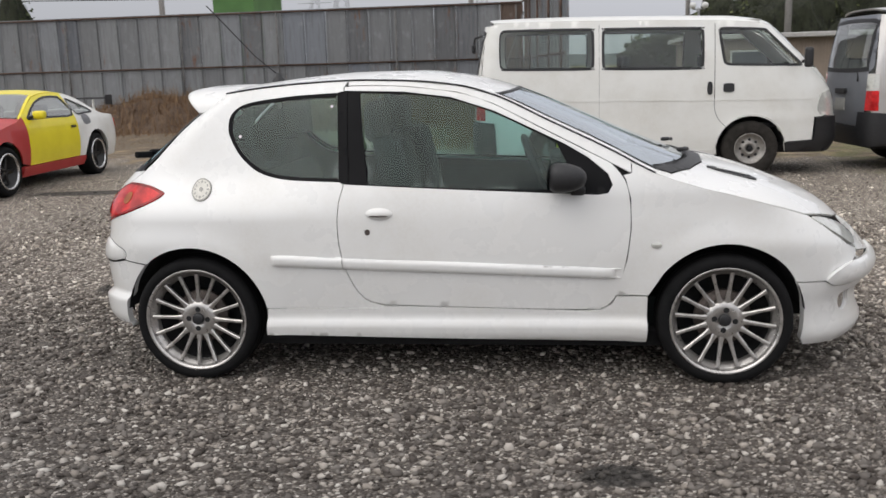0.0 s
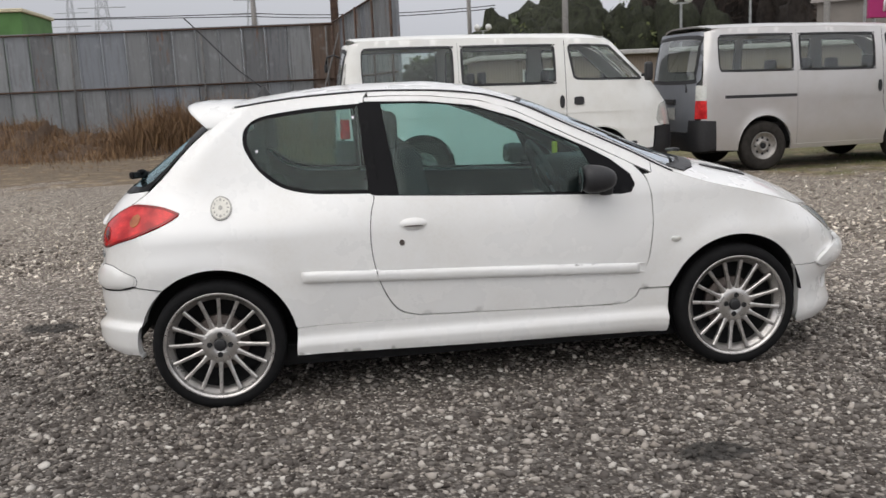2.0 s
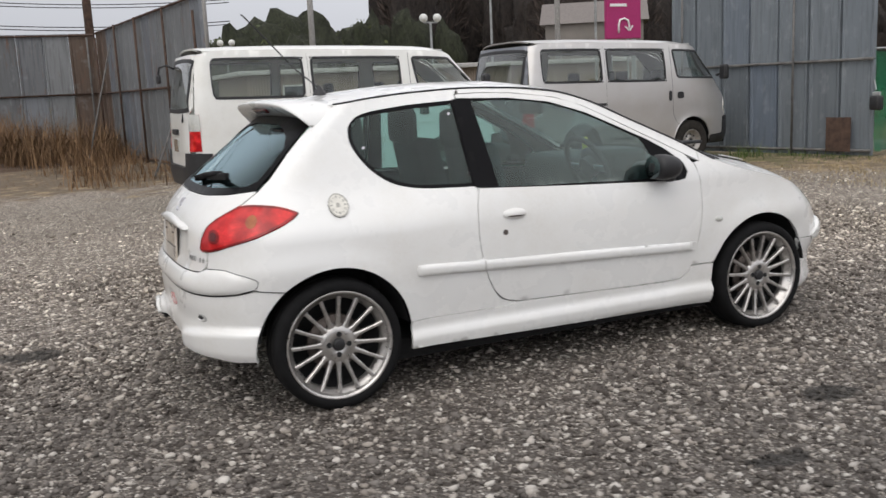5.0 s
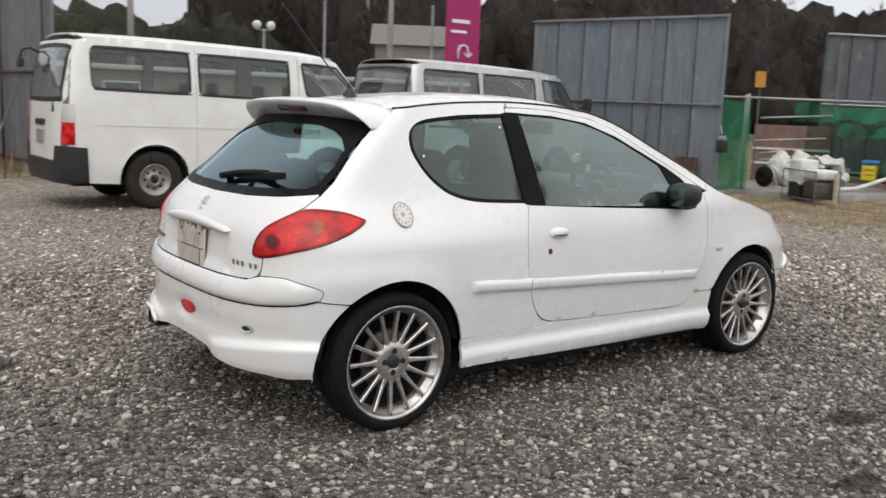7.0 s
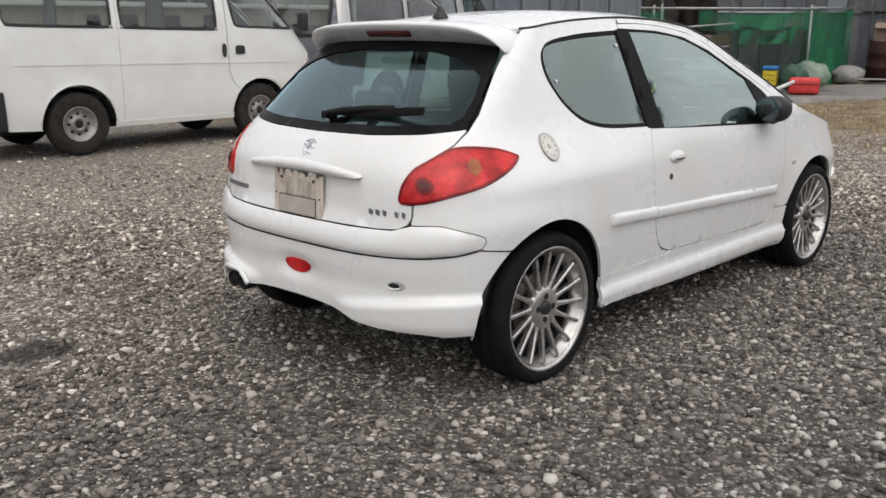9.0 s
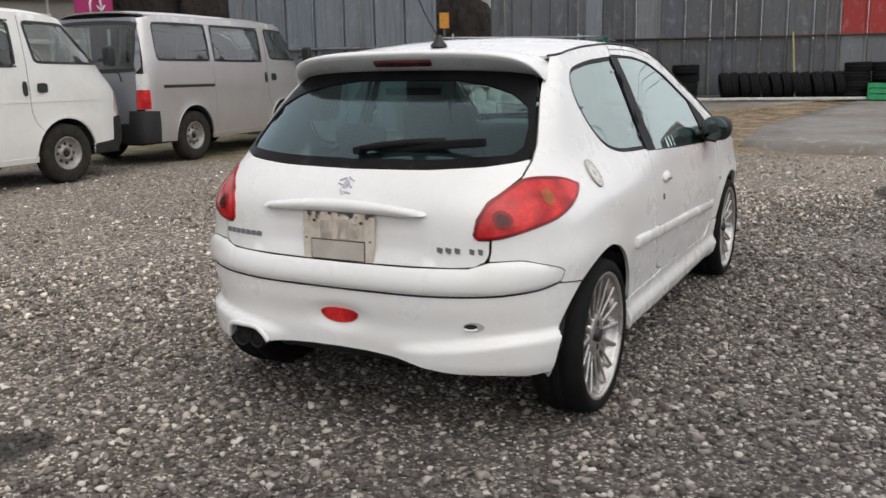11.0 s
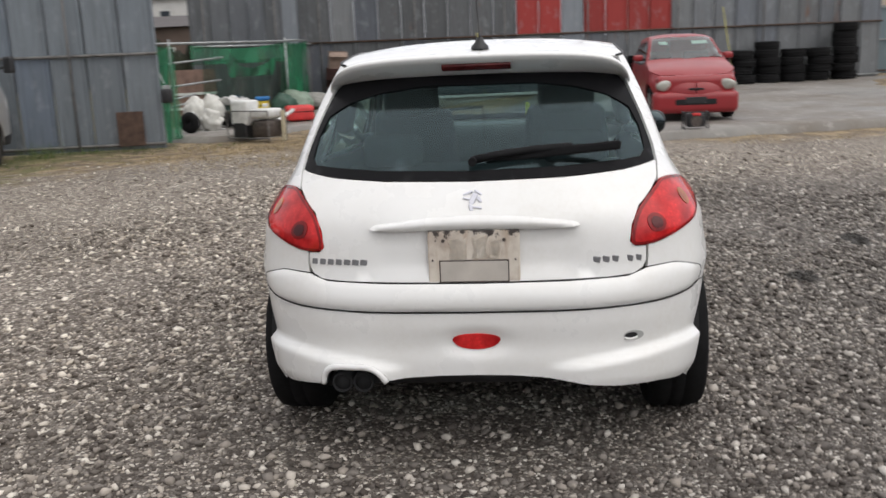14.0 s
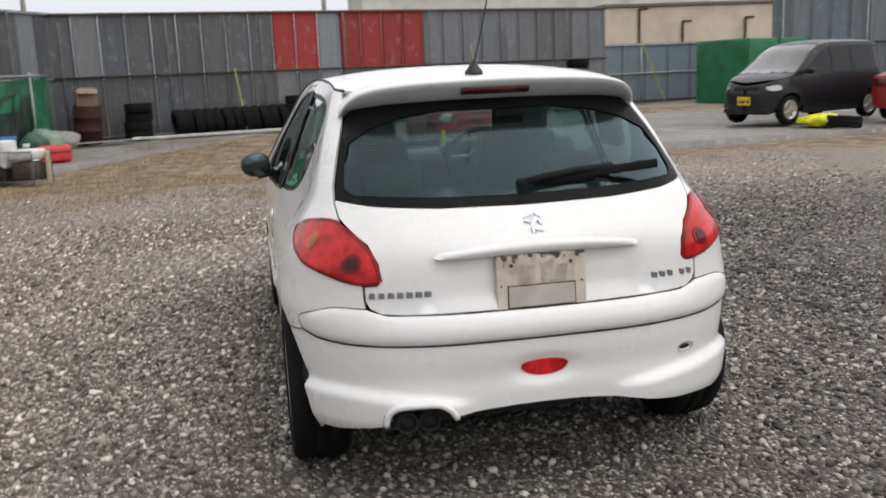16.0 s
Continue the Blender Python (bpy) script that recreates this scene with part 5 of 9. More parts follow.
FOGF = [(body.qx(3.0, 0.34) + 0.045 * math.cos(a), 0.345 + 0.05 * math.sin(a)) for a in np.linspace(0, 2 * math.pi, 19)[:-1]]


def nose_lift(q, z):
    return 0.018 * np.exp(-((z - 0.20) / 0.05) ** 2) * np.clip((q - 3.55) / 0.25, 0, 1)


both("front_bumper", panel("front_bumper", fb + fa, body, [FOGF], 0.035, 0.03, nose_lift, (1, -1, 0)), WHITE, car)
both("front_fog_lamp", panel("front_fog_lamp", FOGF, body, (), 0.02, 0.01, lambda q, z: np.full_like(q, -0.01), (1, -1, 0)), CHROME, car, "round chrome front fog lamp")
nosep = on(*xs((3.06, 0.57), (3.04, 0.60), (3.055, 0.615))) + [(4.2, 0.63), (QF, 0.65), (QF, 0.54), (4.2, 0.54)]
both("nose_panel", panel("nose_panel", nosep, body, (), 0.04, 0.02, None, (1, -1, 0)), WHITE, car)

# door mirrors
MIRRORGLASS = plain("dark_mirror_glass", (0.085, 0.105, 0.11), 0.04, 1.0, 0.05)


def mirror_shell():
    bm = bmesh.new()
    bmesh.ops.create_uvsphere(bm, u_segments=24, v_segments=14, radius=1)
    for v in bm.verts:
        x, y, z = v.co
        flat = max(0.0, -x)
        v.co = Vector((x * 0.125 if x > 0 else x * 0.045, (abs(y) ** 0.85) * (1 if y > 0 else -1) * 0.078, (abs(z) ** 0.8) * (1 if z > 0 else -1) * 0.064 * (1 - 0.12 * y)))
    return bm


for s, nm in ((-1, "right"), (1, "left")):
    mo = part("door_mirror", mirror_shell(), BLACKTRIM, car, "black plastic door mirror", pose(1.705, s * 0.862, 0.955, 0, 2, 6 * s), smooth=True)
    part("mirror_glass", lathe("mirror_glass", [(0.0, 0.0), (0.050, 0.001), (0.054, 0.004)], 28), MIRRORGLASS, mo, "", pose(-0.043, 0, 0.0, 0, 0, -90) @ Matrix.Diagonal((1.30, 1, 1.08, 1)))
    part("mirror_foot", box(0.07, 0.15, 0.045, (0.065, -s * 0.085, -0.045), 0.018, 3, None, pose(0, 0, 0, -12 * s, 0, -20 * s)), BLACKTRIM, mo, smooth=True)

# wipers, aerial
WIPERBLACK = plain("matt_black_wiper", (0.008, 0.008, 0.009), 0.7, 0, 0.1, 20, Specular_IOR_Level=0.2)
wp = part("rear_wiper", tube("rear_wiper", [(float(body.rear(z)) - 0.030, y, z) for y, z in ((0.0, 1.022), (-0.08, 1.036), (-0.2, 1.048), (-0.33, 1.055))], 0.014, 8), WIPERBLACK, gate, "black rear wiper arm")
part("wiper_blade", box(0.020, 0.46, 0.032, (float(body.rear(1.04)) - 0.016, -0.265, 1.038), 0.008, 2, None, pose(0, 0, 0, -4.5, 0, 0)), WIPERBLACK, wp)
part("wiper_hub", rod((float(body.rear(1.018)) + 0.01, 0.004, 1.018), (float(body.rear(1.018)) - 0.045, 0.004, 1.018), 0.015, 16), WIPERBLACK, wp)
for s, y0, y1 in ((1, 0.52, 0.1), (1, -0.1, -0.52)):
    part("front_wiper", tube("front_wiper", [(2.36, y0, 1.0), (2.32, (y0 + y1) / 2, 1.02), (2.26, y1, 1.035)], 0.010, 6), BLACKTRIM, car, "black windscreen wiper")
ab = part("aerial", lathe("aerial", [(0.0, 0.045), (0.012, 0.04), (0.02, 0.02), (0.034, 0.004), (0.036, -0.006)], 20, "Z"), BLACKTRIM, car, "thin black roof aerial", pose(0.235, 0.0, 1.394))
part("aerial_rod", tube("aerial_rod", [(0, 0, 0.03), (-0.12, 0.0, 0.13), (-0.34, 0.0, 0.37), (-0.37, 0, 0.40)], 0.0035, 6), BLACKTRIM, ab)

def well(r, deep, out):
    """The dark lining over a wheel: an arch with a back wall."""
    verts, faces = [(0, deep, 0)], []
    for k in range(19):
        a = math.radians(7 + 166 * k / 18)
        verts += [(r * math.cos(a), deep, r * math.sin(a)), ((r + 0.004) * math.cos(a), out, (r + 0.004) * math.sin(a))]
    for k in range(18):
        i = 1 + 2 * k
        faces += [(i, i + 1, i + 3, i + 2), (0, i, i + 2)]
    return mesh_of("wheel_well", verts, faces, False)


# inside: dark shell, floor, seats, dashboard, steering wheel
inner_cut = [grow(QUARTER, 0.01), grow(TRIM, 0.01)]
inner_out = on(("y", 0.58, 0.66), ("y", 0.625, 0.985), ("y", 0.56, 1.24)) + [(body.qx(x, float(rail(x)) - 0.012), float(rail(x)) - 0.012) for x in (0.16, 0.3, 0.6, 1.0, 1.3, 1.6, 1.9, 2.12, 2.4, 2.7)] + on(*xs((2.75, 0.62))) + on(*[p for p in arch(WB, ZR, 0.36, 0.30)]) + on(*xs((2.08, 0.26), (0.37, 0.26))) + on(*[p for p in arch(0, ZR, 0.36, 0.30)]) + on(*xs((-0.40, 0.36),), ("y", 0.6, 0.36))
both("inner_side", panel("inner_side", inner_out, body, inner_cut, 0.06, 0.0, lambda q, z: np.full_like(q, -0.022), RIGHT), LINER, car, "dark inner side trim")
part("roof_lining", panel("roof_lining", [(0.12, -0.95), (1.40, -0.95), (1.46, 0), (1.40, 0.95), (0.12, 0.95)], top, (), 0.08, 0.0, lambda x, w: np.full_like(x, -0.03), UP), plain("grey_headlining", (0.30, 0.30, 0.29), 0.9), car)
part("tailgate_lining", panel("tailgate_lining", [(-0.52, 0.67), (0.52, 0.67), (0.55, 0.95), (-0.55, 0.95)], body, (), 0.08, 0.0, lambda q, z: np.full_like(q, -0.04), (-1, 0, 0)), LINER, car)
part("floor_pan", box(2.55, 1.30, 0.11, (1.27, 0, 0.180), 0.03), LINER, car, "black underbody")
part("engine_bay", box(0.75, 1.0, 0.45, (2.62, 0, 0.46), 0.05), LINER, car)
for x, r in ((0.0, 0.345), (WB, 0.345)):
    for s in (-1, 1):
        w = well(r, 0.19, -0.07)
        part("wheel_well", w, LINER, car, "", pose(x, s * 0.70, ZR + 0.005, 0, 0, 0 if s < 0 else 180))


def seat_back(w, h, t):
    b = bmesh.new()
    box(t, w, h, (0, 0, h / 2), 0.05, 3, b)
    for v in b.verts:
        k = max(0, v.co.z / h)
        v.co.y *= 1 - 0.22 * k * k
        v.co.x -= 0.20 * v.co.z
    return b


for y in (-0.36, 0.36):
    part("front_seat", seat_back(0.46, 0.62, 0.15), FABRIC, car, "dark cloth front seat", pose(1.02, y, 0.50), smooth=True)
    part("headrest", box(0.10, 0.26, 0.20, (0.83, y, 1.19), 0.05, 3), FABRIC, car, "dark headrest", smooth=True)
    part("seat_cushion", box(0.50, 0.50, 0.16, (1.25, y, 0.47), 0.06, 3), FABRIC, car, smooth=True)
for s in (-1, 1):
    part("pillar_lining", box(0.17, 0.05, 0.22, (0.175, s * 0.535, 1.19), 0.02, 3, None, pose(0, 0, 0, s * 12, 0, 0)), LINER, car, smooth=True)
part("rear_seat", box(0.16, 1.16, 0.48, (0.27, 0, 0.70), 0.06, 3, None, pose(0, 0, 0, 0, -18, 0)), FABRIC, car, "dark cloth rear bench", smooth=True)
for y in (-0.36, 0.36):
    part("rear_headrest", box(0.08, 0.24, 0.13, (0.17, y, 1.0), 0.04, 3), FABRIC, car, smooth=True)
part("rear_cushion", box(0.46, 1.16, 0.2, (0.55, 0, 0.46), 0.06, 3), FABRIC, car, smooth=True)
part("parcel_shelf", box(0.30, 1.10, 0.02, (-0.10, 0, 0.90), 0.006), FABRIC, car)
part("dashboard", box(0.42, 1.28, 0.22, (1.98, 0, 0.85), 0.07, 4), DASH, car, "dark moulded dashboard", smooth=True)
part("dial_hood", box(0.22, 0.36, 0.12, (1.78, -0.36, 0.97), 0.05, 4), DASH, car, smooth=True)
sw = part("steering_wheel", lathe("steering_wheel", [(0.18 + 0.016 * math.cos(a), 0.016 * math.sin(a)) for a in np.linspace(0, 2 * math.pi, 10)[:-1]], 40, "Y", True), BLACKTRIM, car, "black three-spoke steering wheel", pose(1.62, -0.36, 0.93, 0, 0, -90) @ pose(0, 0, 0, 24, 0, 0))
part("wheel_hub", rod((0, -0.015, 0), (0, 0.03, 0), 0.06, 20), BLACKTRIM, sw)
for a in (0, 180, 270):
    part("wheel_spoke", box(0.13, 0.012, 0.035, (0.11, 0.005, 0), 0.004, 1), SATIN, sw, "", pose(0, 0, 0, 0, -a, 0))
part("hanging_ornament", box(0.03, 0.02, 0.09, (1.72, -0.18, 1.04), 0.01), plain("yellow_green_tag", (0.55, 0.6, 0.05), 0.6), car, "small yellow-green hanging tag")
part("interior_mirror", box(0.03, 0.24, 0.07, (1.48, 0.0, 1.26), 0.015, 2), BLACKTRIM, car)

for x in (0.0, WB):
    put_wheel(car, x, -0.715, False, 7 if x else 3)
    put_wheel(car, x, 0.715, True, 11)

# ---- two one-box vans ----
van_shell = Shell(
    width=curve((0.25, 0.80), (0.35, 0.825), (0.6, 0.845), (0.95, 0.845), (1.2, 0.832), (1.5, 0.80), (1.8, 0.755), (1.9, 0.735), (2.0, 0.70)),
    rear=curve((0.25, -1.13), (0.45, -1.17), (0.7, -1.165), (1.0, -1.15), (1.3, -1.12), (1.8, -1.03), (1.95, -0.98), (2.0, -0.93)),
    front=curve((0.25, 3.42), (0.45, 3.52), (0.72, 3.50), (0.95, 3.47), (1.08, 3.41), (1.2, 3.28), (1.4, 3.08), (1.8, 2.70), (1.9, 2.60), (2.0, 2.45)),
    tail=curve((0.2, -0.85), (2.0, -0.70)),
    nose=2.2, n=4.5, nf=3.4,
    arches=((-0.07, 0.33, 0.42, 0.010), (2.34, 0.33, 0.42, 0.010)),
)
van_rail = curve((-1.2, 1.86), (-0.9, 1.90), (0.5, 1.915), (2.0, 1.90), (2.45, 1.87), (2.62, 1.83), (2.85, 1.62), (3.1, 1.36), (3.28, 1.17), (3.4, 1.08), (3.6, 1.0))
van_mid = curve((-1.2, 1.90), (-0.9, 1.955), (0.5, 1.985), (2.0, 1.975), (2.45, 1.94), (2.70, 1.86), (2.95, 1.62), (3.2, 1.36), (3.36, 1.19), (3.44, 1.10), (3.6, 1.0))
van_top = Top(van_shell, van_rail, van_mid, 3.2)


def vline(*p):
    return van_shell.line(*[("x", a, z) for a, z in p])


def steel_wheel(r=0.325):
    tyre = lathe("tyre", [(0.178, -0.075), (0.190, -0.090), (0.22, -0.10), (0.28, -0.098), (0.312, -0.086), (0.324, -0.06), (0.326, 0), (0.324, 0.06), (0.30, 0.095), (0.185, 0.08)], 48)
    rim = lathe("rim", [(0.0, -0.052), (0.045, -0.052), (0.052, -0.064), (0.075, -0.064), (0.085, -0.040), (0.13, -0.036), (0.150, -0.060), (0.163, -0.064), (0.170, -0.085), (0.182, -0.088), (0.184, -0.07)], 48)
    hole = lathe("rim_hole", [(0.0, 0.0), (0.016, -0.002), (0.018, 0.004)], 12)
    for me in (tyre, rim):
        me.transform(Matrix.Diagonal((1.055, 1.0, 1.055, 1)))
    return tyre, rim, hole


VTYRE, VRIM, VHOLE = steel_wheel()
VHUB = lathe("hub_cap", [(0.0, -0.072), (0.034, -0.070), (0.040, -0.062), (0.040, -0.05)], 20)


def van_wheel(van, x, y, flip=False):
    w = part("wheel", VRIM, STEELRIM, van, "plain silver steel wheel with a black tyre", pose(x, y, 0.343, 0, 0, 180 if flip else 0))
    part("hub_cap", VHUB, LINER, w, "dark hub centre")
    part("tyre", VTYRE, DUSTYRUBBER, w)
    for k in range(8):
        a = k * math.pi / 4
        part("rim_hole", VHOLE, LINER, w, "", pose(0.11 * math.cos(a), -0.041, 0.11 * math.sin(a)))


VA = 0.43
v_ra, v_fa = arch(-0.07, 0.33, VA, 0.30, 16), arch(2.34, 0.33, VA, 0.30, 16)
W1 = rounded(vline((-0.80, 1.36), (-0.80, 1.72), (-0.77, 1.79), (-0.70, 1.81), (0.30, 1.82), (0.36, 1.79), (0.38, 1.72), (0.38, 1.36), (0.36, 1.30), (0.30, 1.28), (-0.70, 1.28), (-0.77, 1.30)), 3)
W2 = rounded(vline((0.50, 1.36), (0.50, 1.72), (0.52, 1.80), (0.58, 1.82), (1.66, 1.82), (1.72, 1.80), (1.74, 1.73), (1.74, 1.36), (1.72, 1.30), (1.66, 1.28), (0.58, 1.28), (0.52, 1.30)), 3)
W3 = rounded(vline((1.99, 1.40), (1.94, 1.74), (1.95, 1.80), (2.02, 1.815), (2.46, 1.80), (2.54, 1.76), (2.72, 1.58), (2.94, 1.36), (2.93, 1.32), (2.86, 1.315), (2.10, 1.325), (2.02, 1.345)), 3)


def rear_line(*p):
    return [(van_shell.qy(y, z), z) for y, z in p]


v_meshes = {}


def van_shapes():
    m = v_meshes
    right = (0, -1, 0)
    rail_pts = [(van_shell.qx(x, float(van_rail(x)) - 0.003), float(van_rail(x)) - 0.003) for x in (-0.75, -0.4, 0.5, 1.5, 2.0, 2.3, 2.5, 2.62, 2.75, 2.9, 3.05, 3.2)]
    low = vline((3.30, 1.10), (3.36, 0.98), (3.33, 0.75), (3.12, 0.73), (3.10, 0.44), (2.74, 0.42)) + van_shell.line(*v_fa) + vline((1.93, 0.28), (0.35, 0.28)) + van_shell.line(*v_ra) + vline((-0.48, 0.30), (-0.86, 0.32), (-0.88, 0.70), (-1.02, 0.72))
    back = rear_line((0.79, 0.72), (0.79, 1.0), (0.77, 1.3), (0.72, 1.6), (0.66, 1.86))
    m["side"] = panel("side_panel", rail_pts + low + back, van_shell, [W1, W2, W3], 0.07, 0.02, None, right)
    for k, w in enumerate((W1, W2, W3)):
        m["rim%d" % k] = panel("window_rubber", grow(w, 0.012), van_shell, [grow(w, -0.02)], 0.06, 0.006, lambda q, z: np.full_like(q, 0.004), right)
        m["pane%d" % k] = panel("side_glass", grow(w, -0.004), van_shell, (), 0.15, 0.0, lambda q, z: np.full_like(q, -0.006), right)
    m["waist"] = panel("waist_crease", vline((-0.75, 0.955), (3.1, 0.955), (3.1, 0.972), (-0.75, 0.972)), van_shell, (), 0.1, 0.004, lambda q, z: np.full_like(q, 0.005), right)
    m["slide"] = panel("slide_rail", vline((-0.72, 0.985), (0.44, 0.985), (0.44, 1.018), (-0.72, 1.018)), van_shell, (), 0.1, 0.006, lambda q, z: np.full_like(q, 0.003), right)
    m["sill"] = panel("sill", vline((0.35, 0.285), (1.92, 0.285), (1.92, 0.345), (0.35, 0.345)), van_shell, (), 0.1, 0.02, lambda q, z: np.full_like(q, 0.007), right)
    for nm, x0, x1, z0, z1 in (("handle_a", 1.79, 1.855, 1.02, 1.14), ("handle_b", 1.985, 2.12, 1.045, 1.125)):
        m[nm] = panel("door_handle", rounded(vline((x0, (z0 + z1) / 2), (x0 + 0.012, z1), (x1 - 0.012, z1), (x1, (z0 + z1) / 2), (x1 - 0.012, z0), (x0 + 0.012, z0)), 3), van_shell, (), 0.03, 0.006, lambda q, z: np.full_like(q, 0.012), right)
    seam = vline((1.885, 1.87), (1.885, 1.0), (1.89, 0.85), (1.94, 0.72), (2.02, 0.64), (2.09, 0.58))
    for nm, s in (("seam_a", seam), ("seam_b", vline((0.455, 1.87), (0.455, 0.36)))):
        s = rounded(s, 4, False)
        m[nm] = panel("door_gap", s + [(q - (0.007 if nm == "seam_a" else 0.003), z) for q, z in reversed(s)], van_shell, (), 0.1, 0.0, lambda q, z: np.full_like(q, 0.0012), right)
    m["bump_f"] = panel("front_bumper", vline((2.77, 0.31), (2.75, 0.41), (3.12, 0.43), (3.14, 0.725), (3.45, 0.735)) + [(4.9, 0.735), (4.9, 0.30)] + vline((3.3, 0.28)), van_shell, (), 0.07, 0.05, lambda q, z: np.full_like(q, 0.012), (1, -1, 0))
    m["bump_r"] = panel("rear_bumper", vline((-0.86, 0.33), (-0.88, 0.71)) + rear_line((0.80, 0.72), (0.60, 0.72), (0.58, 0.55), (0.0, 0.55), (0.0, 0.32), (0.7, 0.32)), van_shell, (), 0.07, 0.05, lambda q, z: np.full_like(q, 0.03), (-1, -1, 0))
    m["lamp"] = panel("tail_lamp", rear_line((0.70, 0.74), (0.815, 0.74)) + vline((-1.0, 0.74), (-1.0, 1.13)) + rear_line((0.79, 1.13), (0.70, 1.13)), van_shell, (), 0.05, 0.03, lambda q, z: np.full_like(q, 0.010), (-1, -1, 0))
    m["lamp_c"] = panel("clear_lens", rear_line((0.70, 0.97), (0.815, 0.97)) + vline((-1.0, 0.97), (-1.0, 1.13)) + rear_line((0.79, 1.13), (0.70, 1.13)), van_shell, (), 0.05, 0.006, lambda q, z: np.full_like(q, 0.014), (-1, -1, 0))
    m["gate"] = panel("tailgate", rear_line((-0.69, 0.56), (0.69, 0.56), (0.69, 1.14), (0.76, 1.2), (0.73, 1.5), (0.655, 1.87), (-0.655, 1.87), (-0.73, 1.5), (-0.76, 1.2), (-0.69, 1.14)), van_shell, [rounded(rear_line((-0.66, 1.24), (-0.66, 1.66), (-0.58, 1.80), (0.58, 1.80), (0.66, 1.66), (0.66, 1.24), (0.58, 1.17), (-0.58, 1.17)), 3)], 0.07, 0.02, None, (-1, 0, 0))
    m["gate_glass"] = panel("rear_window", rounded(rear_line((-0.67, 1.24), (-0.67, 1.66), (-0.59, 1.81), (0.59, 1.81), (0.67, 1.66), (0.67, 1.24), (0.59, 1.16), (-0.59, 1.16)), 3), van_shell, (), 0.1, 0.0, lambda q, z: np.full_like(q, 0.003), (-1, 0, 0))
    m["gate_rim"] = panel("window_rubber", rounded(rear_line((-0.675, 1.23), (-0.675, 1.67), (-0.595, 1.82), (0.595, 1.82), (0.675, 1.67), (0.675, 1.23), (0.595, 1.15), (-0.595, 1.15)), 3), van_shell, [rounded(rear_line((-0.63, 1.26), (-0.63, 1.64), (-0.56, 1.77), (0.56, 1.77), (0.63, 1.64), (0.63, 1.26), (0.56, 1.19), (-0.56, 1.19)), 3)], 0.07, 0.004, lambda q, z: np.full_like(q, 0.006), (-1, 0, 0))
    m["head"] = panel("headlamp", rounded(vline((3.20, 0.76), (3.19, 0.98), (3.30, 1.04), (3.42, 1.02), (3.455, 0.78)), 3), van_shell, (), 0.05, 0.03, lambda q, z: np.full_like(q, 0.006), (1, -1, 0))
    m["front"] = panel("front_panel", vline((3.33, 0.74), (3.37, 0.98), (3.31, 1.10), (3.24, 1.14)) + [(4.9, 1.12), (4.9, 0.72)], van_shell, (), 0.07, 0.02, None, (1, -1, 0))
    up = (0, 0, 1)
    m["roof"] = panel("roof", [(-0.93, -0.8), (-0.88, -0.999), (0.5, -0.999), (2.0, -0.999), (2.55, -0.999), (2.62, -0.9), (2.70, -0.5), (2.72, 0), (2.70, 0.5), (2.62, 0.9), (2.55, 0.999), (2.0, 0.999), (0.5, 0.999), (-0.88, 0.999), (-0.93, 0.8), (-0.96, 0)], van_top, (), 0.09, 0.02, None, up)
    m["screen"] = panel("windscreen", [(2.62, -0.9), (2.70, -0.5), (2.72, 0), (2.70, 0.5), (2.62, 0.9), (3.20, 0.93), (3.29, 0.5), (3.31, 0), (3.29, -0.5), (3.20, -0.93)], van_top, (), 0.1, 0.0, None, up)
    m["pillar"] = panel("windscreen_pillar", [(2.55, -0.999), (2.62, -0.9), (3.20, -0.93), (3.25, -0.999), (2.9, -0.999)], van_top, (), 0.07, 0.015, None, up)
    m["nosetop"] = panel("bonnet", [(3.20, -0.94), (3.29, -0.5), (3.31, 0), (3.29, 0.5), (3.20, 0.94), (3.25, 0.999), (3.40, 0.9), (3.47, 0.0), (3.40, -0.9), (3.25, -0.999)], van_top, (), 0.07, 0.015, None, up)


van_shapes()
for me_ in v_meshes.values():
    for v_ in me_.vertices:
        v_.co.z += float(np.interp(v_.co.z, (0.95, 1.28, 1.82, 2.0), (0.0, 0.075, 0.022, 0.040)) - np.interp(v_.co.z, (0.4, 1.2), (0.0, 0.020)) * (v_.co.x - 1.1))


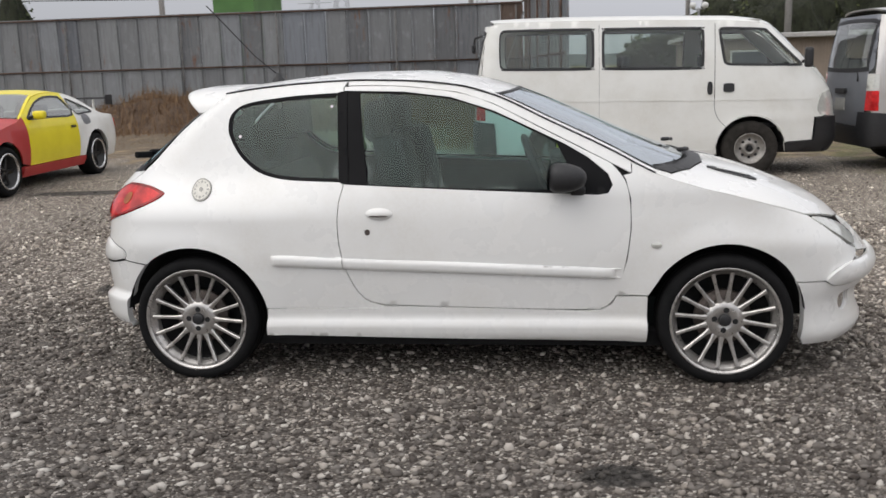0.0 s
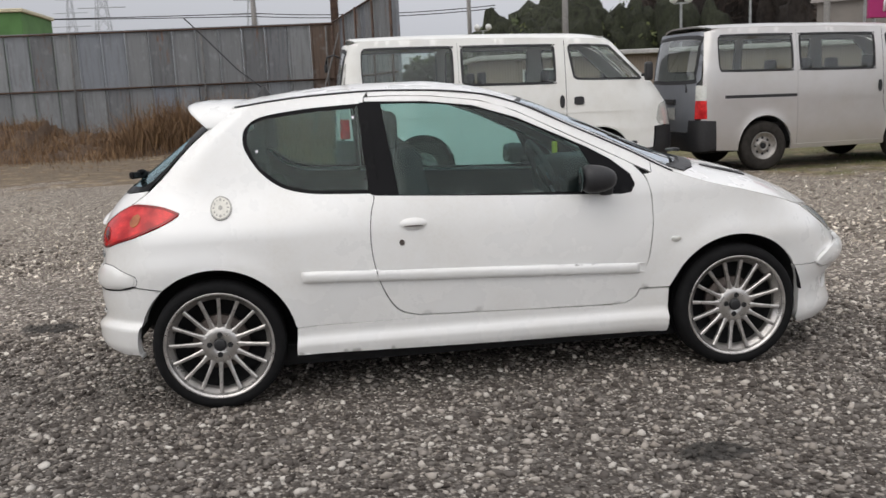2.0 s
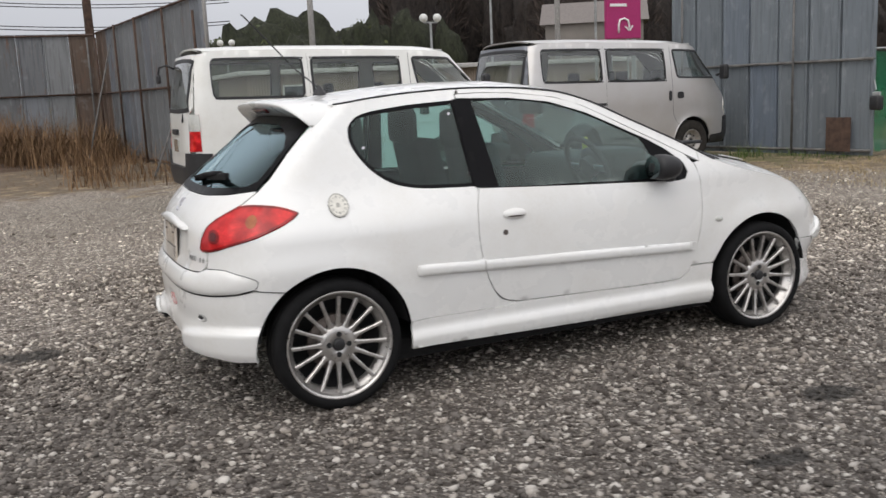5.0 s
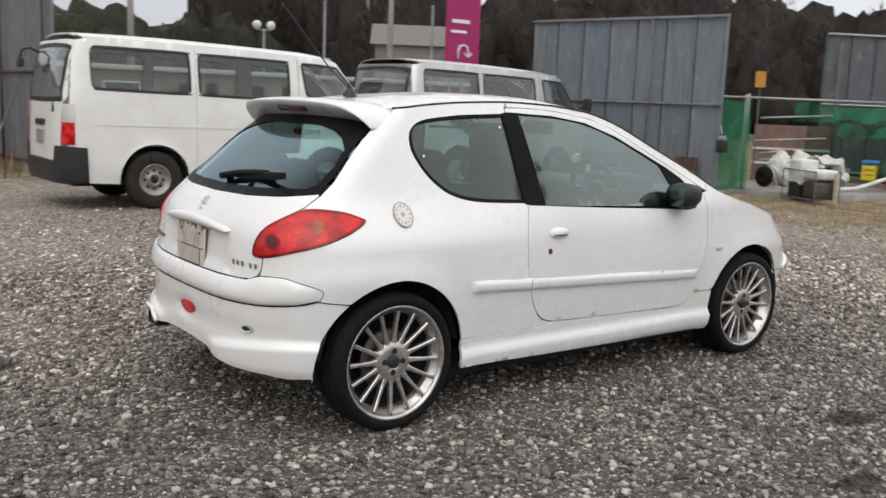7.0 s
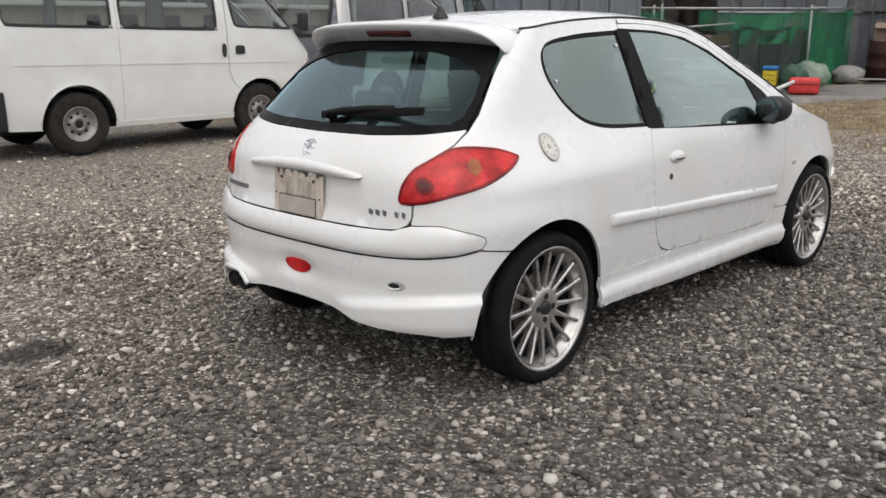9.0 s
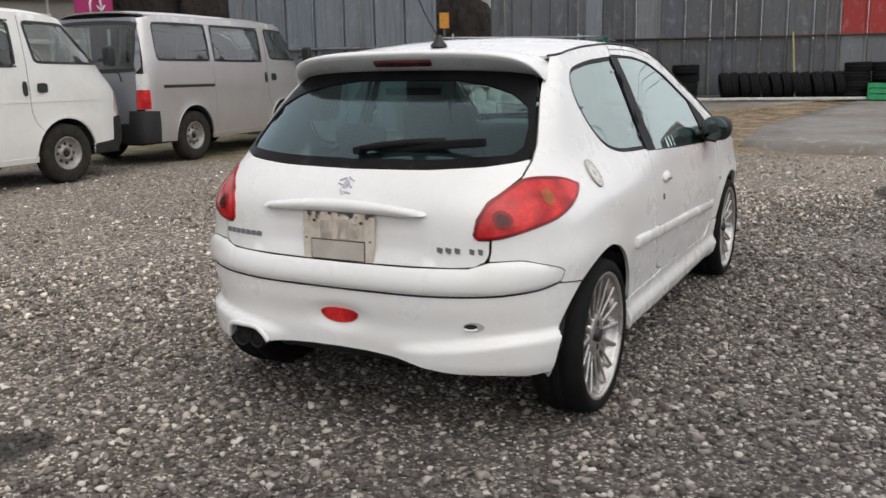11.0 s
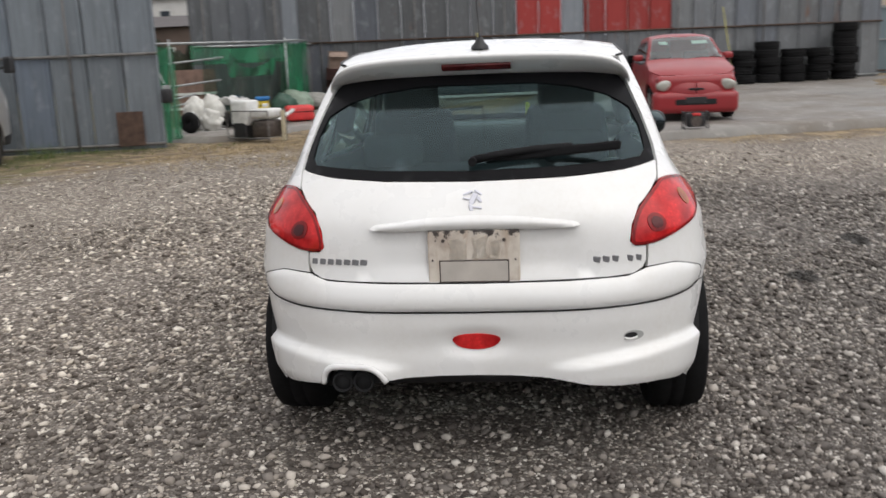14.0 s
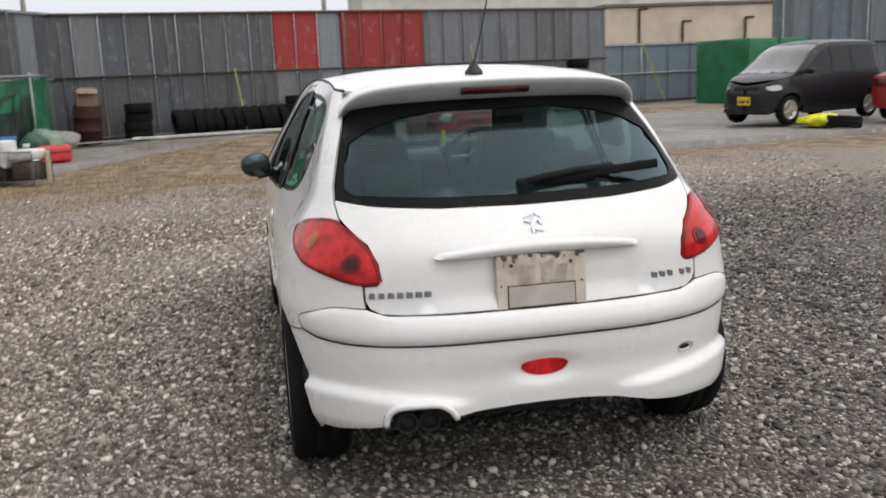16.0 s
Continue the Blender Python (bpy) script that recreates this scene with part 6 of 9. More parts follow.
def van(at, paint_, label, slide=True, gate_mat=None, length=1.0):
    m = v_meshes
    root = empty("van", at, label, "van", "parked vans")
    sides = []

    def put(nm, key, mat, s, parent=None, lab=""):
        key2 = key + ("R" if s < 0 else "L")
        if key2 not in v_meshes:
            v_meshes[key2] = m[key].copy() if s < 0 else mirrored(m[key])
        me = v_meshes[key2].copy()
        return part(nm, me, mat, parent or root, lab)

    for s in (-1, 1):
        sd = put("side_panel", "side", paint_, s)
        for k in range(3):
            put("window_rubber", "rim%d" % k, BLACKTRIM, s, sd)
            put("side_glass", "pane%d" % k, VANGLASS, s, sd, "van side window")
        put("waist_crease", "waist", paint_, s, sd)
        if slide:
            put("slide_rail", "slide", BLACKTRIM, s, sd)
        put("sill", "sill", paint_, s, sd)
        for xa in (-0.07, 2.34):
            lip = [(xa + 0.44 * math.cos(a), 0.33 + 0.44 * math.sin(a)) for a in np.linspace(0.02, math.pi - 0.02, 25)]
            q_, z_ = np.array([van_shell.qx(x, z) for x, z in lip]), np.array([z for x, z in lip])
            pts_ = van_shell(q_, z_)
            part("arch_lip", tube("arch_lip", [(p[0], -s * p[1], p[2]) if p[1] * s < 0 else tuple(p) for p in pts_], 0.006, 6), paint_, sd)
        put("door_handle", "handle_a", BLACKTRIM, s, sd, "black door handle")
        put("door_handle", "handle_b", BLACKTRIM, s, sd, "black door handle")
        put("door_gap", "seam_a", LINER, s, sd)
        put("door_gap", "seam_b", LINER, s, sd)
        put("front_bumper", "bump_f", BLACKTRIM, s, None, "black plastic front bumper")
        put("rear_bumper", "bump_r", BLACKTRIM, s, None, "black plastic rear bumper")
        lm = put("tail_lamp", "lamp", LAMPRED, s, None, "upright red and clear tail lamp")
        put("clear_lens", "lamp_c", LAMPCLEAR, s, lm)
        put("headlamp", "head", LAMPCLEAR, s)
        put("front_panel", "front", paint_, s)
        put("windscreen_pillar", "pillar", paint_, s)
        part("door_mirror", box(0.10, 0.16, 0.24, (2.98, s * 0.93, 1.44), 0.04, 3, None, pose(0, 0, 0, 0, 0, s * 10)), BLACKTRIM, root, "black door mirror", smooth=True)
        part("mirror_arm", rod((2.95, s * 0.78, 1.39), (2.98, s * 0.90, 1.42), 0.02), BLACKTRIM, root)
        for x in (-0.07, 2.34):
            van_wheel(root, x, s * 0.735, s > 0)
            part("wheel_well", well(0.40, 0.28, -0.07), LINER, root, "", pose(x, s * 0.75, 0.335, 0, 0, 0 if s < 0 else 180))
    tg = part("tailgate", m["gate"].copy(), gate_mat or paint_, root, "dull blue-grey tailgate" if gate_mat else "")
    part("window_rubber", m["gate_rim"].copy(), BLACKTRIM, tg)
    part("rear_window", m["gate_glass"].copy(), VANGLASS, tg, "van rear window")
    part("gate_handle", box(0.04, 0.34, 0.07, (-1.165, 0.0, 0.99), 0.012), BLACKTRIM, tg)
    part("plate_holder", box(0.012, 0.33, 0.165, (-1.172, 0.0, 0.82), 0.004), LAMPCLEAR, tg)
    part("rear_wiper", tube("rear_wiper", [(-1.155, -0.5, 1.12), (-1.13, -0.45, 1.22), (-1.11, -0.25, 1.27)], 0.012, 6), BLACKTRIM, tg)
    part("roof", m["roof"].copy(), paint_, root)
    part("windscreen", m["screen"].copy(), VANGLASS, root)
    part("bonnet", m["nosetop"].copy(), paint_, root)
    part("underbody", box(4.3, 1.3, 0.12, (1.15, 0, 0.33), 0.03), LINER, root, "dark underbody")
    part("cabin_floor", box(3.9, 1.5, 0.06, (1.0, 0, 0.62), 0.02), LINER, root)
    for x in (0.9, 2.0):
        for y in (-0.45, 0.45):
            part("seat_back", box(0.14, 0.5, 0.66, (x, y, 1.0), 0.05, 2, None, pose(0, 0, 0, 0, -10, 0)), FABRIC, root, "grey cloth seat back", smooth=True)
            part("headrest", box(0.09, 0.26, 0.17, (x - 0.08, y, 1.44), 0.04, 2), FABRIC, root, smooth=True)
    part("dashboard", box(0.4, 1.4, 0.3, (2.85, 0, 1.05), 0.08, 3), DASH, root, smooth=True)
    part("steering_wheel", lathe("steering_wheel", [(0.19 + 0.016 * math.cos(a), 0.016 * math.sin(a)) for a in np.linspace(0, 2 * math.pi, 8)[:-1]], 28, "Z", True), BLACKTRIM, root, "", pose(2.55, -0.42, 1.22, 0, -32, 0))
    part("roof_lining", box(3.3, 1.3, 0.02, (0.8, 0, 1.91), 0.004), plain("van_headlining", (0.4, 0.4, 0.38), 0.9), root)
    squeeze = Matrix.Diagonal((length, 1.0, 1.0, 1.0))
    for ob in root.children_recursive:
        if ob.location.length > 0:
            ob.location.x *= length if ob.parent == root else 1.0
        elif ob.parent == root or ob.parent.location.length == 0:
            ob.data.transform(squeeze)
    return root


van1 = van(pose(1.84, 7.75, 0, 0, 0, 0.3), VANWHITE, "white one-box van with black bumpers parked on gravel", False, None, 0.985)
van(pose(6.60, 8.06, 0, 0, 0, 4.0), SILVER, "silver-grey one-box van parked nose to the steel fence", True, BLUEGREY, 0.935)
# under-rear-view mirror on the tail of the white van
for k, vv in enumerate((van1,)):
    part("rear_view_mirror", tube("rear_view_mirror", [(-1.0, 0.55, 1.80), (-1.10, 0.56, 1.86), (-1.20, 0.56, 1.83), (-1.22, 0.56, 1.72)], 0.014, 6), BLACKTRIM, vv, "black rear mirror on an arm")
    part("mirror_head", box(0.05, 0.2, 0.12, (-1.22, 0.56, 1.68), 0.03, 2), BLACKTRIM, vv)

# ---- steel sheet fences ----
def sheet_mesh(w, h, deep=0.05):
    """One upright steel sheet, a flat tray with folded edges and a shallow middle rib; it stands along x, its front to -y."""
    prof = [(-w / 2 + 0.002, deep), (-w / 2 + 0.018, 0.0), (-w / 2 + 0.05, 0.0), (-w / 2 + 0.075, 0.022), (w / 2 - 0.075, 0.022), (w / 2 - 0.05, 0.0), (w / 2 - 0.018, 0.0), (w / 2 - 0.002, deep)]
    back = [(x, y + 0.004) for x, y in reversed(prof)]
    ring = prof + back
    n = len(ring)
    verts = [(x, y, z) for z in (0, h) for x, y in ring]
    faces = [(i, (i + 1) % n, n + (i + 1) % n, n + i) for i in range(n)] + [(k, k + 1, n - 2 - k, n - 1 - k)[::-1] for k in range(7)] + [(n + k, n + k + 1, 2 * n - 2 - k, 2 * n - 1 - k) for k in range(7)]
    return mesh_of("sheet", verts, faces, False)


def fence(name, a, b, z0, height, pitch, label, pick, rails=True, posts=1.8, seed=1, rows=2, post=None, thick=0.024, rail=None):
    """Sheets from a to b in rows, pipes along them, posts behind."""
    rnd = random.Random(seed)
    a, b = Vector((*a, 0)), Vector((*b, 0))
    d = (b - a)
    L = d.length
    yaw = math.degrees(math.atan2(d.y, d.x))
    root = empty(name, pose(a.x, a.y, z0, 0, 0, yaw), label, "fence", "", "structure")
    n = max(1, round(L / pitch))
    w, h = L / n, height / rows
    shapes = {}
    for r in range(rows):
        for k in range(n):
            mat = pick(k, r, rnd)
            if mat.name not in shapes:
                shapes[mat.name] = sheet_mesh(w - 0.004, h - 0.012)
                shapes[mat.name].materials.append(mat)
            part("sheet", shapes[mat.name], None, root, "", pose((k + 0.5) * w, rnd.uniform(-0.004, 0.004), r * h, rnd.uniform(-0.25, 0.25), rnd.uniform(-0.15, 0.15), 0))
    if rails:
        for z in ((h,) if rows > 1 else (height * 0.5,)) + (height - 0.06, 0.08):
            part("rail", rod((0, -0.035, z), (L, -0.035, z), 0.024, 10), rail or (PIPE if rnd.random() < 0.8 else RUSTPIPE), root, smooth=True)
    x = 0.3
    while x < L:
        part("post", rod((x, -0.075, 0), (x, -0.075, height - rnd.uniform(0.0, 0.3)), thick, 10), post or PIPE, root, smooth=True)
        x += posts * rnd.uniform(0.9, 1.3)
    return root


def pick_grey(k, r, rnd):
    return SHEETRUST if rnd.random() < 0.10 else (PALESHEET if rnd.random() < 0.04 else SHEET)


def pick_rust(k, r, rnd):
    return SHEETRUST if rnd.random() < 0.45 else SHEET


def pick_gate(k, r, rnd):
    return GATESHEET


def pick_red(k, r, rnd):
    if r == 1 and k in (9, 10, 12, 13, 14, 15):
        return REDSHEET
    if k == 11:
        return PALESHEET
    if k < 9 and rnd.random() < 0.85:
        return DARKSHEET
    return pick_grey(k, r, rnd)


def pick_screen(k, r, rnd):
    return PALESHEET if k == 5 and r == 1 else (SHEETRUST if rnd.random() < 0.2 else DARKSHEET)


def pick_north(k, r, rnd):
    return BROWNSHEET if k > 25 else (SHEETRUST if rnd.random() < 0.22 else NORTHSHEET)


def pick_corner(k, r, rnd):
    return BROWNSHEET if k < 2 else pick_rust(k, r, rnd)


def east_x(y):
    """Where the east fence stands."""
    return 19.6 + 0.226 * (5.2 - y)


fence("steel_fence_north", (-16.0, 21.7), (0.95, 21.5), 0.10, 3.12, 0.62, "tall grey steel sheet fence with rust streaks", pick_north, posts=2.8, seed=3, post=DULLPOST, thick=0.026, rail=RUSTPIPE)
fence("steel_fence_corner", (0.98, 21.4), (1.98, 12.2), 0.05, 3.2, 0.6, "rusty grey steel sheet fence ending by the vans", pick_corner, posts=1.9, seed=5, post=RUSTPIPE, thick=0.026, rail=RUSTPIPE)
fence("steel_fence_gate", (10.12, 9.5), (11.0, 5.72), 0.02, 3.02, 0.55, "tall blue-grey steel sheet screen", pick_gate, posts=1.9, seed=7, post=DULLPOST, thick=0.02, rail=DULLPOST)
fence("steel_fence_screen", (16.25, 7.05), (19.74, 5.14), 0.15, 3.05, 0.6, "dark grey steel sheet fence behind a green net", pick_screen, posts=2.2, seed=11, post=DULLPOST, thick=0.02)
fence("steel_fence_east", (19.585, 5.28), (22.97, -9.72), 0.20, 2.98, 0.6, "tall grey steel sheet fence with red panels", pick_red, posts=2.2, seed=9, post=DULLPOST, thick=0.02)

# ---- other parked vehicles ----
def small_wheel(r, w, rim_r, spokes, deep=0.03):
    tyre = lathe("tyre", [(rim_r, -w * 0.42), (rim_r + 0.012, -w * 0.5), (r - 0.03, -w * 0.52), (r - 0.008, -w * 0.42), (r, -w * 0.25), (r, w * 0.25), (r - 0.02, w * 0.5), (rim_r, w * 0.45)], 40)
    rim = lathe("rim", [(0.0, -w * 0.5 + deep), (0.04, -w * 0.5 + deep), (0.06, -w * 0.5 + deep * 1.6), (rim_r * 0.55, -w * 0.5 + deep * 2.0), (rim_r * 0.80, -w * 0.5 + deep * 1.7), (rim_r * 0.86, -w * 0.5 + 0.012), (rim_r, -w * 0.5 - 0.002), (rim_r + 0.006, -w * 0.5 + 0.01)], 40)
    bm = bmesh.new()
    for k in range(spokes):
        box(rim_r * 0.78, 0.02, rim_r * 0.20, (rim_r * 0.45, -w * 0.5 + deep, 0), 0.006, 1, bm)
        bmesh.ops.rotate(bm, verts=bm.verts, cent=(0, 0, 0), matrix=Matrix.Rotation(2 * math.pi / spokes, 3, "Y"))
    return tyre, rim, bm_mesh("spokes", bm)


def parked_car(name, at, label, category, sh, rail_, mid_, wb, wheel, ground_r, paints, windows, door, screen, rear_screen, lamps, rimmat, roof_end, parts=()):
    """A car from its skin: quarter, door, wing, skirt, bonnet, roof, glass, lamps, wheels."""
    tp = Top(sh, rail_, mid_, 2.8)
    root = empty(name, at, label, category)

    def ln(*p):
        return sh.line(*[("x", a, z) for a, z in p])

    def rl(x, d=0.004):
        z = float(rail_(x)) - d
        return (sh.qx(x, z), z)

    ra = ground_r + 0.06
    r_arch, f_arch = arch(0, ground_r, ra, 0.26, 12), arch(wb, ground_r, ra, 0.26, 12)
    x0, x1, xn, xt = door[0], door[1], door[2], door[3]
    right = (0, -1, 0)
    zs = 0.33
    qn = 1 + sh.nose - float(sh.tail(0.5)) + 0.99
    quarter = [rl(x) for x in np.linspace(xt, x0, 8)] + ln((x0, 0.7), (x0, zs), (ra + 0.01, zs)) + sh.line(*[p for p in r_arch if p[2] > zs or p[1] < 0]) + [(0.02, 0.26), (0.02, float(rail_(xt)) - 0.02)]
    wing = [rl(x) for x in np.linspace(x1, xn, 7)] + [(qn, float(rail_(xn)) - 0.06), (qn, 0.20)] + ln((wb + ra + 0.05, 0.20)) + sh.line(*[p for p in f_arch if p[2] > zs or p[1] > wb]) + ln((x1, zs))
    dr = [rl(x) for x in np.linspace(x0, x1, 8)] + ln((x1 - 0.002, zs), (x0 + 0.002, zs))
    dr = grow(dr, -0.004)
    skirt = ln((ra + 0.012, 0.20), (wb - ra - 0.012, 0.20), (wb - ra - 0.012, zs - 0.006), (ra + 0.012, zs - 0.006))
    def inside(poly):
        lo, hi = min(q for q, z in poly), max(q for q, z in poly)
        return [grow(w, 0.004) for w in windows if lo < sum(q for q, z in w) / len(w) < hi]

    for s in (-1, 1):
        def m_(me):
            return mirrored(me) if s > 0 else me
        part("rear_quarter_panel", m_(panel("rear_quarter_panel", quarter, sh, inside(quarter), 0.07, 0.02, None, right)), paints["quarter"], root)
        part("front_wing", m_(panel("front_wing", wing, sh, [], 0.07, 0.02, None, right)), paints["wing"], root)
        d = part("door", m_(panel("door", dr, sh, inside(dr), 0.07, 0.02, None, right)), paints["door"], root)
        part("door_handle", m_(panel("door_handle", ln((x0 + 0.10, 0.755), (x0 + 0.24, 0.755), (x0 + 0.24, 0.785), (x0 + 0.10, 0.785)), sh, (), 0.05, 0.004, lambda q, z: np.full_like(q, 0.015), right)), BLACKTRIM, d)
        part("sill_skirt", m_(panel("sill_skirt", skirt, sh, [], 0.07, 0.05, lambda q, z: np.full_like(q, 0.015), right)), paints["skirt"], root)
        for w in windows:
            part("window_rubber", m_(panel("window_rubber", grow(w, 0.006), sh, [grow(w, -0.018)], 0.06, 0.006, lambda q, z: np.full_like(q, 0.003), right)), BLACKTRIM, root)
            part("side_glass", m_(panel("side_glass", grow(w, 0.0), sh, (), 0.12, 0.0, lambda q, z: np.full_like(q, -0.006), right)), paints["glass"], root)
        for nm, poly, mat, lab in lamps:
            part(nm, m_(panel(nm, rounded(sh.line(*poly), 3), sh, (), 0.05, 0.03, lambda q, z: np.full_like(q, 0.008), (1, -1, 0) if nm == "headlamp" else (-1, -1, 0))), mat, root, lab)
        part("door_mirror", box(0.10, 0.17, 0.11, (screen[1] - 0.30, s * (float(sh.half(screen[1] - 0.3, 0.95)) + 0.11), float(rail_(screen[1])) + 0.03), 0.04, 3), paints["mirror"], root, smooth=True)
        part("mirror_foot", rod((screen[1] - 0.25, s * (float(sh.half(screen[1] - 0.3, 0.95)) - 0.03), float(rail_(screen[1])) - 0.0), (screen[1] - 0.28, s * (float(sh.half(screen[1] - 0.3, 0.95)) + 0.08), float(rail_(screen[1])) + 0.02), 0.02), BLACKTRIM, root)
        for x in (0.0, wb):
            w_ = part("wheel", wheel[1], rimmat, root, "", pose(x, s * (float(sh.half(x, 0.5)) - 0.10), ground_r, 0, 0, 0 if s < 0 else 180))
            part("tyre", wheel[0], RUBBER, w_)
            part("spokes", wheel[2], rimmat, w_)
            part("wheel_well", well(ra - 0.005, 0.2, -0.05), LINER, root, "", pose(x, s * (float(sh.half(x, 0.5)) - 0.09), ground_r, 0, 0, 0 if s < 0 else 180))
    up = (0, 0, 1)
    a, b = screen
    c, e = rear_screen
    part("bonnet", panel("bonnet", [(b + 0.02, -0.99), (b + 0.10, 0), (b + 0.02, 0.99), (xn - 0.1, 0.99), (xn + 0.02, 0.6), (xn + 0.06, 0), (xn + 0.02, -0.6), (xn - 0.1, -0.99)], tp, (), 0.09, 0.015, None, up), paints["bonnet"], root)
    part("windscreen", panel("windscreen", [(a, -0.92), (a + 0.06, 0), (a, 0.92), (b, 0.95), (b + 0.09, 0), (b, -0.95)], tp, (), 0.1, 0.0, None, up), paints.get("screen", paints["glass"]), root)
    for s in (-1, 1):
        part("windscreen_pillar", panel("windscreen_pillar", [(a, s * 0.925), (b, s * 0.955), (b + 0.02, s * 0.999), (a, s * 0.999)], tp, (), 0.07, 0.015, None, up), paints["roof"], root)
    part("roof", panel("roof", [(e, -0.999), (a, -0.999), (a, -0.925), (a + 0.055, 0), (a, 0.925), (a, 0.999), (e, 0.999), (e - 0.02, 0)], tp, (), 0.09, 0.015, None, up), paints["roof"], root)
    if c < e - 0.05:
        part("rear_window", panel("rear_window", [(c, -0.93), (e, -0.92), (e - 0.02, 0), (e, 0.92), (c, 0.93), (c - 0.03, 0)], tp, (), 0.1, 0.0, None, up), paints["glass"], root)
        for s in (-1, 1):
            part("rear_pillar", panel("rear_pillar", [(c, s * 0.935), (e, s * 0.925), (e, s * 0.999), (c, s * 0.999)], tp, (), 0.07, 0.015, None, up), paints["quarter"], root)
        part("boot_lid", panel("boot_lid", [(roof_end, -0.98), (c, -0.999), (c, -0.9), (c - 0.03, 0), (c, 0.9), (c, 0.999), (roof_end, 0.98)], tp, (), 0.08, 0.015, None, up), paints["quarter"], root)
    else:
        part("tailgate_top", panel("tailgate_top", [(roof_end, -0.9), (e - 0.005, -0.99), (e - 0.025, 0), (e - 0.005, 0.99), (roof_end, 0.9)], tp, (), 0.08, 0.015, None, up), paints["quarter"], root)
    part("underbody", box(wb + 1.0, 1.1, 0.1, (wb / 2, 0, 0.27), 0.03), LINER, root, "dark underbody")
    part("cabin_floor", box(wb - 0.2, 1.15, 0.30, (wb / 2, 0, 0.45), 0.03), LINER, root)
    part("engine_bay", box(0.7, 1.0, 0.35, (wb, 0, 0.48), 0.03), LINER, root)
    for y in (-0.33, 0.33):
        part("seat_back", box(0.13, 0.45, 0.6, (x0 + 0.35, y, 0.80), 0.05, 2, None, pose(0, 0, 0, 0, -14, 0)), FABRIC, root, smooth=True)
    part("dashboard", box(0.3, 1.1, 0.18, (b - 0.12, 0, float(rail_(b)) - 0.12), 0.05, 2), DASH, root, smooth=True)
    return root


# coupe in yellow, red and white
coupe = Shell(
    width=curve((0.15, 0.78), (0.3, 0.83), (0.55, 0.865), (0.75, 0.855), (0.88, 0.825), (0.95, 0.79), (1.1, 0.70), (1.25, 0.60), (1.32, 0.55)),
    rear=curve((0.15, -0.84), (0.35, -0.93), (0.55, -0.95), (0.75, -0.94), (0.88, -0.91), (1.3, -0.88)),
    front=curve((0.15, 3.45), (0.30, 3.53), (0.50, 3.53), (0.60, 3.50), (0.68, 3.42), (0.8, 3.3), (1.3, 3.2)),
    tail=curve((0.1, -0.5), (1.3, -0.5)), nose=2.85, n=3.6, nf=2.6, arches=((0, 0.31, 0.38, 0.02), (2.525, 0.31, 0.38, 0.02)))
c_rail = curve((-0.97, 0.86), (-0.5, 0.895), (-0.35, 0.915), (-0.2, 0.97), (0.2, 1.17), (0.5, 1.245), (0.9, 1.265), (1.3, 1.225), (1.6, 1.12), (1.9, 0.99), (2.05, 0.925), (2.4, 0.86), (3.0, 0.745), (3.4, 0.66), (3.6, 0.6))
c_mid = curve((-0.97, 0.89), (-0.5, 0.935), (-0.3, 0.97), (0.15, 1.20), (0.5, 1.295), (0.9, 1.31), (1.25, 1.275), (1.6, 1.15), (1.95, 1.0), (2.1, 0.955), (2.4, 0.90), (3.0, 0.785), (3.4, 0.70), (3.6, 0.62))
cw = [rounded(coupe.line(("x", 0.55, 0.93), ("x", 0.60, 1.17), ("x", 0.72, 1.205), ("x", 1.05, 1.205), ("x", 1.40, 1.13), ("x", 1.78, 0.965), ("x", 1.74, 0.925), ("x", 1.2, 0.925)), 3),
      rounded(coupe.line(("x", -0.08, 0.955), ("x", 0.28, 1.11), ("x", 0.49, 1.155), ("x", 0.45, 0.94), ("x", 0.2, 0.935)), 3)]
BIGRIM = plain("black_dished_rim", (0.02, 0.02, 0.02), 0.4, 0.3)
POLISH = plain("polished_rim_lip", (0.6, 0.6, 0.6), 0.2, 0.9)
wheel_c = small_wheel(0.315, 0.23, 0.225, 5, 0.06)
coupe_car = parked_car("coupe_car", pose(-6.05, 8.44, 0, 0, 0, -88), "yellow, red and white patchwork-painted sports coupe on gravel", "car", coupe, c_rail, c_mid, 2.525, wheel_c, 0.315,
    {"quarter": VANWHITE, "wing": REDFLAT, "door": YELLOW, "skirt": REDFLAT, "bonnet": REDFLAT, "roof": YELLOW, "glass": VANGLASS, "mirror": YELLOW}, cw,
    (0.52, 1.93, 3.35, -0.90), (1.27, 1.98), (-0.22, 0.45),
    (("headlamp", (("x", 3.18, 0.60), ("x", 3.30, 0.68), ("x", 3.44, 0.63), ("x", 3.49, 0.55), ("x", 3.3, 0.54)), LAMPCLEAR, ""), ("tail_lamp", (("y", 0.35, 0.68), ("y", 0.35, 0.82), ("y", 0.72, 0.82), ("x", -0.72, 0.80), ("x", -0.72, 0.70), ("y", 0.7, 0.67)), LAMPRED, "red tail lamp")),
    BIGRIM, -0.93)
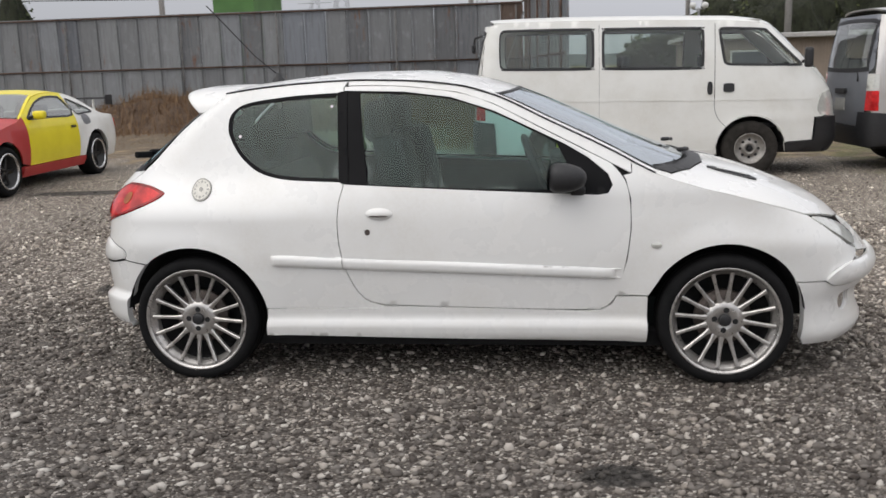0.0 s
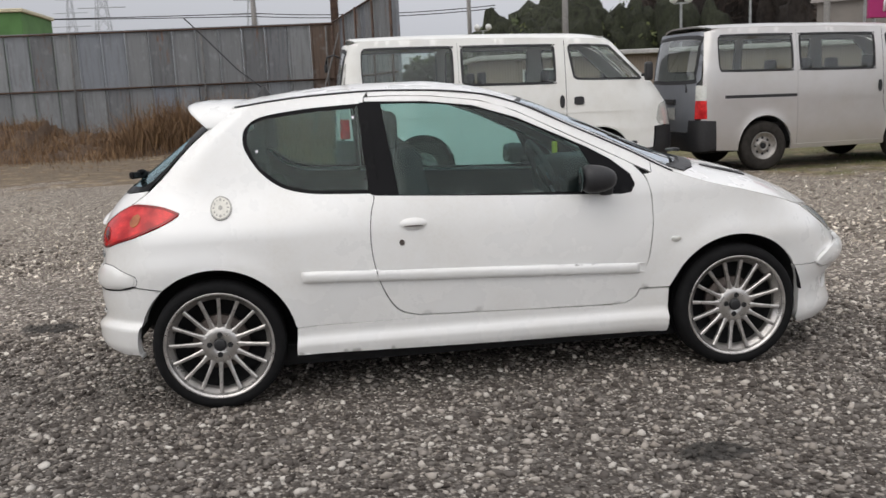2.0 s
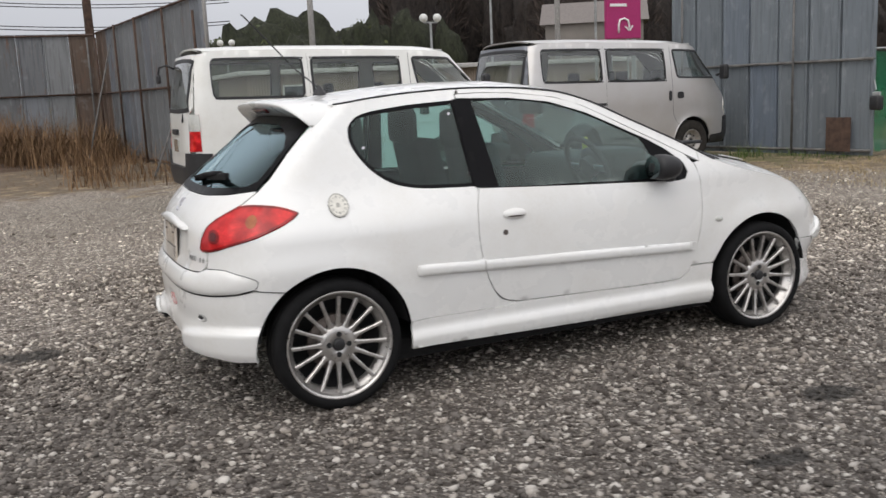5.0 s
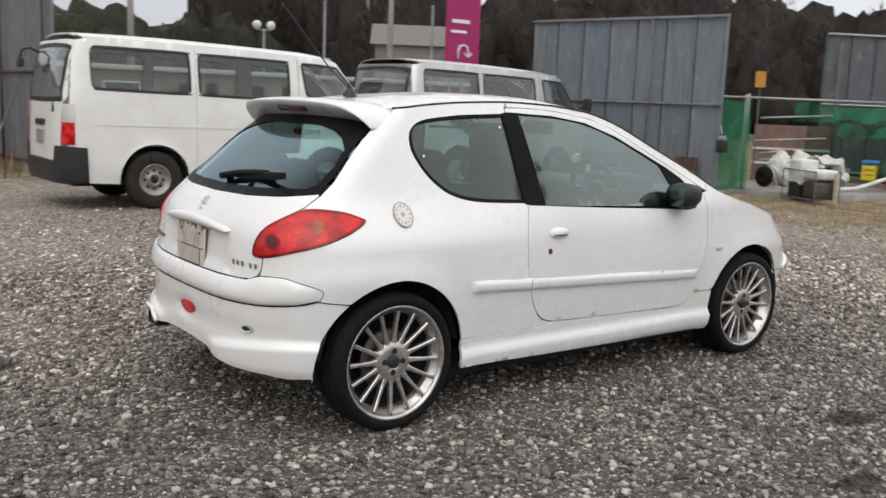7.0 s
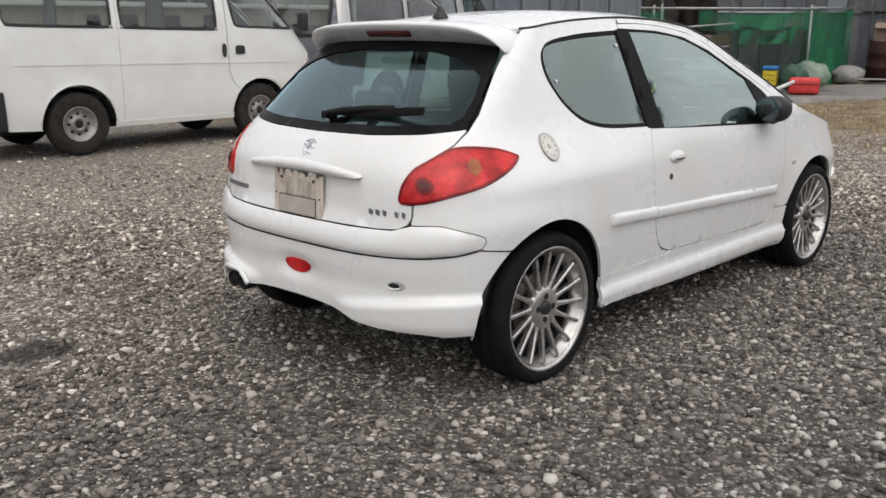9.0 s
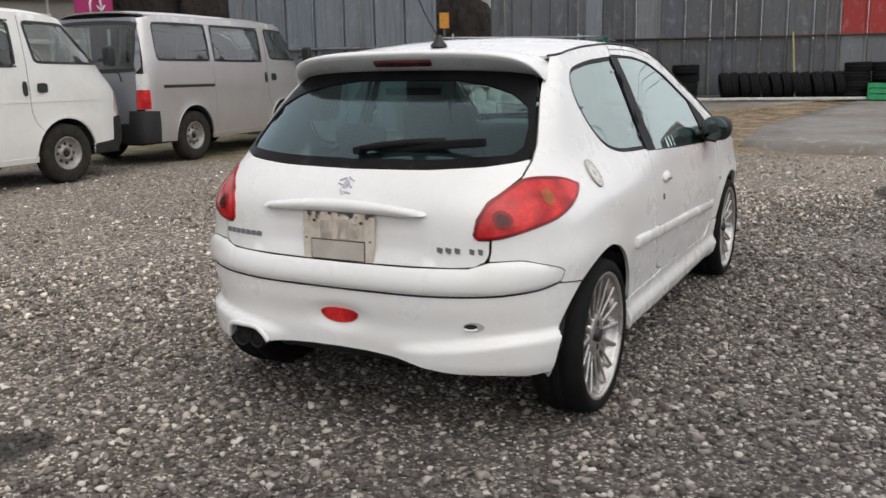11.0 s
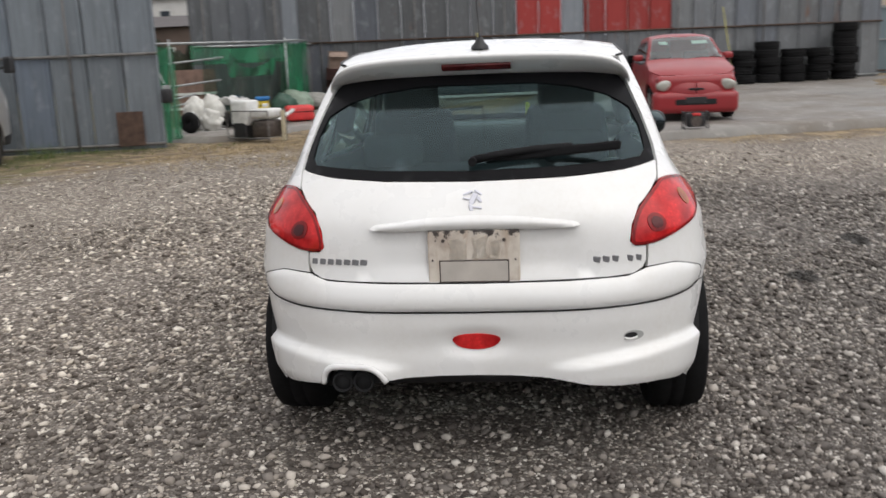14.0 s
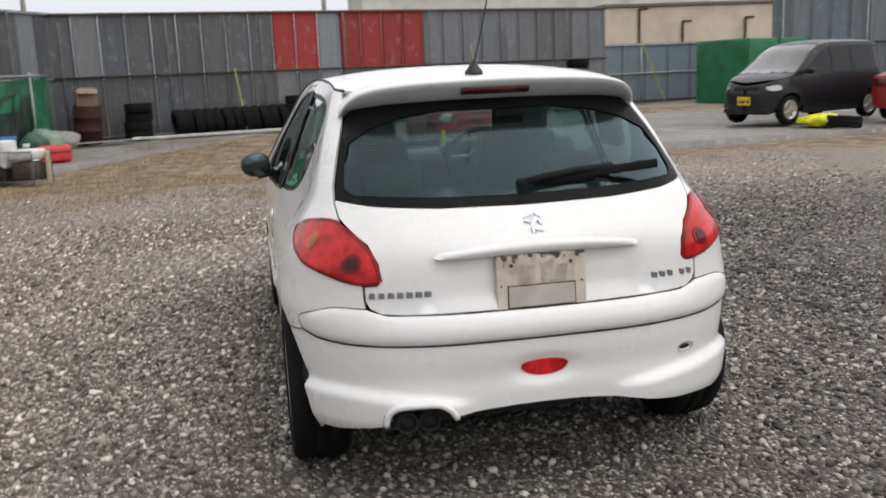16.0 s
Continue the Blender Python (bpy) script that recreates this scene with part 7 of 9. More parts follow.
for s in (-1, 1):
    for x in (0, 2.525):
        part("rim_lip", lathe("rim_lip", [(0.20, -0.095), (0.212, -0.122), (0.232, -0.126), (0.236, -0.11)], 40), POLISH, coupe_car, "polished rim lip", pose(x, s * (float(coupe.half(x, 0.5)) - 0.10), 0.315, 0, 0, 0 if s < 0 else 180))
    part("wing_stay", box(0.05, 0.02, 0.22, (-0.78, s * 0.5, 1.0), 0.006), VANWHITE, coupe_car)
    part("wing_end", box(0.24, 0.015, 0.16, (-0.82, s * 0.74, 1.10), 0.006), BLACKTRIM, coupe_car)
    part("grey_patch", panel("grey_patch", rounded(coupe.line(("x", 0.10, 0.80), ("x", 0.16, 0.92), ("x", 0.34, 0.90), ("x", 0.30, 0.78)), 3), coupe, (), 0.05, 0.0, lambda q, z: np.full_like(q, 0.002), (0, -1, 0)) if s < 0 else mirrored(panel("grey_patch", rounded(coupe.line(("x", 0.10, 0.80), ("x", 0.16, 0.92), ("x", 0.34, 0.90), ("x", 0.30, 0.78)), 3), coupe, (), 0.05, 0.0, lambda q, z: np.full_like(q, 0.002), (0, -1, 0))), BADGEGREY, coupe_car)
part("rear_wing", box(0.22, 1.50, 0.03, (-0.82, 0, 1.13), 0.012, 2), BLACKTRIM, coupe_car, "black rear wing")

# small red hatchback, nose to the yard
kei = Shell(
    width=curve((0.15, 0.62), (0.3, 0.67), (0.55, 0.700), (0.75, 0.69), (0.88, 0.675), (0.95, 0.65), (1.1, 0.60), (1.3, 0.53), (1.4, 0.48)),
    rear=curve((0.15, -0.38), (0.4, -0.45), (0.8, -0.43), (0.95, -0.36), (1.3, -0.1), (1.4, 0.0)),
    front=curve((0.15, 2.83), (0.28, 2.88), (0.45, 2.88), (0.58, 2.85), (0.66, 2.78), (0.8, 2.65), (1.3, 2.5)),
    tail=curve((0.1, 0.0), (0.9, 0.0), (1.4, 0.25)), nose=2.30, n=3.6, nf=2.7, arches=((0, 0.27, 0.33, 0.01), (2.335, 0.27, 0.33, 0.01)))
k_rail = curve((-0.5, 1.28), (0.1, 1.31), (0.6, 1.345), (1.0, 1.34), (1.25, 1.29), (1.5, 1.15), (1.75, 1.0), (1.9, 0.92), (2.2, 0.85), (2.5, 0.77), (2.75, 0.67), (2.9, 0.6))
k_mid = curve((-0.5, 1.31), (0.1, 1.36), (0.6, 1.395), (1.0, 1.39), (1.22, 1.345), (1.5, 1.19), (1.8, 1.02), (1.95, 0.95), (2.2, 0.90), (2.5, 0.83), (2.75, 0.72), (2.9, 0.62))
kw = [rounded(kei.line(("x", 0.62, 0.90), ("x", 0.66, 1.22), ("x", 0.75, 1.27), ("x", 1.05, 1.265), ("x", 1.3, 1.17), ("x", 1.62, 0.965), ("x", 1.58, 0.905)), 3), rounded(kei.line(("x", 0.0, 0.95), ("x", 0.1, 1.16), ("x", 0.25, 1.24), ("x", 0.52, 1.255), ("x", 0.50, 0.91), ("x", 0.2, 0.91)), 3)]
wheel_k = small_wheel(0.27, 0.16, 0.165, 6, 0.02)
red_car = parked_car("small_red_car", pose(14.55, -2.86, 0.112, 0, 0, 180), "small faded red hatchback car parked on a concrete slab", "car", kei, k_rail, k_mid, 2.335, wheel_k, 0.27,
    {"quarter": RED, "wing": RED, "door": RED, "skirt": RED, "bonnet": RED, "roof": RED, "glass": VANGLASS, "screen": glass("dusty_windscreen_glass", (0.6, 0.68, 0.64), 0.02, 0.04, 3.2), "mirror": RED}, kw,
    (0.58, 1.72, 2.72, 0.06), (1.20, 1.80), (0.06, 0.08),
    (), STEELRIM, -0.3)
CLOUDY = plain("cloudy_lamp_lens", (0.40, 0.40, 0.36), 0.3, 0.1, 0.25, 30, 0, Coat_Weight=0.5)
part("nose_panel", box(0.46, 1.22, 0.27, (2.60, 0, 0.585), 0.10, 4), RED, red_car, smooth=True)
part("front_bumper", box(0.27, 1.36, 0.36, (2.755, 0, 0.295), 0.12, 5), RED, red_car, "faded red front bumper", smooth=True)
for s in (-1, 1):
    ov = bmesh.new()
    bmesh.ops.create_uvsphere(ov, u_segments=24, v_segments=12, radius=1)
    bmesh.ops.scale(ov, vec=(0.05, 0.215, 0.098), verts=ov.verts)
    part("headlamp", ov, CLOUDY, red_car, "cloudy oval headlamp", pose(2.785, s * 0.43, 0.565, 0, 14, -s * 20), smooth=True)
part("grille_slot", box(0.05, 0.24, 0.032, (2.865, 0, 0.505), 0.012), LINER, red_car, "dark grille slot")
part("lower_grille", box(0.04, 0.66, 0.10, (2.875, 0, 0.30), 0.02), LINER, red_car, "dark lower air intake")
part("plate_mount", box(0.02, 0.33, 0.10, (2.893, 0, 0.33), 0.005), BLACKTRIM, red_car)
part("screen_sticker", box(0.004, 0.26, 0.10, (1.36, 0.30, 1.238), 0.001, 1, None, pose(0, 0, 0, 0, -58, 0)), plain("pale_sticker", (0.6, 0.75, 0.7), 0.6), red_car)
part("screen_sticker", box(0.004, 0.14, 0.10, (1.36, -0.32, 1.238), 0.001, 1, None, pose(0, 0, 0, 0, -58, 0)), plain("pale_sticker_b", (0.6, 0.75, 0.7), 0.6), red_car)

# black box van
boxk = Shell(
    width=curve((0.15, 0.67), (0.35, 0.715), (0.6, 0.735), (0.9, 0.73), (1.1, 0.70), (1.3, 0.665), (1.5, 0.625), (1.62, 0.59)),
    rear=curve((0.15, -0.42), (0.5, -0.48), (0.9, -0.47), (1.3, -0.42), (1.6, -0.35)),
    front=curve((0.15, 2.90), (0.3, 2.93), (0.6, 2.92), (0.75, 2.88), (0.85, 2.80), (0.95, 2.70), (1.6, 2.5)),
    tail=curve((0.1, -0.1), (1.6, 0.0)), nose=2.35, n=4.2, nf=3.0, arches=((0, 0.28, 0.34, 0.01), (2.42, 0.28, 0.34, 0.01)))
b_rail = curve((-0.5, 1.52), (0.2, 1.555), (1.0, 1.56), (1.45, 1.52), (1.7, 1.42), (2.0, 1.20), (2.3, 1.0), (2.42, 0.94), (2.6, 0.90), (2.8, 0.82), (3.0, 0.7))
b_mid = curve((-0.5, 1.58), (0.2, 1.62), (1.0, 1.625), (1.45, 1.585), (1.7, 1.48), (2.0, 1.25), (2.3, 1.04), (2.45, 0.98), (2.6, 0.945), (2.8, 0.86), (3.0, 0.72))
bw = [rounded(boxk.line(("x", -0.29, 1.02), ("x", -0.29, 1.03), ("x", -0.27, 1.46), ("x", -0.25, 1.47), ("x", 0.52, 1.49), ("x", 0.535, 1.48), ("x", 0.545, 1.0), ("x", 0.535, 0.985)), 3), rounded(boxk.line(("x", 0.58, 0.995), ("x", 0.585, 1.48), ("x", 0.60, 1.49), ("x", 1.15, 1.485), ("x", 1.165, 1.475), ("x", 1.185, 0.98), ("x", 1.175, 0.97), ("x", 0.60, 0.983)), 3), rounded(boxk.line(("x", 1.24, 0.98), ("x", 1.235, 1.465), ("x", 1.25, 1.475), ("x", 1.45, 1.42), ("x", 1.72, 1.28), ("x", 2.08, 1.02), ("x", 2.05, 0.97)), 3)]
wheel_b = small_wheel(0.28, 0.165, 0.185, 7, 0.02)
black_van = parked_car("black_box_van", pose(14.385, -11.60, 0.15, 0, 0, 108), "black box-shaped small van parked on a concrete slab", "van", boxk, b_rail, b_mid, 2.42, wheel_b, 0.28,
    {"quarter": BLACKPAINT, "wing": BLACKPAINT, "door": BLACKPAINT, "skirt": BLACKPAINT, "bonnet": BLACKPAINT, "roof": BLACKPAINT, "glass": DARKGLASS, "screen": SCREENGLASS, "mirror": BLACKPAINT}, bw,
    (1.21, 2.18, 2.80, -0.30), (1.55, 2.32), (-0.3, -0.3),
    (("headlamp", (("x", 2.66, 0.69), ("x", 2.69, 0.76), ("x", 2.78, 0.76), ("x", 2.84, 0.73), ("x", 2.83, 0.67), ("x", 2.74, 0.66)), LAMPCLEAR, "clear headlamp"),), ALLOY, -0.42)
part("front_grille", box(0.04, 0.60, 0.09, (2.90, 0, 0.72), 0.02), BLACKTRIM, black_van, "black front grille")
part("number_plate", box(0.014, 0.33, 0.165, (2.945, 0.0, 0.47), 0.004), plain("yellow_plate", (0.75, 0.55, 0.02), 0.5), black_van, "yellow number plate with dark bars")
for y, w in ((-0.09, 0.05), (0.0, 0.09), (0.11, 0.06)):
    part("plate_bar", box(0.004, w, 0.055, (2.953, y, 0.455), 0.001), BLACKTRIM, black_van)

# tail of a second red car, by the black van
tail_car = parked_car("red_saloon_car", pose(12.2, -12.05, 0.14, 0, 0, -60), "dull red saloon car parked on a concrete slab", "car", coupe, c_rail, c_mid, 2.525, wheel_c, 0.315,
    {"quarter": RED, "wing": RED, "door": RED, "skirt": BLACKTRIM, "bonnet": RED, "roof": RED, "glass": VANGLASS, "mirror": RED}, cw,
    (0.52, 1.93, 3.35, -0.90), (1.27, 1.98), (-0.22, 0.45),
    (("tail_lamp", (("y", 0.35, 0.68), ("y", 0.35, 0.82), ("y", 0.72, 0.82), ("x", -0.72, 0.80), ("x", -0.72, 0.70), ("y", 0.7, 0.67)), LAMPDARK, "dark red tail lamp"),), STEELRIM, -0.93)

# ---- concrete slab and things on it ----
def concrete(name, base, wet=0.5):
    m = Mat(name, 0.75)
    at = m.where(world=True)
    g, h = m.noise(0.9, 7, 0.65, at), m.noise(18, 5, 0.6, at)
    col = m.mix(m.ramp(g, (0.38, (0, 0, 0)), (0.62, (1, 1, 1))), tuple(c * 0.6 for c in base), base)
    col = m.mix(m.math("MULTIPLY", h, 0.5), col, tuple(c * 0.55 for c in base))
    dirt, chips = m.noise(0.35, 6, 0.7, at), m.noise(4.5, 6, 0.7, at)
    col = m.mix(m.math("MULTIPLY", m.ramp(dirt, (0.42, (0, 0, 0)), (0.60, (1, 1, 1))), 0.75), col, (0.15, 0.125, 0.10))
    col = m.mix(m.math("MULTIPLY", m.ramp(chips, (0.55, (0, 0, 0)), (0.64, (1, 1, 1))), 0.6), col, (0.36, 0.34, 0.31))
    m.set("Base Color", col)
    m.set("Roughness", m.ramp(g, (0.35, (0.42, 0.42, 0.42)), (0.6, (0.85, 0.85, 0.85))))
    m.bump(h, 0.3, 0.01)
    return m.m


CONCRETE = concrete("stained_concrete", (0.30, 0.285, 0.265))


def slab(name, pts, inner, label):
    """A flat slab with an uneven, chipped front edge that drops to the gravel."""
    rnd = random.Random(8)
    line = split_line(pts, 0.25, False) + [np.array(pts[-1], float)]
    edge = [(x + rnd.uniform(-0.06, 0.06), y + rnd.uniform(-0.04, 0.04)) for x, y in line]
    verts, faces = [], []
    for k_, ((x, y), (ix, iy)) in enumerate(zip(edge, [np.array(inner[0]) + (np.array(inner[1]) - np.array(inner[0])) * k / (len(edge) - 1) for k in range(len(edge))])):
        for t in (0.0, 0.004, 0.1, 0.3, 0.6, 1.0):
            px, py = x + (ix - x) * t, y + (iy - y) * t
            h = float(ground_height(px, py))
            z = -0.05 if t == 0 or k_ in (0, len(edge) - 1) else max(h + 0.02, 0.10 + 0.012 * rnd.random() * (t < 0.05)) 
            verts.append((px, py, z))
    n = 6
    for k in range(len(edge) - 1):
        for i in range(n - 1):
            faces.append((k * n + i, k * n + i + 1, (k + 1) * n + i + 1, (k + 1) * n + i))
    me = mesh_of(name, verts, faces)
    b = bmesh.new()
    b.from_mesh(me)
    bmesh.ops.recalc_face_normals(b, faces=b.faces)
    if sum(f.normal.z for f in b.faces) < 0:
        bmesh.ops.reverse_faces(b, faces=b.faces)
    b.to_mesh(me)
    b.free()
    ob = part(name, me, CONCRETE)
    return tagged(ob, label, "concrete slab", "", "structure")


slab("pavement_slab", [(11.9, -14.0), (11.15, -8.4), (10.75, -5.7), (10.2, -3.4), (9.75, -2.0), (9.7, -0.4), (10.4, 0.5), (13.0, 0.6), (17.0, 0.2), (20.0, -0.45), (20.9, -0.75)], [(24.4, -26.0), (22.2, -0.75)], "worn wet concrete slab with a broken edge")
slab("pavement_strip", [(11.7, 5.35), (12.1, 4.4), (13.3, 4.2), (15.0, 3.25), (17.1, 2.1), (20.0, 0.2), (20.9, -0.5)], [(12.5, 7.6), (20.9, 3.2)], "strip of stained concrete beside the net fence")


# tyres along the fence
YTYRE = lathe("tyre", [(0.19, -0.085), (0.205, -0.10), (0.29, -0.105), (0.315, -0.09), (0.32, -0.05), (0.312, -0.045), (0.32, -0.04), (0.32, 0.04), (0.312, 0.045), (0.32, 0.05), (0.315, 0.09), (0.29, 0.105), (0.205, 0.10), (0.19, 0.085), (0.215, 0.06), (0.22, 0.0), (0.215, -0.06)], 30, "Z", True)


def yard_tyre(at):
    return tagged(part("tyre", YTYRE, RUBBER, None, "", at), "worn black tyre piled against the steel fence", "tyre", "tyres along the fence")


rnd = random.Random(12)
SLABTOP = 0.225
for y, n in ((-0.35, 4), (-0.98, 4), (-1.64, 5), (-2.32, 4), (-3.0, 4), (-3.68, 5), (-4.36, 4), (-5.05, 4), (-5.74, 4), (-6.43, 5), (-7.12, 4), (-7.82, 4), (-8.52, 7), (3.42, 4)):
    for k in range(n):
        yard_tyre(pose(east_x(y) - 0.55 + rnd.uniform(-0.07, 0.05), y + rnd.uniform(-0.05, 0.05), SLABTOP + 0.105 + k * 0.208, rnd.uniform(-1.5, 1.5), rnd.uniform(-1.5, 1.5), rnd.uniform(0, 360)))
for k in range(12):
    y = 2.5 - k * 0.225
    yard_tyre(pose(east_x(y) - 0.50 + rnd.uniform(-0.05, 0.04), y, SLABTOP + 0.315, 78 + rnd.uniform(-4, 4), 0, 12.7 + rnd.uniform(-6, 6)))

board = part("gutter_board", box(0.12, 5.0, 0.06, (0, 0, 0), 0.01), plain("weathered_white_board", (0.55, 0.55, 0.52), 0.6), None, "", pose(east_x(1.1) - 1.0, 1.1, SLABTOP + 0.03, 0, 0, 12.7))
tagged(board, "long weathered white board lying along the fence", "board")
board = part("gutter_board", box(0.34, 1.5, 0.03, (0, 0, 0), 0.01), plain("weathered_grey_board", (0.34, 0.34, 0.33), 0.6), None, "", pose(18.35, 4.25, SLABTOP + 0.03, 0, 3, 24))
tagged(board, "weathered grey board lying on concrete by a drum", "board")


def crate(name, at, size, mat, label):
    sx, sy, sz = size
    root = empty(name, at, label, "crate")
    part("base", box(sx, sy, 0.02, (0, 0, 0.01), 0.004), mat, root)
    for s in (-1, 1):
        for k in range(3):
            part("slat", box(sx, 0.015, sz * 0.27, (0, s * (sy / 2 - 0.008), sz * (0.17 + 0.33 * k)), 0.003), mat, root)
            part("slat", box(0.015, sy - 0.03, sz * 0.27, (s * (sx / 2 - 0.008), 0, sz * (0.17 + 0.33 * k)), 0.003), mat, root)
    for sx_ in (-1, 1):
        for sy_ in (-1, 1):
            part("corner_post", box(0.03, 0.03, sz, (sx_ * (sx / 2 - 0.015), sy_ * (sy / 2 - 0.015), sz / 2), 0.004), mat, root)
    return root


GREENPLASTIC = plain("green_plastic", (0.03, 0.30, 0.12), 0.5, 0, 0.2)
REDPLASTIC = plain("red_plastic", (0.60, 0.04, 0.04), 0.45, 0, 0.2)
WHITEPLASTIC = plain("grimy_white_plastic", (0.62, 0.62, 0.60), 0.5, 0, 0.25, 6)
GREYPLASTIC = plain("grey_plastic", (0.32, 0.33, 0.33), 0.5, 0, 0.25, 8)
crate("plastic_crate", pose(20.0, -0.95, SLABTOP), (0.38, 0.64, 0.38), GREENPLASTIC, "green plastic crate in front of the stacked tyres")

# rusty drum
drum = part("steel_drum", lathe("steel_drum", [(0.0, 0.0), (0.27, 0.0), (0.285, 0.015), (0.285, 0.30), (0.295, 0.31), (0.285, 0.32), (0.285, 0.60), (0.295, 0.61), (0.285, 0.62), (0.285, 0.88), (0.27, 0.89), (0.25, 0.87), (0.0, 0.87)], 32, "Z"), plain("red_brown_drum_paint", (0.036, 0.011, 0.009), 0.9, 0.1, 0.5, 7, 0.2), None, "", pose(19.12, 4.52, 0.20, 5, -3, 0))
tagged(drum, "rusty red-brown steel drum leaning a little", "drum")
drum.scale = (1.10, 1.10, 0.98)
carton = tagged(part("cardboard_box", box(0.40, 0.46, 0.34, (0, 0, 0.17), 0.02, 2), plain("faded_cardboard", (0.22, 0.155, 0.125), 0.9, 0, 0.3, 9), None, "", pose(19.05, 4.46, 1.045, 3, -4, 15)), "faded tan cardboard box on a rusty drum", "box")
for s_ in (-1, 1):
    part("flap", box(0.18, 0.44, 0.012, (s_ * 0.26, 0, 0.36), 0.003, 1, None, pose(0, 0, 0, 0, s_ * 35, 0)), plain("cardboard_flap", (0.27, 0.20, 0.16), 0.9), carton)

# poles leaning on the fence
for y, up, mat, lab in ((1.0, 1.78, YELLOWPOLE, "yellow painted pole leaning on the steel fence"), (-5.4, 2.2, YELLOWPOLE, "yellow painted pole leaning on the steel fence")):
    p = part("leaning_pole", rod((east_x(y) - 0.76, y - 0.10, SLABTOP), (east_x(y) - 0.13, y + 0.1, up), 0.018, 10), mat, smooth=True)
    tagged(p, lab, "pole")

# green net fence on pipes
def net_mat():
    m = bpy.data.materials.new("green_net")
    m.use_nodes = True
    n, l = m.node_tree.nodes, m.node_tree.links
    b = n["Principled BSDF"]
    b.inputs["Base Color"].default_value = (0.010, 0.15, 0.065, 1)
    b.inputs["Roughness"].default_value = 0.8
    tr, mx = n.new("ShaderNodeBsdfTransparent"), n.new("ShaderNodeMixShader")
    tc, no, rp = n.new("ShaderNodeTexCoord"), n.new("ShaderNodeTexNoise"), n.new("ShaderNodeValToRGB")
    no.inputs["Scale"].default_value = 1.1
    l.new(tc.outputs["Object"], no.inputs["Vector"])
    rp.color_ramp.elements[0].position, rp.color_ramp.elements[0].color = 0.4, (0.42, 0.42, 0.42, 1)
    rp.color_ramp.elements[1].position, rp.color_ramp.elements[1].color = 0.62, (0.85, 0.85, 0.85, 1)
    l.new(no.outputs["Fac"], rp.inputs[0])
    l.new(rp.outputs[0], mx.inputs[0])
    l.new(tr.outputs[0], mx.inputs[1])
    l.new(b.outputs[0], mx.inputs[2])
    l.new(mx.outputs[0], n["Material Output"].inputs[0])
    return m


NET = net_mat()


def net_sheet(L, h, seed, sag=0.05):
    rs = random.Random(seed)
    nx, nz = int(L / 0.12) + 2, 14
    ph = rs.uniform(0, 6)
    verts, faces = [], []
    for i in range(nx):
        x = L * i / (nx - 1)
        for j in range(nz):
            t = j / (nz - 1)
            verts.append((x, 0.05 * math.sin(x * 7 + ph + 2 * t) * (0.3 + t) + 0.03 * math.sin(x * 17 + 3 * t), h * (1 - t) - sag * math.sin(math.pi * x / L) * (1 - t)))
    for i in range(nx - 1):
        for j in range(nz - 1):
            faces.append((i * nz + j, (i + 1) * nz + j, (i + 1) * nz + j + 1, i * nz + j + 1))
    return mesh_of("net", verts, faces)


na, nb = Vector((13.3, 6.85, 0.08)), Vector((16.31, 5.02, 0.10))
nd = nb - na
netf = empty("net_fence", pose(na.x, na.y, na.z, 0, 0, math.degrees(math.atan2(nd.y, nd.x))), "torn green debris net on a frame of scaffold pipes", "fence", "", "structure")
NL = nd.length
part("net", net_sheet(NL - 1.0, 0.40, 5, 0.10), NET, netf, "", pose(1.0, 0.03, 1.22))
part("net", net_sheet(1.3, 0.36, 9, 0.20), NET, netf, "", pose(1.9, 0.035, 0.95))
part("net", net_sheet(NL - 1.3, 1.25, 15, 0.02), glass("faint_net", (0.42, 0.56, 0.48), 0.02, 0.0), netf, "", pose(1.3, 0.05, 0.05))
for x, h in ((0.0, 1.70), (NL, 1.72)):
    part("post", rod((x, 0, -0.1), (x, 0, h), 0.022), PIPE, netf, smooth=True)
part("rail", rod((-0.2, 0, 1.64), (NL + 0.1, 0, 1.64), 0.024), PIPE, netf, smooth=True)
for x0_, x1_, z in ((0.30, 1.75, 1.26), (0.20, 1.65, 0.82), (0.35, 1.0, 0.58), (0.35, 1.05, 0.45)):
    part("rail", rod((x0_, -0.04, z), (x1_, -0.04, z + 0.09), 0.020), PIPE, netf, smooth=True)
side_ = math.degrees(math.atan2(5.26 - 5.02, 19.2 - 16.31))
netf = empty("net_fence", pose(16.33, 5.02, 0.10, 0, 0, side_), "green debris net strung from a pipe post to the steel fence", "fence", "", "structure")
part("net", net_sheet(2.85, 1.64, 27), NET, netf, "", pose(0.0, 0.03, 0))
part("net", net_sheet(2.85, 1.60, 31), NET, netf, "", pose(0.0, 0.10, 0))
part("rail", rod((0, 0, 1.64), (2.9, 0, 1.66), 0.022), PIPE, netf, smooth=True)

netf = empty("net_fence", pose(11.05, 5.76, 0.08, 0, 0, 7), "green debris net hung beside the steel screen", "fence", "", "structure")
part("net", net_sheet(0.98, 1.58, 41), NET, netf, "", pose(0.0, 0.0, 0))
part("net", net_sheet(0.90, 1.52, 43), NET, netf, "", pose(0.05, 0.08, 0))
part("post", rod((1.0, 0.04, -0.1), (1.0, 0.04, 1.68), 0.020), PIPE, netf, smooth=True)
part("rail", rod((0.0, 0.04, 1.60), (2.4, 1.0, 1.64), 0.020), PIPE, netf, smooth=True)
sign_post = empty("warning_sign", pose(14.4, 7.32, 0.06, 0, 0, -60), "small orange board on a thin post behind the net", "sign")
part("post", rod((0, 0, 0), (0, 0, 2.2), 0.018), DULLPOST, sign_post)
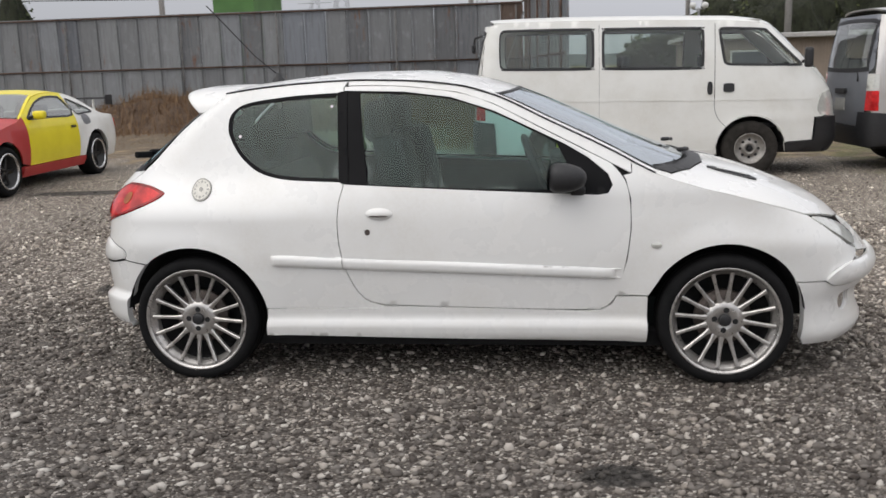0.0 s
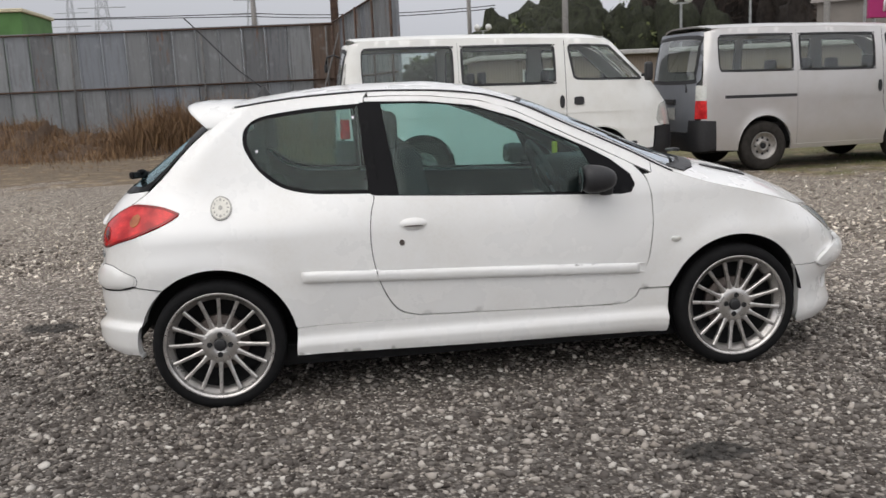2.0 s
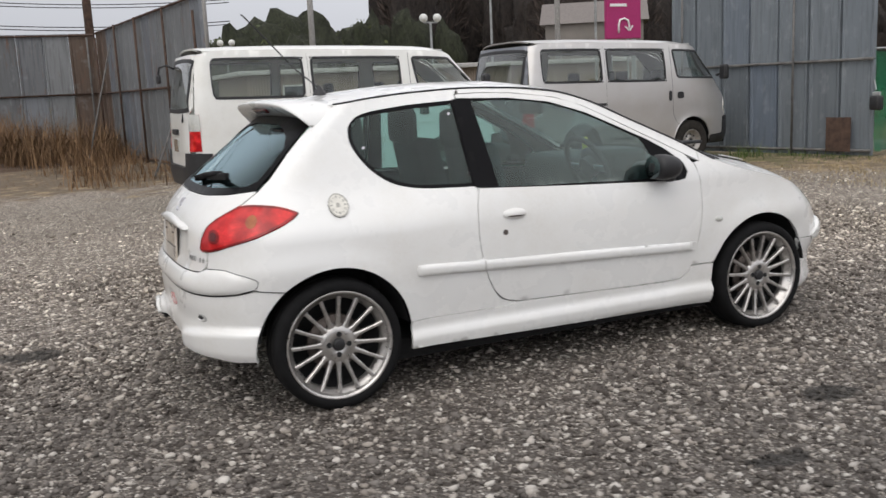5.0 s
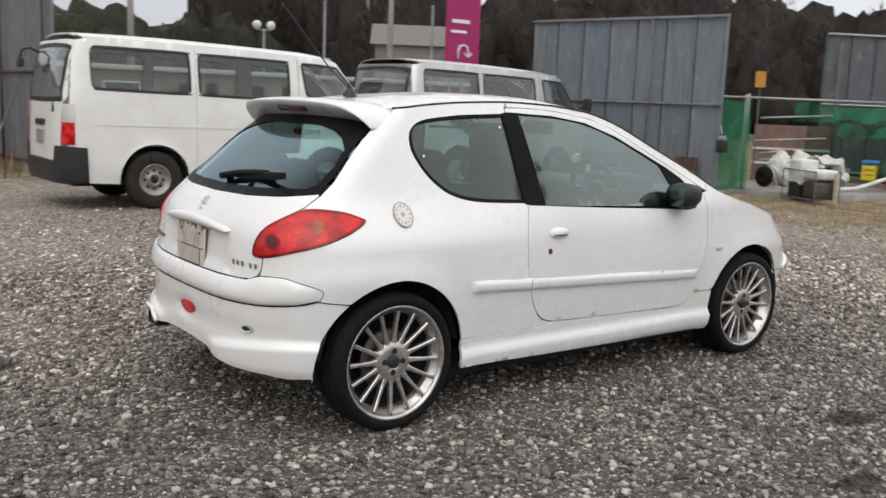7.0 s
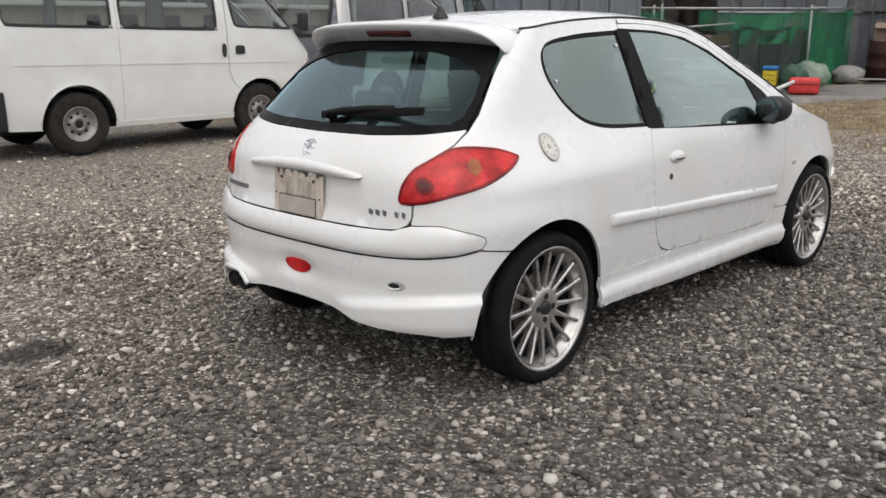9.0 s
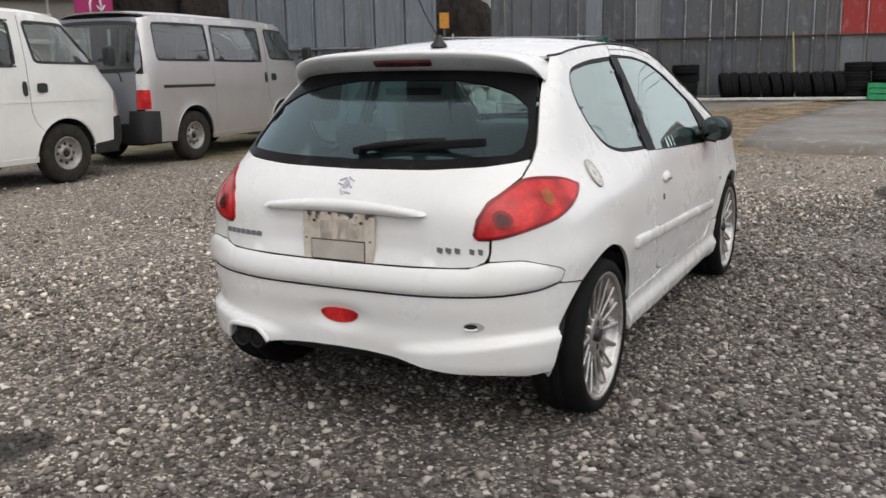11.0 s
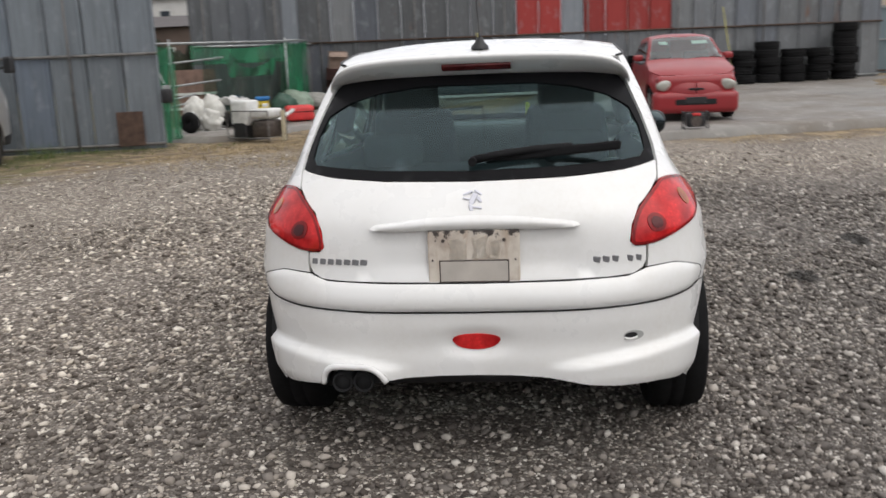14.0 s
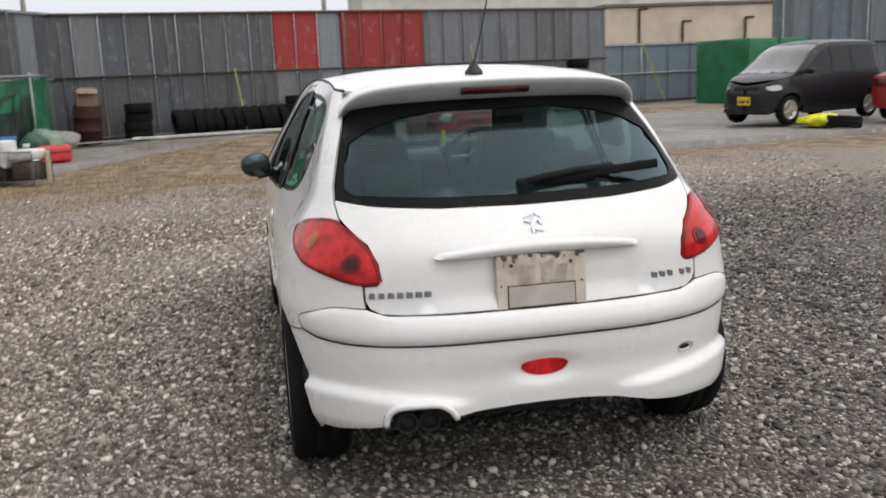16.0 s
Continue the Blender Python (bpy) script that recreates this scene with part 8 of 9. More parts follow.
part("board", box(0.20, 0.012, 0.32, (0, -0.024, 2.05), 0.003), plain("faded_orange_board", (0.55, 0.24, 0.03), 0.6), sign_post, "faded orange board")

# the heap in front of the net


def lump(name, at, size, mat, label, category, seed=1, rough=0.25, sub=3):
    b = bmesh.new()
    bmesh.ops.create_icosphere(b, subdivisions=sub, radius=1)
    off = Vector((seed * 3.7, seed * 1.3, seed * 2.1))
    for v in b.verts:
        d = v.co.normalized()
        k = 1 + rough * noise.noise(d * 1.6 + off) + rough * 0.5 * noise.noise(d * 4 + off)
        v.co = Vector((d.x * size[0] * k, d.y * size[1] * k, max(-size[2], d.z * size[2] * k)))
    return tagged(part(name, b, mat, None, "", at, smooth=True), label, category)


def crumpled(name, at, sx, sy, mat, label, category, seed):
    """A bent, torn sheet with thickness."""
    rc, n = random.Random(seed), 16
    off = Vector((seed * 2.3, seed * 1.1, 0))
    verts, faces = [], []
    for i in range(n):
        for j in range(n):
            u, v = i / (n - 1) - 0.5, j / (n - 1) - 0.5
            k = 1 + 0.25 * noise.noise(Vector((u * 3, v * 3, seed)))
            z = 0.9 * sx * (0.22 - u * u) + 0.20 * noise.noise(Vector((u * 4, v * 4, 0)) + off) + 0.06 * noise.noise(Vector((u * 11, v * 11, 3)) + off)
            verts.append((u * sx * k, v * sy * k, z))
    faces = [(i * n + j, (i + 1) * n + j, (i + 1) * n + j + 1, i * n + j + 1) for i in range(n - 1) for j in range(n - 1)]
    b = bmesh.new()
    b.from_mesh(mesh_of(name, verts, faces))
    bmesh.ops.solidify(b, geom=b.faces[:], thickness=0.008)
    return tagged(part(name, b, mat, None, "", at), label, category)


SACKWHITE = plain("white_woven_sack", (0.58, 0.57, 0.53), 0.75, 0, 0.18, 9, 0.3)
lump("white_sack", pose(13.42, 6.08, 0.41), (0.19, 0.20, 0.31), SACKWHITE, "lumpy white sack of scrap by a net post", "sack", 14, 0.30, 4)
lump("white_sack", pose(13.75, 5.85, 0.42), (0.22, 0.22, 0.32), SACKWHITE, "full white sack slumped in a scrap heap", "sack", 16, 0.28, 4)
lump("white_sack", pose(13.25, 5.72, 0.28), (0.15, 0.20, 0.20), SACKWHITE, "small torn white bag in a scrap heap", "bag", 21, 0.40, 4)
crumpled("scrap_fairing", pose(14.05, 5.45, 0.42, 12, 34, -62), 0.78, 0.30, WHITEPLASTIC, "bent white plastic fairing in a scrap heap", "scrap", 5)
crumpled("scrap_fairing", pose(14.45, 5.60, 0.46, 8, 28, -50), 0.5, 0.32, GREYPLASTIC, "bent grey plastic fairing in a scrap heap", "scrap", 4)
crumpled("scrap_fairing", pose(13.8, 5.45, 0.20, 5, 10, 40), 0.7, 0.42, LINER, "bent black plastic fairing in a scrap heap", "scrap", 6)
tagged(part("scrap_pipe", tube("scrap_pipe", [(12.95, 5.80, 0.12), (12.98, 5.95, 0.42), (13.1, 6.05, 0.50), (13.2, 5.75, 0.16), (13.35, 5.5, 0.11)], 0.014, 8), WHITEPLASTIC), "thin bent white plastic pipe over a tyre", "pipe")
yard = tagged(part("scooter_tyre", lathe("scooter_tyre", [(0.105 + 0.09 * math.cos(a), 0.09 * math.sin(a)) for a in np.linspace(0, 2 * math.pi, 12)[:-1]], 28, "Y", True), RUBBER, None, "", pose(12.75, 5.95, 0.29, 0, 0, 78)), "small black tyre leaning on scrap", "tyre")


board = tagged(part("plywood_board", box(1.5, 0.03, 1.15, (0, 0, 0.575), 0.005), plain("weathered_red_brown_board", (0.20, 0.125, 0.10), 0.85, 0, 0.4, 5, 0.2), None, "", pose(15.2, 7.0, 0.06, -6, 0, -58)), "weathered reddish-brown board standing behind the net", "board")
for k in range(2):
    part("batten", box(1.5, 0.02, 0.05, (0, -0.026, 0.35 + 0.3 * k), 0.004), WHITEPLASTIC, board)


def generator(at):
    root = empty("engine_generator", at, "white and grey portable generator on a pipe frame", "generator")
    part("housing", box(0.34, 0.36, 0.42, (0, 0, 0.46), 0.05, 3), WHITEPLASTIC, root, smooth=True)
    part("engine_block", box(0.34, 0.30, 0.30, (0, 0.0, 0.18), 0.04, 3), BLACKTRIM, root, smooth=True)
    part("tank", box(0.40, 0.42, 0.16, (0.02, -0.45, 0.45), 0.06, 3), WHITEPLASTIC, root, smooth=True)
    part("tank_cap", rod((0.02, -0.45, 0.56), (0.02, -0.45, 0.61), 0.05, 16), WHITEPLASTIC, root)
    part("motor", box(0.36, 0.36, 0.28, (0.02, -0.45, 0.20), 0.04, 2), DARKALLOY, root, smooth=True)
    for x in (-0.22, 0.22):
        for y in (0.22, -0.70):
            part("frame_post", rod((x, y, 0), (x, y, 0.5), 0.010), DULLPOST, root)
        part("frame_rail", rod((x, 0.22, 0.05), (x, -0.70, 0.05), 0.010), DULLPOST, root)
        part("frame_rail", rod((x, 0.22, 0.5), (x, -0.70, 0.5), 0.010), DULLPOST, root)
    return root


generator(pose(11.83, 4.62, 0.03, 0, 0, -26))
post = tagged(part("wooden_stake", box(0.06, 0.06, 0.5, (0, 0, 0.25), 0.008), plain("pale_timber", (0.45, 0.40, 0.28), 0.8), None, "", pose(11.68, 3.93, 0.02)), "short pale wooden stake", "stake")
crate("storage_box", pose(15.3, 5.32, 0.22, 0, 0, 15), (0.22, 0.26, 0.30), plain("yellow_plastic", (0.65, 0.50, 0.03), 0.5), "yellow plastic box in a scrap heap")
tagged(part("box_lid", box(0.26, 0.30, 0.08, (0, 0, 0), 0.03, 2), plain("blue_plastic", (0.02, 0.16, 0.42), 0.5), None, "", pose(15.3, 5.32, 0.565, 0, 0, 15), smooth=True), "blue plastic lid on a yellow box", "lid")
lump("plastic_bag", pose(16.0, 4.80, 0.40), (0.28, 0.38, 0.30), plain("pale_translucent_bag", (0.19, 0.25, 0.19), 0.4, 0, 0.3, 9), "pale grey-green plastic bag of rubbish", "bag", 8, 0.35)
lump("plastic_bag", pose(15.45, 4.92, 0.36), (0.24, 0.26, 0.26), plain("green_tarp_bag", (0.025, 0.07, 0.045), 0.5, 0, 0.3, 9), "green plastic bag of rubbish", "bag", 9, 0.35)
lump("grey_sack", pose(18.15, 4.86, 0.34), (0.32, 0.34, 0.21), plain("grey_sack_cloth", (0.30, 0.29, 0.27), 0.9, 0, 0.3, 14), "grey sack lying on concrete", "sack", 10, 0.25)
rb = tagged(part("red_storage_box", box(0.46, 0.55, 0.30, (0, 0, 0.15), 0.07, 3), REDPLASTIC, None, "", pose(14.89, 4.45, 0.12, 0, 0, 20), smooth=True), "red plastic storage case on concrete", "box")
part("groove", box(0.475, 0.565, 0.02, (0, 0, 0.18), 0.008), LAMPDARK, rb)
pipe = tagged(part("drain_pipe", tube("drain_pipe", [(13.2, 4.75, 0.15), (13.6, 4.65, 0.16), (14.05, 4.52, 0.28), (14.4, 4.45, 0.36)], 0.035, 10), WHITEPLASTIC), "bent white plastic drain pipe", "pipe")


# small engine unit in front of the red car
def engine_unit(at):
    root = empty("engine_unit", at, "small black engine unit with red parts on concrete", "engine")
    part("block", box(0.24, 0.34, 0.26, (0, 0, 0.17), 0.05, 2), BLACKTRIM, root, smooth=True)
    part("cover", box(0.26, 0.16, 0.06, (-0.01, 0.0, 0.28), 0.02, 2), REDPLASTIC, root, smooth=True)
    part("fan_housing", rod((-0.15, 0, 0.15), (-0.10, 0, 0.15), 0.10, 18), DARKALLOY, root)
    for y in (-0.22, 0.22):
        part("frame_leg", rod((-0.12, y, 0), (-0.12, y, 0.32), 0.012), BLACKTRIM, root)
        part("frame_leg", rod((0.12, y, 0), (0.12, y, 0.32), 0.012), BLACKTRIM, root)
        part("frame_bar", rod((-0.12, y, 0.32), (0.12, y, 0.32), 0.012), BLACKTRIM, root)
    part("frame_bar", rod((-0.12, -0.22, 0.32), (-0.12, 0.22, 0.32), 0.012), BLACKTRIM, root)
    return root


engine_unit(pose(10.35, -2.62, 0.105) @ Matrix.Diagonal((0.78, 0.78, 0.78, 1)))
lump("yellow_cover", pose(12.35, -9.75, 0.24), (0.40, 0.34, 0.13), plain("bright_yellow_sheet", (0.75, 0.75, 0.03), 0.6), "bright yellow plastic sheet bundled on concrete", "sheet", 11, 0.35)
tagged(part("tyre", YTYRE, RUBBER, None, "", pose(11.9, -9.95, 0.225, 4, 0, 0)), "worn black tyre lying on concrete", "tyre")

# green tarpaulin shelter
tarp = empty("tarp_shelter", pose(22.6, -14.35, 0.2, 0, 0, -70), "green tarpaulin shelter box", "shelter")
TARP = plain("green_tarpaulin", (0.014, 0.15, 0.06), 0.5, 0, 0.3, 3, 0.3)
b = box(2.9, 1.9, 1.85, (0, 0, 0.92), 0.06, 2)
bmesh.ops.subdivide_edges(b, edges=b.edges, cuts=5, use_grid_fill=True)
for v in b.verts:
    v.co += Vector((0.03 * noise.noise(v.co * 1.7), 0.03 * noise.noise(v.co * 1.7 + Vector((5, 0, 0))), 0.03 * noise.noise(v.co * 1.3)))
part("cover", b, TARP, tarp, smooth=True)
for x in (-1.35, 0, 1.35):
    part("seam", box(0.05, 1.97, 1.89, (x, 0, 0.92), 0.01), TARP, tarp)

# low painted wall and taller screen behind
fence("steel_fence_low", (24.8, -8.6), (26.2, -16.5), 0.2, 1.95, 0.9, "low blue-grey steel sheet fence", lambda k, r, q: BLUESHEET, posts=2.4, seed=21, rows=1)
fence("steel_fence_far", (23.6, -15.6), (21.8, -24.0), 0.2, 3.3, 0.6, "tall blue-grey steel sheet fence", lambda k, r, q: GATESHEET, posts=2.4, seed=23)
p = tagged(part("leaning_pole", rod((24.3, -12.3, 0.2), (24.6, -11.6, 2.2), 0.022), YELLOWPOLE), "yellow painted pole leaning on a low fence", "pole")

# props of the corner fence, a lamp box and rust plate on the gate screen
for a_, b_ in (((0.2, 17.2, 0.1), (1.05, 18.6, 2.75)), ((1.0, 12.6, 0.06), (1.75, 13.6, 1.4))):
    tagged(part("fence_prop", rod(a_, b_, 0.02), DULLPOST, smooth=True), "slanting steel prop of the fence", "prop")
lampbox = empty("gate_lamp", pose(10.93, 5.60, 0.85), "black work lamp hung on the steel screen", "lamp")
part("body", box(0.14, 0.16, 0.22, (0, 0, 0), 0.03, 2), BLACKTRIM, lampbox, smooth=True)
part("bracket", box(0.05, 0.13, 0.07, (0.0, 0.0, 0.14), 0.02, 2), GREYPLASTIC, lampbox)
part("stem", rod((0.05, 0.05, 0.2), (0.08, 0.12, 0.35), 0.012), PIPE, lampbox)
tagged(part("rusty_plate", box(0.42, 0.012, 0.55, (0, 0, 0.275), 0.004), RUSTPIPE, None, "", pose(10.80, 6.2, 0.08, 0, 0, -77)), "rusty brown steel plate on the screen", "plate")

# heap of earth with dead grass along the north fence
def bank_height(x, y):
    """The lumpy heap along the north fence; level ground elsewhere."""
    u, v = (x + 12.0) / 12.4, (y - 17.0) / 4.4
    base = float(ground_height(x, y)) - 0.02
    if not (0 <= u <= 1 and 0 <= v <= 1):
        return base
    crest = math.sin(math.pi * min(1, v * 0.75)) * (1.0 + 0.35 * noise.noise((x * 0.6, 0, 3)))
    ends = min(1, u * 6, (1 - u) * 5)
    big = 0.80 if x < -6.5 else 0.42
    return base + max(0, big * 0.85 * crest * ends + (0.22 * noise.noise((x * 1.3, y * 1.3, 0)) + 0.14 * noise.noise((x * 3.3, y * 3.3, 1)) + 0.07 * noise.noise((x * 8, y * 8, 2))) * ends * min(1, v * 6))


def berm():
    nx, ny = 130, 40
    verts, faces = [], []
    for i in range(nx):
        for j in range(ny):
            x, y = -12.0 + 12.4 * i / (nx - 1), 17.0 + 4.4 * j / (ny - 1)
            verts.append((x, y, bank_height(x, y)))
    for i in range(nx - 1):
        for j in range(ny - 1):
            faces.append((i * ny + j, (i + 1) * ny + j, (i + 1) * ny + j + 1, i * ny + j + 1))
    m = Mat("brown_earth", 0.95)
    at = m.where(world=True)
    g, h = m.noise(3, 7, 0.7, at), m.noise(30, 5, 0.7, at)
    m.set("Base Color", m.mix(h, m.ramp(g, (0.3, (0.055, 0.035, 0.025)), (0.55, (0.13, 0.085, 0.055)), (0.7, (0.22, 0.15, 0.09))), (0.09, 0.06, 0.04)))
    m.bump(h, 0.8, 0.05)
    ob = part("earth_bank", mesh_of("earth_bank", verts, faces), m.m)
    return tagged(ob, "brown bank of earth and dead grass by the fence", "earth bank", "", "structure")


berm()


def blades(name, spots, mat, label, kind="stuff", category="grass"):
    """Tufts of bent blades; spots are (x, y, count, spread, height, seed)."""
    V, F = [], []
    for x, y, count, spread, height, seed in spots:
        rs = np.random.RandomState(seed)
        for _ in range(count):
            px, py = x + rs.normal(0, spread), y + rs.normal(0, spread)
            z0 = bank_height(px, py)
            a, h, lean, w = rs.uniform(0, 2 * math.pi), height * rs.uniform(0.25, 1.2), rs.uniform(0.1, 0.95), rs.uniform(0.0025, 0.006) * (1 + height)
            dx, dy = math.cos(a), math.sin(a)
            s = len(V)
            for t, k in ((0, 1), (0.5, 0.8), (1.0, 0.1)):
                off = lean * h * t * t
                for q in (-1, 1):
                    V.append((px + dx * off - dy * w * k * q, py + dy * off + dx * w * k * q, z0 + h * t * (1 - 0.25 * lean * t)))
            F += [(s, s + 1, s + 3, s + 2), (s + 2, s + 3, s + 5, s + 4)]
    ob = part(name, mesh_of(name, V, F, False), mat)
    return tagged(ob, label, category, "", kind)


def grass_mat(name, lo, hi):
    m = Mat(name, 0.9)
    m.set("Base Color", m.ramp(m.island(), (0.0, lo), (1.0, hi)))
    return m.m


DRY = grass_mat("dry_grass", (0.07, 0.038, 0.019), (0.27, 0.165, 0.085))
GREENG = grass_mat("green_grass", (0.03, 0.06, 0.015), (0.14, 0.19, 0.05))
STRAW = grass_mat("straw_grass", (0.20, 0.15, 0.08), (0.42, 0.33, 0.19))
rs = random.Random(31)
spots = [(rs.uniform(-4.2, 0.9), rs.uniform(17.4, 20.8), 95, 0.32, rs.uniform(0.4, 1.1), k) for k in range(125)] + [(rs.uniform(-11.5, -3.5), rs.uniform(16.4, 20.6), 60, 0.35, rs.uniform(0.12, 0.42), 200 + k) for k in range(150)] + [(rs.uniform(-0.6, 1.4), rs.uniform(11.5, 17), 35, 0.25, rs.uniform(0.25, 0.7), 700 + k) for k in range(30)] + [(rs.uniform(-9, 0.5), rs.uniform(13.0, 17.0), 18, 0.3, rs.uniform(0.04, 0.14), 900 + k) for k in range(90)]
blades("dead_grass", spots, DRY, "tall dead brown grass along the rusty fence")
spots = [(rs.uniform(8.2, 11.4), 0, 22, 0.16, rs.uniform(0.03, 0.11) * rs.uniform(0.4, 1.3), 400 + k) for k in range(90)]
spots = [(x, 9.0 - (x - 8.2) * 1.0 + rs.uniform(-1.6, 0.8), n, s, h, k) for x, y, n, s, h, k in spots]
blades("green_grass", spots + [(9.95, 7.3, 140, 0.16, 0.28, 555), (10.6, 6.9, 60, 0.2, 0.18, 556), (10.9, 6.3, 60, 0.2, 0.15, 557)], GREENG, "short green grass and weeds by the screen")
spots = [(rs.uniform(10.2, 19.0), 0, 40, 0.30, rs.uniform(0.03, 0.09) * rs.uniform(0.4, 1.6), 600 + k) for k in range(230)]
spots = [(x, 4.4 - (x - 10.2) * 0.19 + rs.uniform(-2.6, 0.2) * (1 - 0.04 * (x - 10)), n, s, h, k) for x, y, n, s, h, k in spots]
spots += [(rs.uniform(8.0, 11.8), rs.uniform(0.3, 5.2), 45, 0.22, rs.uniform(0.03, 0.11), 2000 + k) for k in range(170)]
spots += [(rs.uniform(9.0, 11.0), rs.uniform(-6.0, 0.5), 24, 0.14, rs.uniform(0.03, 0.08), 2300 + k) for k in range(60)]
blades("straw_grass", spots, STRAW, "dry straw-coloured grass between gravel and slab")

# ---- far surroundings ----
def wall_mat(name, base, lines=0.0):
    m = Mat(name, 0.8)
    g = m.noise(0.7, 6, 0.6)
    m.set("Base Color", m.mix(m.ramp(g, (0.4, (0, 0, 0)), (0.7, (1, 1, 1))), base, tuple(c * 0.72 for c in base)))
    if lines:
        w = m.n.new("ShaderNodeTexWave")
        w.inputs["Scale"].default_value = lines
        m.l.new(m.co, w.inputs[0])
        m.bump(w.outputs[1], 0.4, 0.03)
    return m.m


def building(name, at, size, wall, roof, label, windows=(), flat=True, eave=0.25):
    """Walls, a roof with eaves, and windows with frames: (face x, sill z, width, height) along the front."""
    sx, sy, sz = size
    root = empty(name, at, label, "building")
    part("wall", box(sx, sy, sz, (0, 0, sz / 2), 0.02, 1), wall, root)
    if flat:
        part("roof", box(sx + eave, sy + eave, 0.18, (0, 0, sz + 0.09), 0.03, 1), roof, root)
    else:
        b = bmesh.new()
        h = sy * 0.28
        v = [b.verts.new(p) for p in ((-sx / 2 - eave, -sy / 2 - eave, sz), (sx / 2 + eave, -sy / 2 - eave, sz), (sx / 2 + eave, 0, sz + h), (-sx / 2 - eave, 0, sz + h), (-sx / 2 - eave, sy / 2 + eave, sz), (sx / 2 + eave, sy / 2 + eave, sz))]
        for f in ((0, 1, 2, 3), (3, 2, 5, 4), (0, 3, 4), (1, 5, 2), (0, 4, 5, 1)):
            b.faces.new([v[i] for i in f])
        bmesh.ops.recalc_face_normals(b, faces=b.faces)
        part("roof", b, roof, root)
    for x, z, w, h in windows:
        wf = part("window", box(w + 0.12, 0.08, h + 0.12, (x, -sy / 2 - 0.02, z + h / 2), 0.01, 1), WHITEPLASTIC, root)
        part("pane", box(w, 0.04, h, (x, -sy / 2 - 0.055, z + h / 2), 0.005, 1), DARKGLASS2, wf)
    return root


DARKGLASS2 = plain("dark_window_pane", (0.05, 0.06, 0.07), 0.08, 0, 0.2)
ROOFGREY = plain("grey_sheet_roof", (0.28, 0.28, 0.28), 0.6)
building("green_shed", pose(-15.0, 46.5, 0, 0, 0, 2), (2.2, 6.0, 5.75), wall_mat("green_cladding", (0.10, 0.22, 0.07), 12), plain("cream_edge", (0.55, 0.5, 0.35), 0.6), "green clad shed behind the fence")
building("beige_shed", pose(15.5, 33, 0, 0, 0, -3), (17, 7, 2.15), wall_mat("beige_wall", (0.26, 0.21, 0.17), 3), plain("pale_sheet_roof", (0.40, 0.39, 0.38), 0.6), "low beige shed with a pale roof and dark windows", ((-6.5, 0.7, 1.2, 1.0),), True, 0.7)
building("grey_hut", pose(22.3, 56, 0, 0, 0, -12), (2.1, 2, 4.75), wall_mat("grey_hut_wall", (0.22, 0.23, 0.23), 8), plain("pale_hut_roof", (0.5, 0.5, 0.5), 0.6), "small grey hut before the woods")
building("beige_warehouse", pose(47, -27.5, 0, 0, 0, -90), (19, 7, 4.5), wall_mat("cream_render", (0.60, 0.53, 0.44), 0), plain("dark_trim", (0.14, 0.12, 0.11), 0.6), "cream rendered warehouse with pipes on its wall")
wh = bpy.data.objects["beige_warehouse"]
for x_, z0_, z1_ in ((-7.6, 2.6, 4.4), (-5.1, 2.4, 3.7), (-1.4, 2.5, 3.8), (0.6, 2.2, 4.4)):
    part("wall_pipe", rod((x_, -3.58, z0_), (x_, -3.58, z1_), 0.06), RUSTPIPE, wh)
    part("wall_pipe", rod((x_, -3.58, z1_), (x_ + 0.5, -3.58, z1_), 0.05), RUSTPIPE, wh)
building("white_hall", pose(62, -22, 0, 0, 0, -90), (30, 8, 7.2), wall_mat("white_hall_wall", (0.68, 0.66, 0.63), 6), ROOFGREY, "long white hall behind the yard")
TILES = plain("dark_tile_roof", (0.10, 0.09, 0.09), 0.6)
house = building("white_house", pose(47, 18.3, 0, 0, 0, -90), (4.6, 6, 4.6), wall_mat("white_house_wall", (0.66, 0.65, 0.62)), TILES, "white house with a dark tiled roof", ((-1.5, 3.3, 0.6, 0.6), (-0.2, 3.25, 0.5, 0.7), (1.4, 3.25, 0.7, 0.7)), False)
building("garden_shed", pose(42.2, 16.6, 0, 0, 0, -90), (4.6, 2, 3.05), wall_mat("brown_board_wall", (0.15, 0.11, 0.09), 5), TILES, "low brown shed before a white house", ((-1.0, 1.2, 0.9, 0.8),), False)
building("hillside_house", pose(36, 62, 0.0, 0, 0, -18), (8, 7, 7.5), wall_mat("grey_house_wall", (0.34, 0.32, 0.30)), plain("grey_tile_roof", (0.16, 0.16, 0.17), 0.6), "grey house with a tiled roof", ((-2, 4.2, 1.2, 0.8), (1.5, 4.2, 1.2, 0.8)), False)

building("gabled_shed", pose(25.4, 34.4, 0, 0, 0, -35), (4.6, 4, 4.1), wall_mat("grey_brown_boards", (0.21, 0.19, 0.17), 6), plain("grey_brown_roof", (0.17, 0.15, 0.14), 0.7), "weathered grey-brown shed with a gabled roof", (), False)

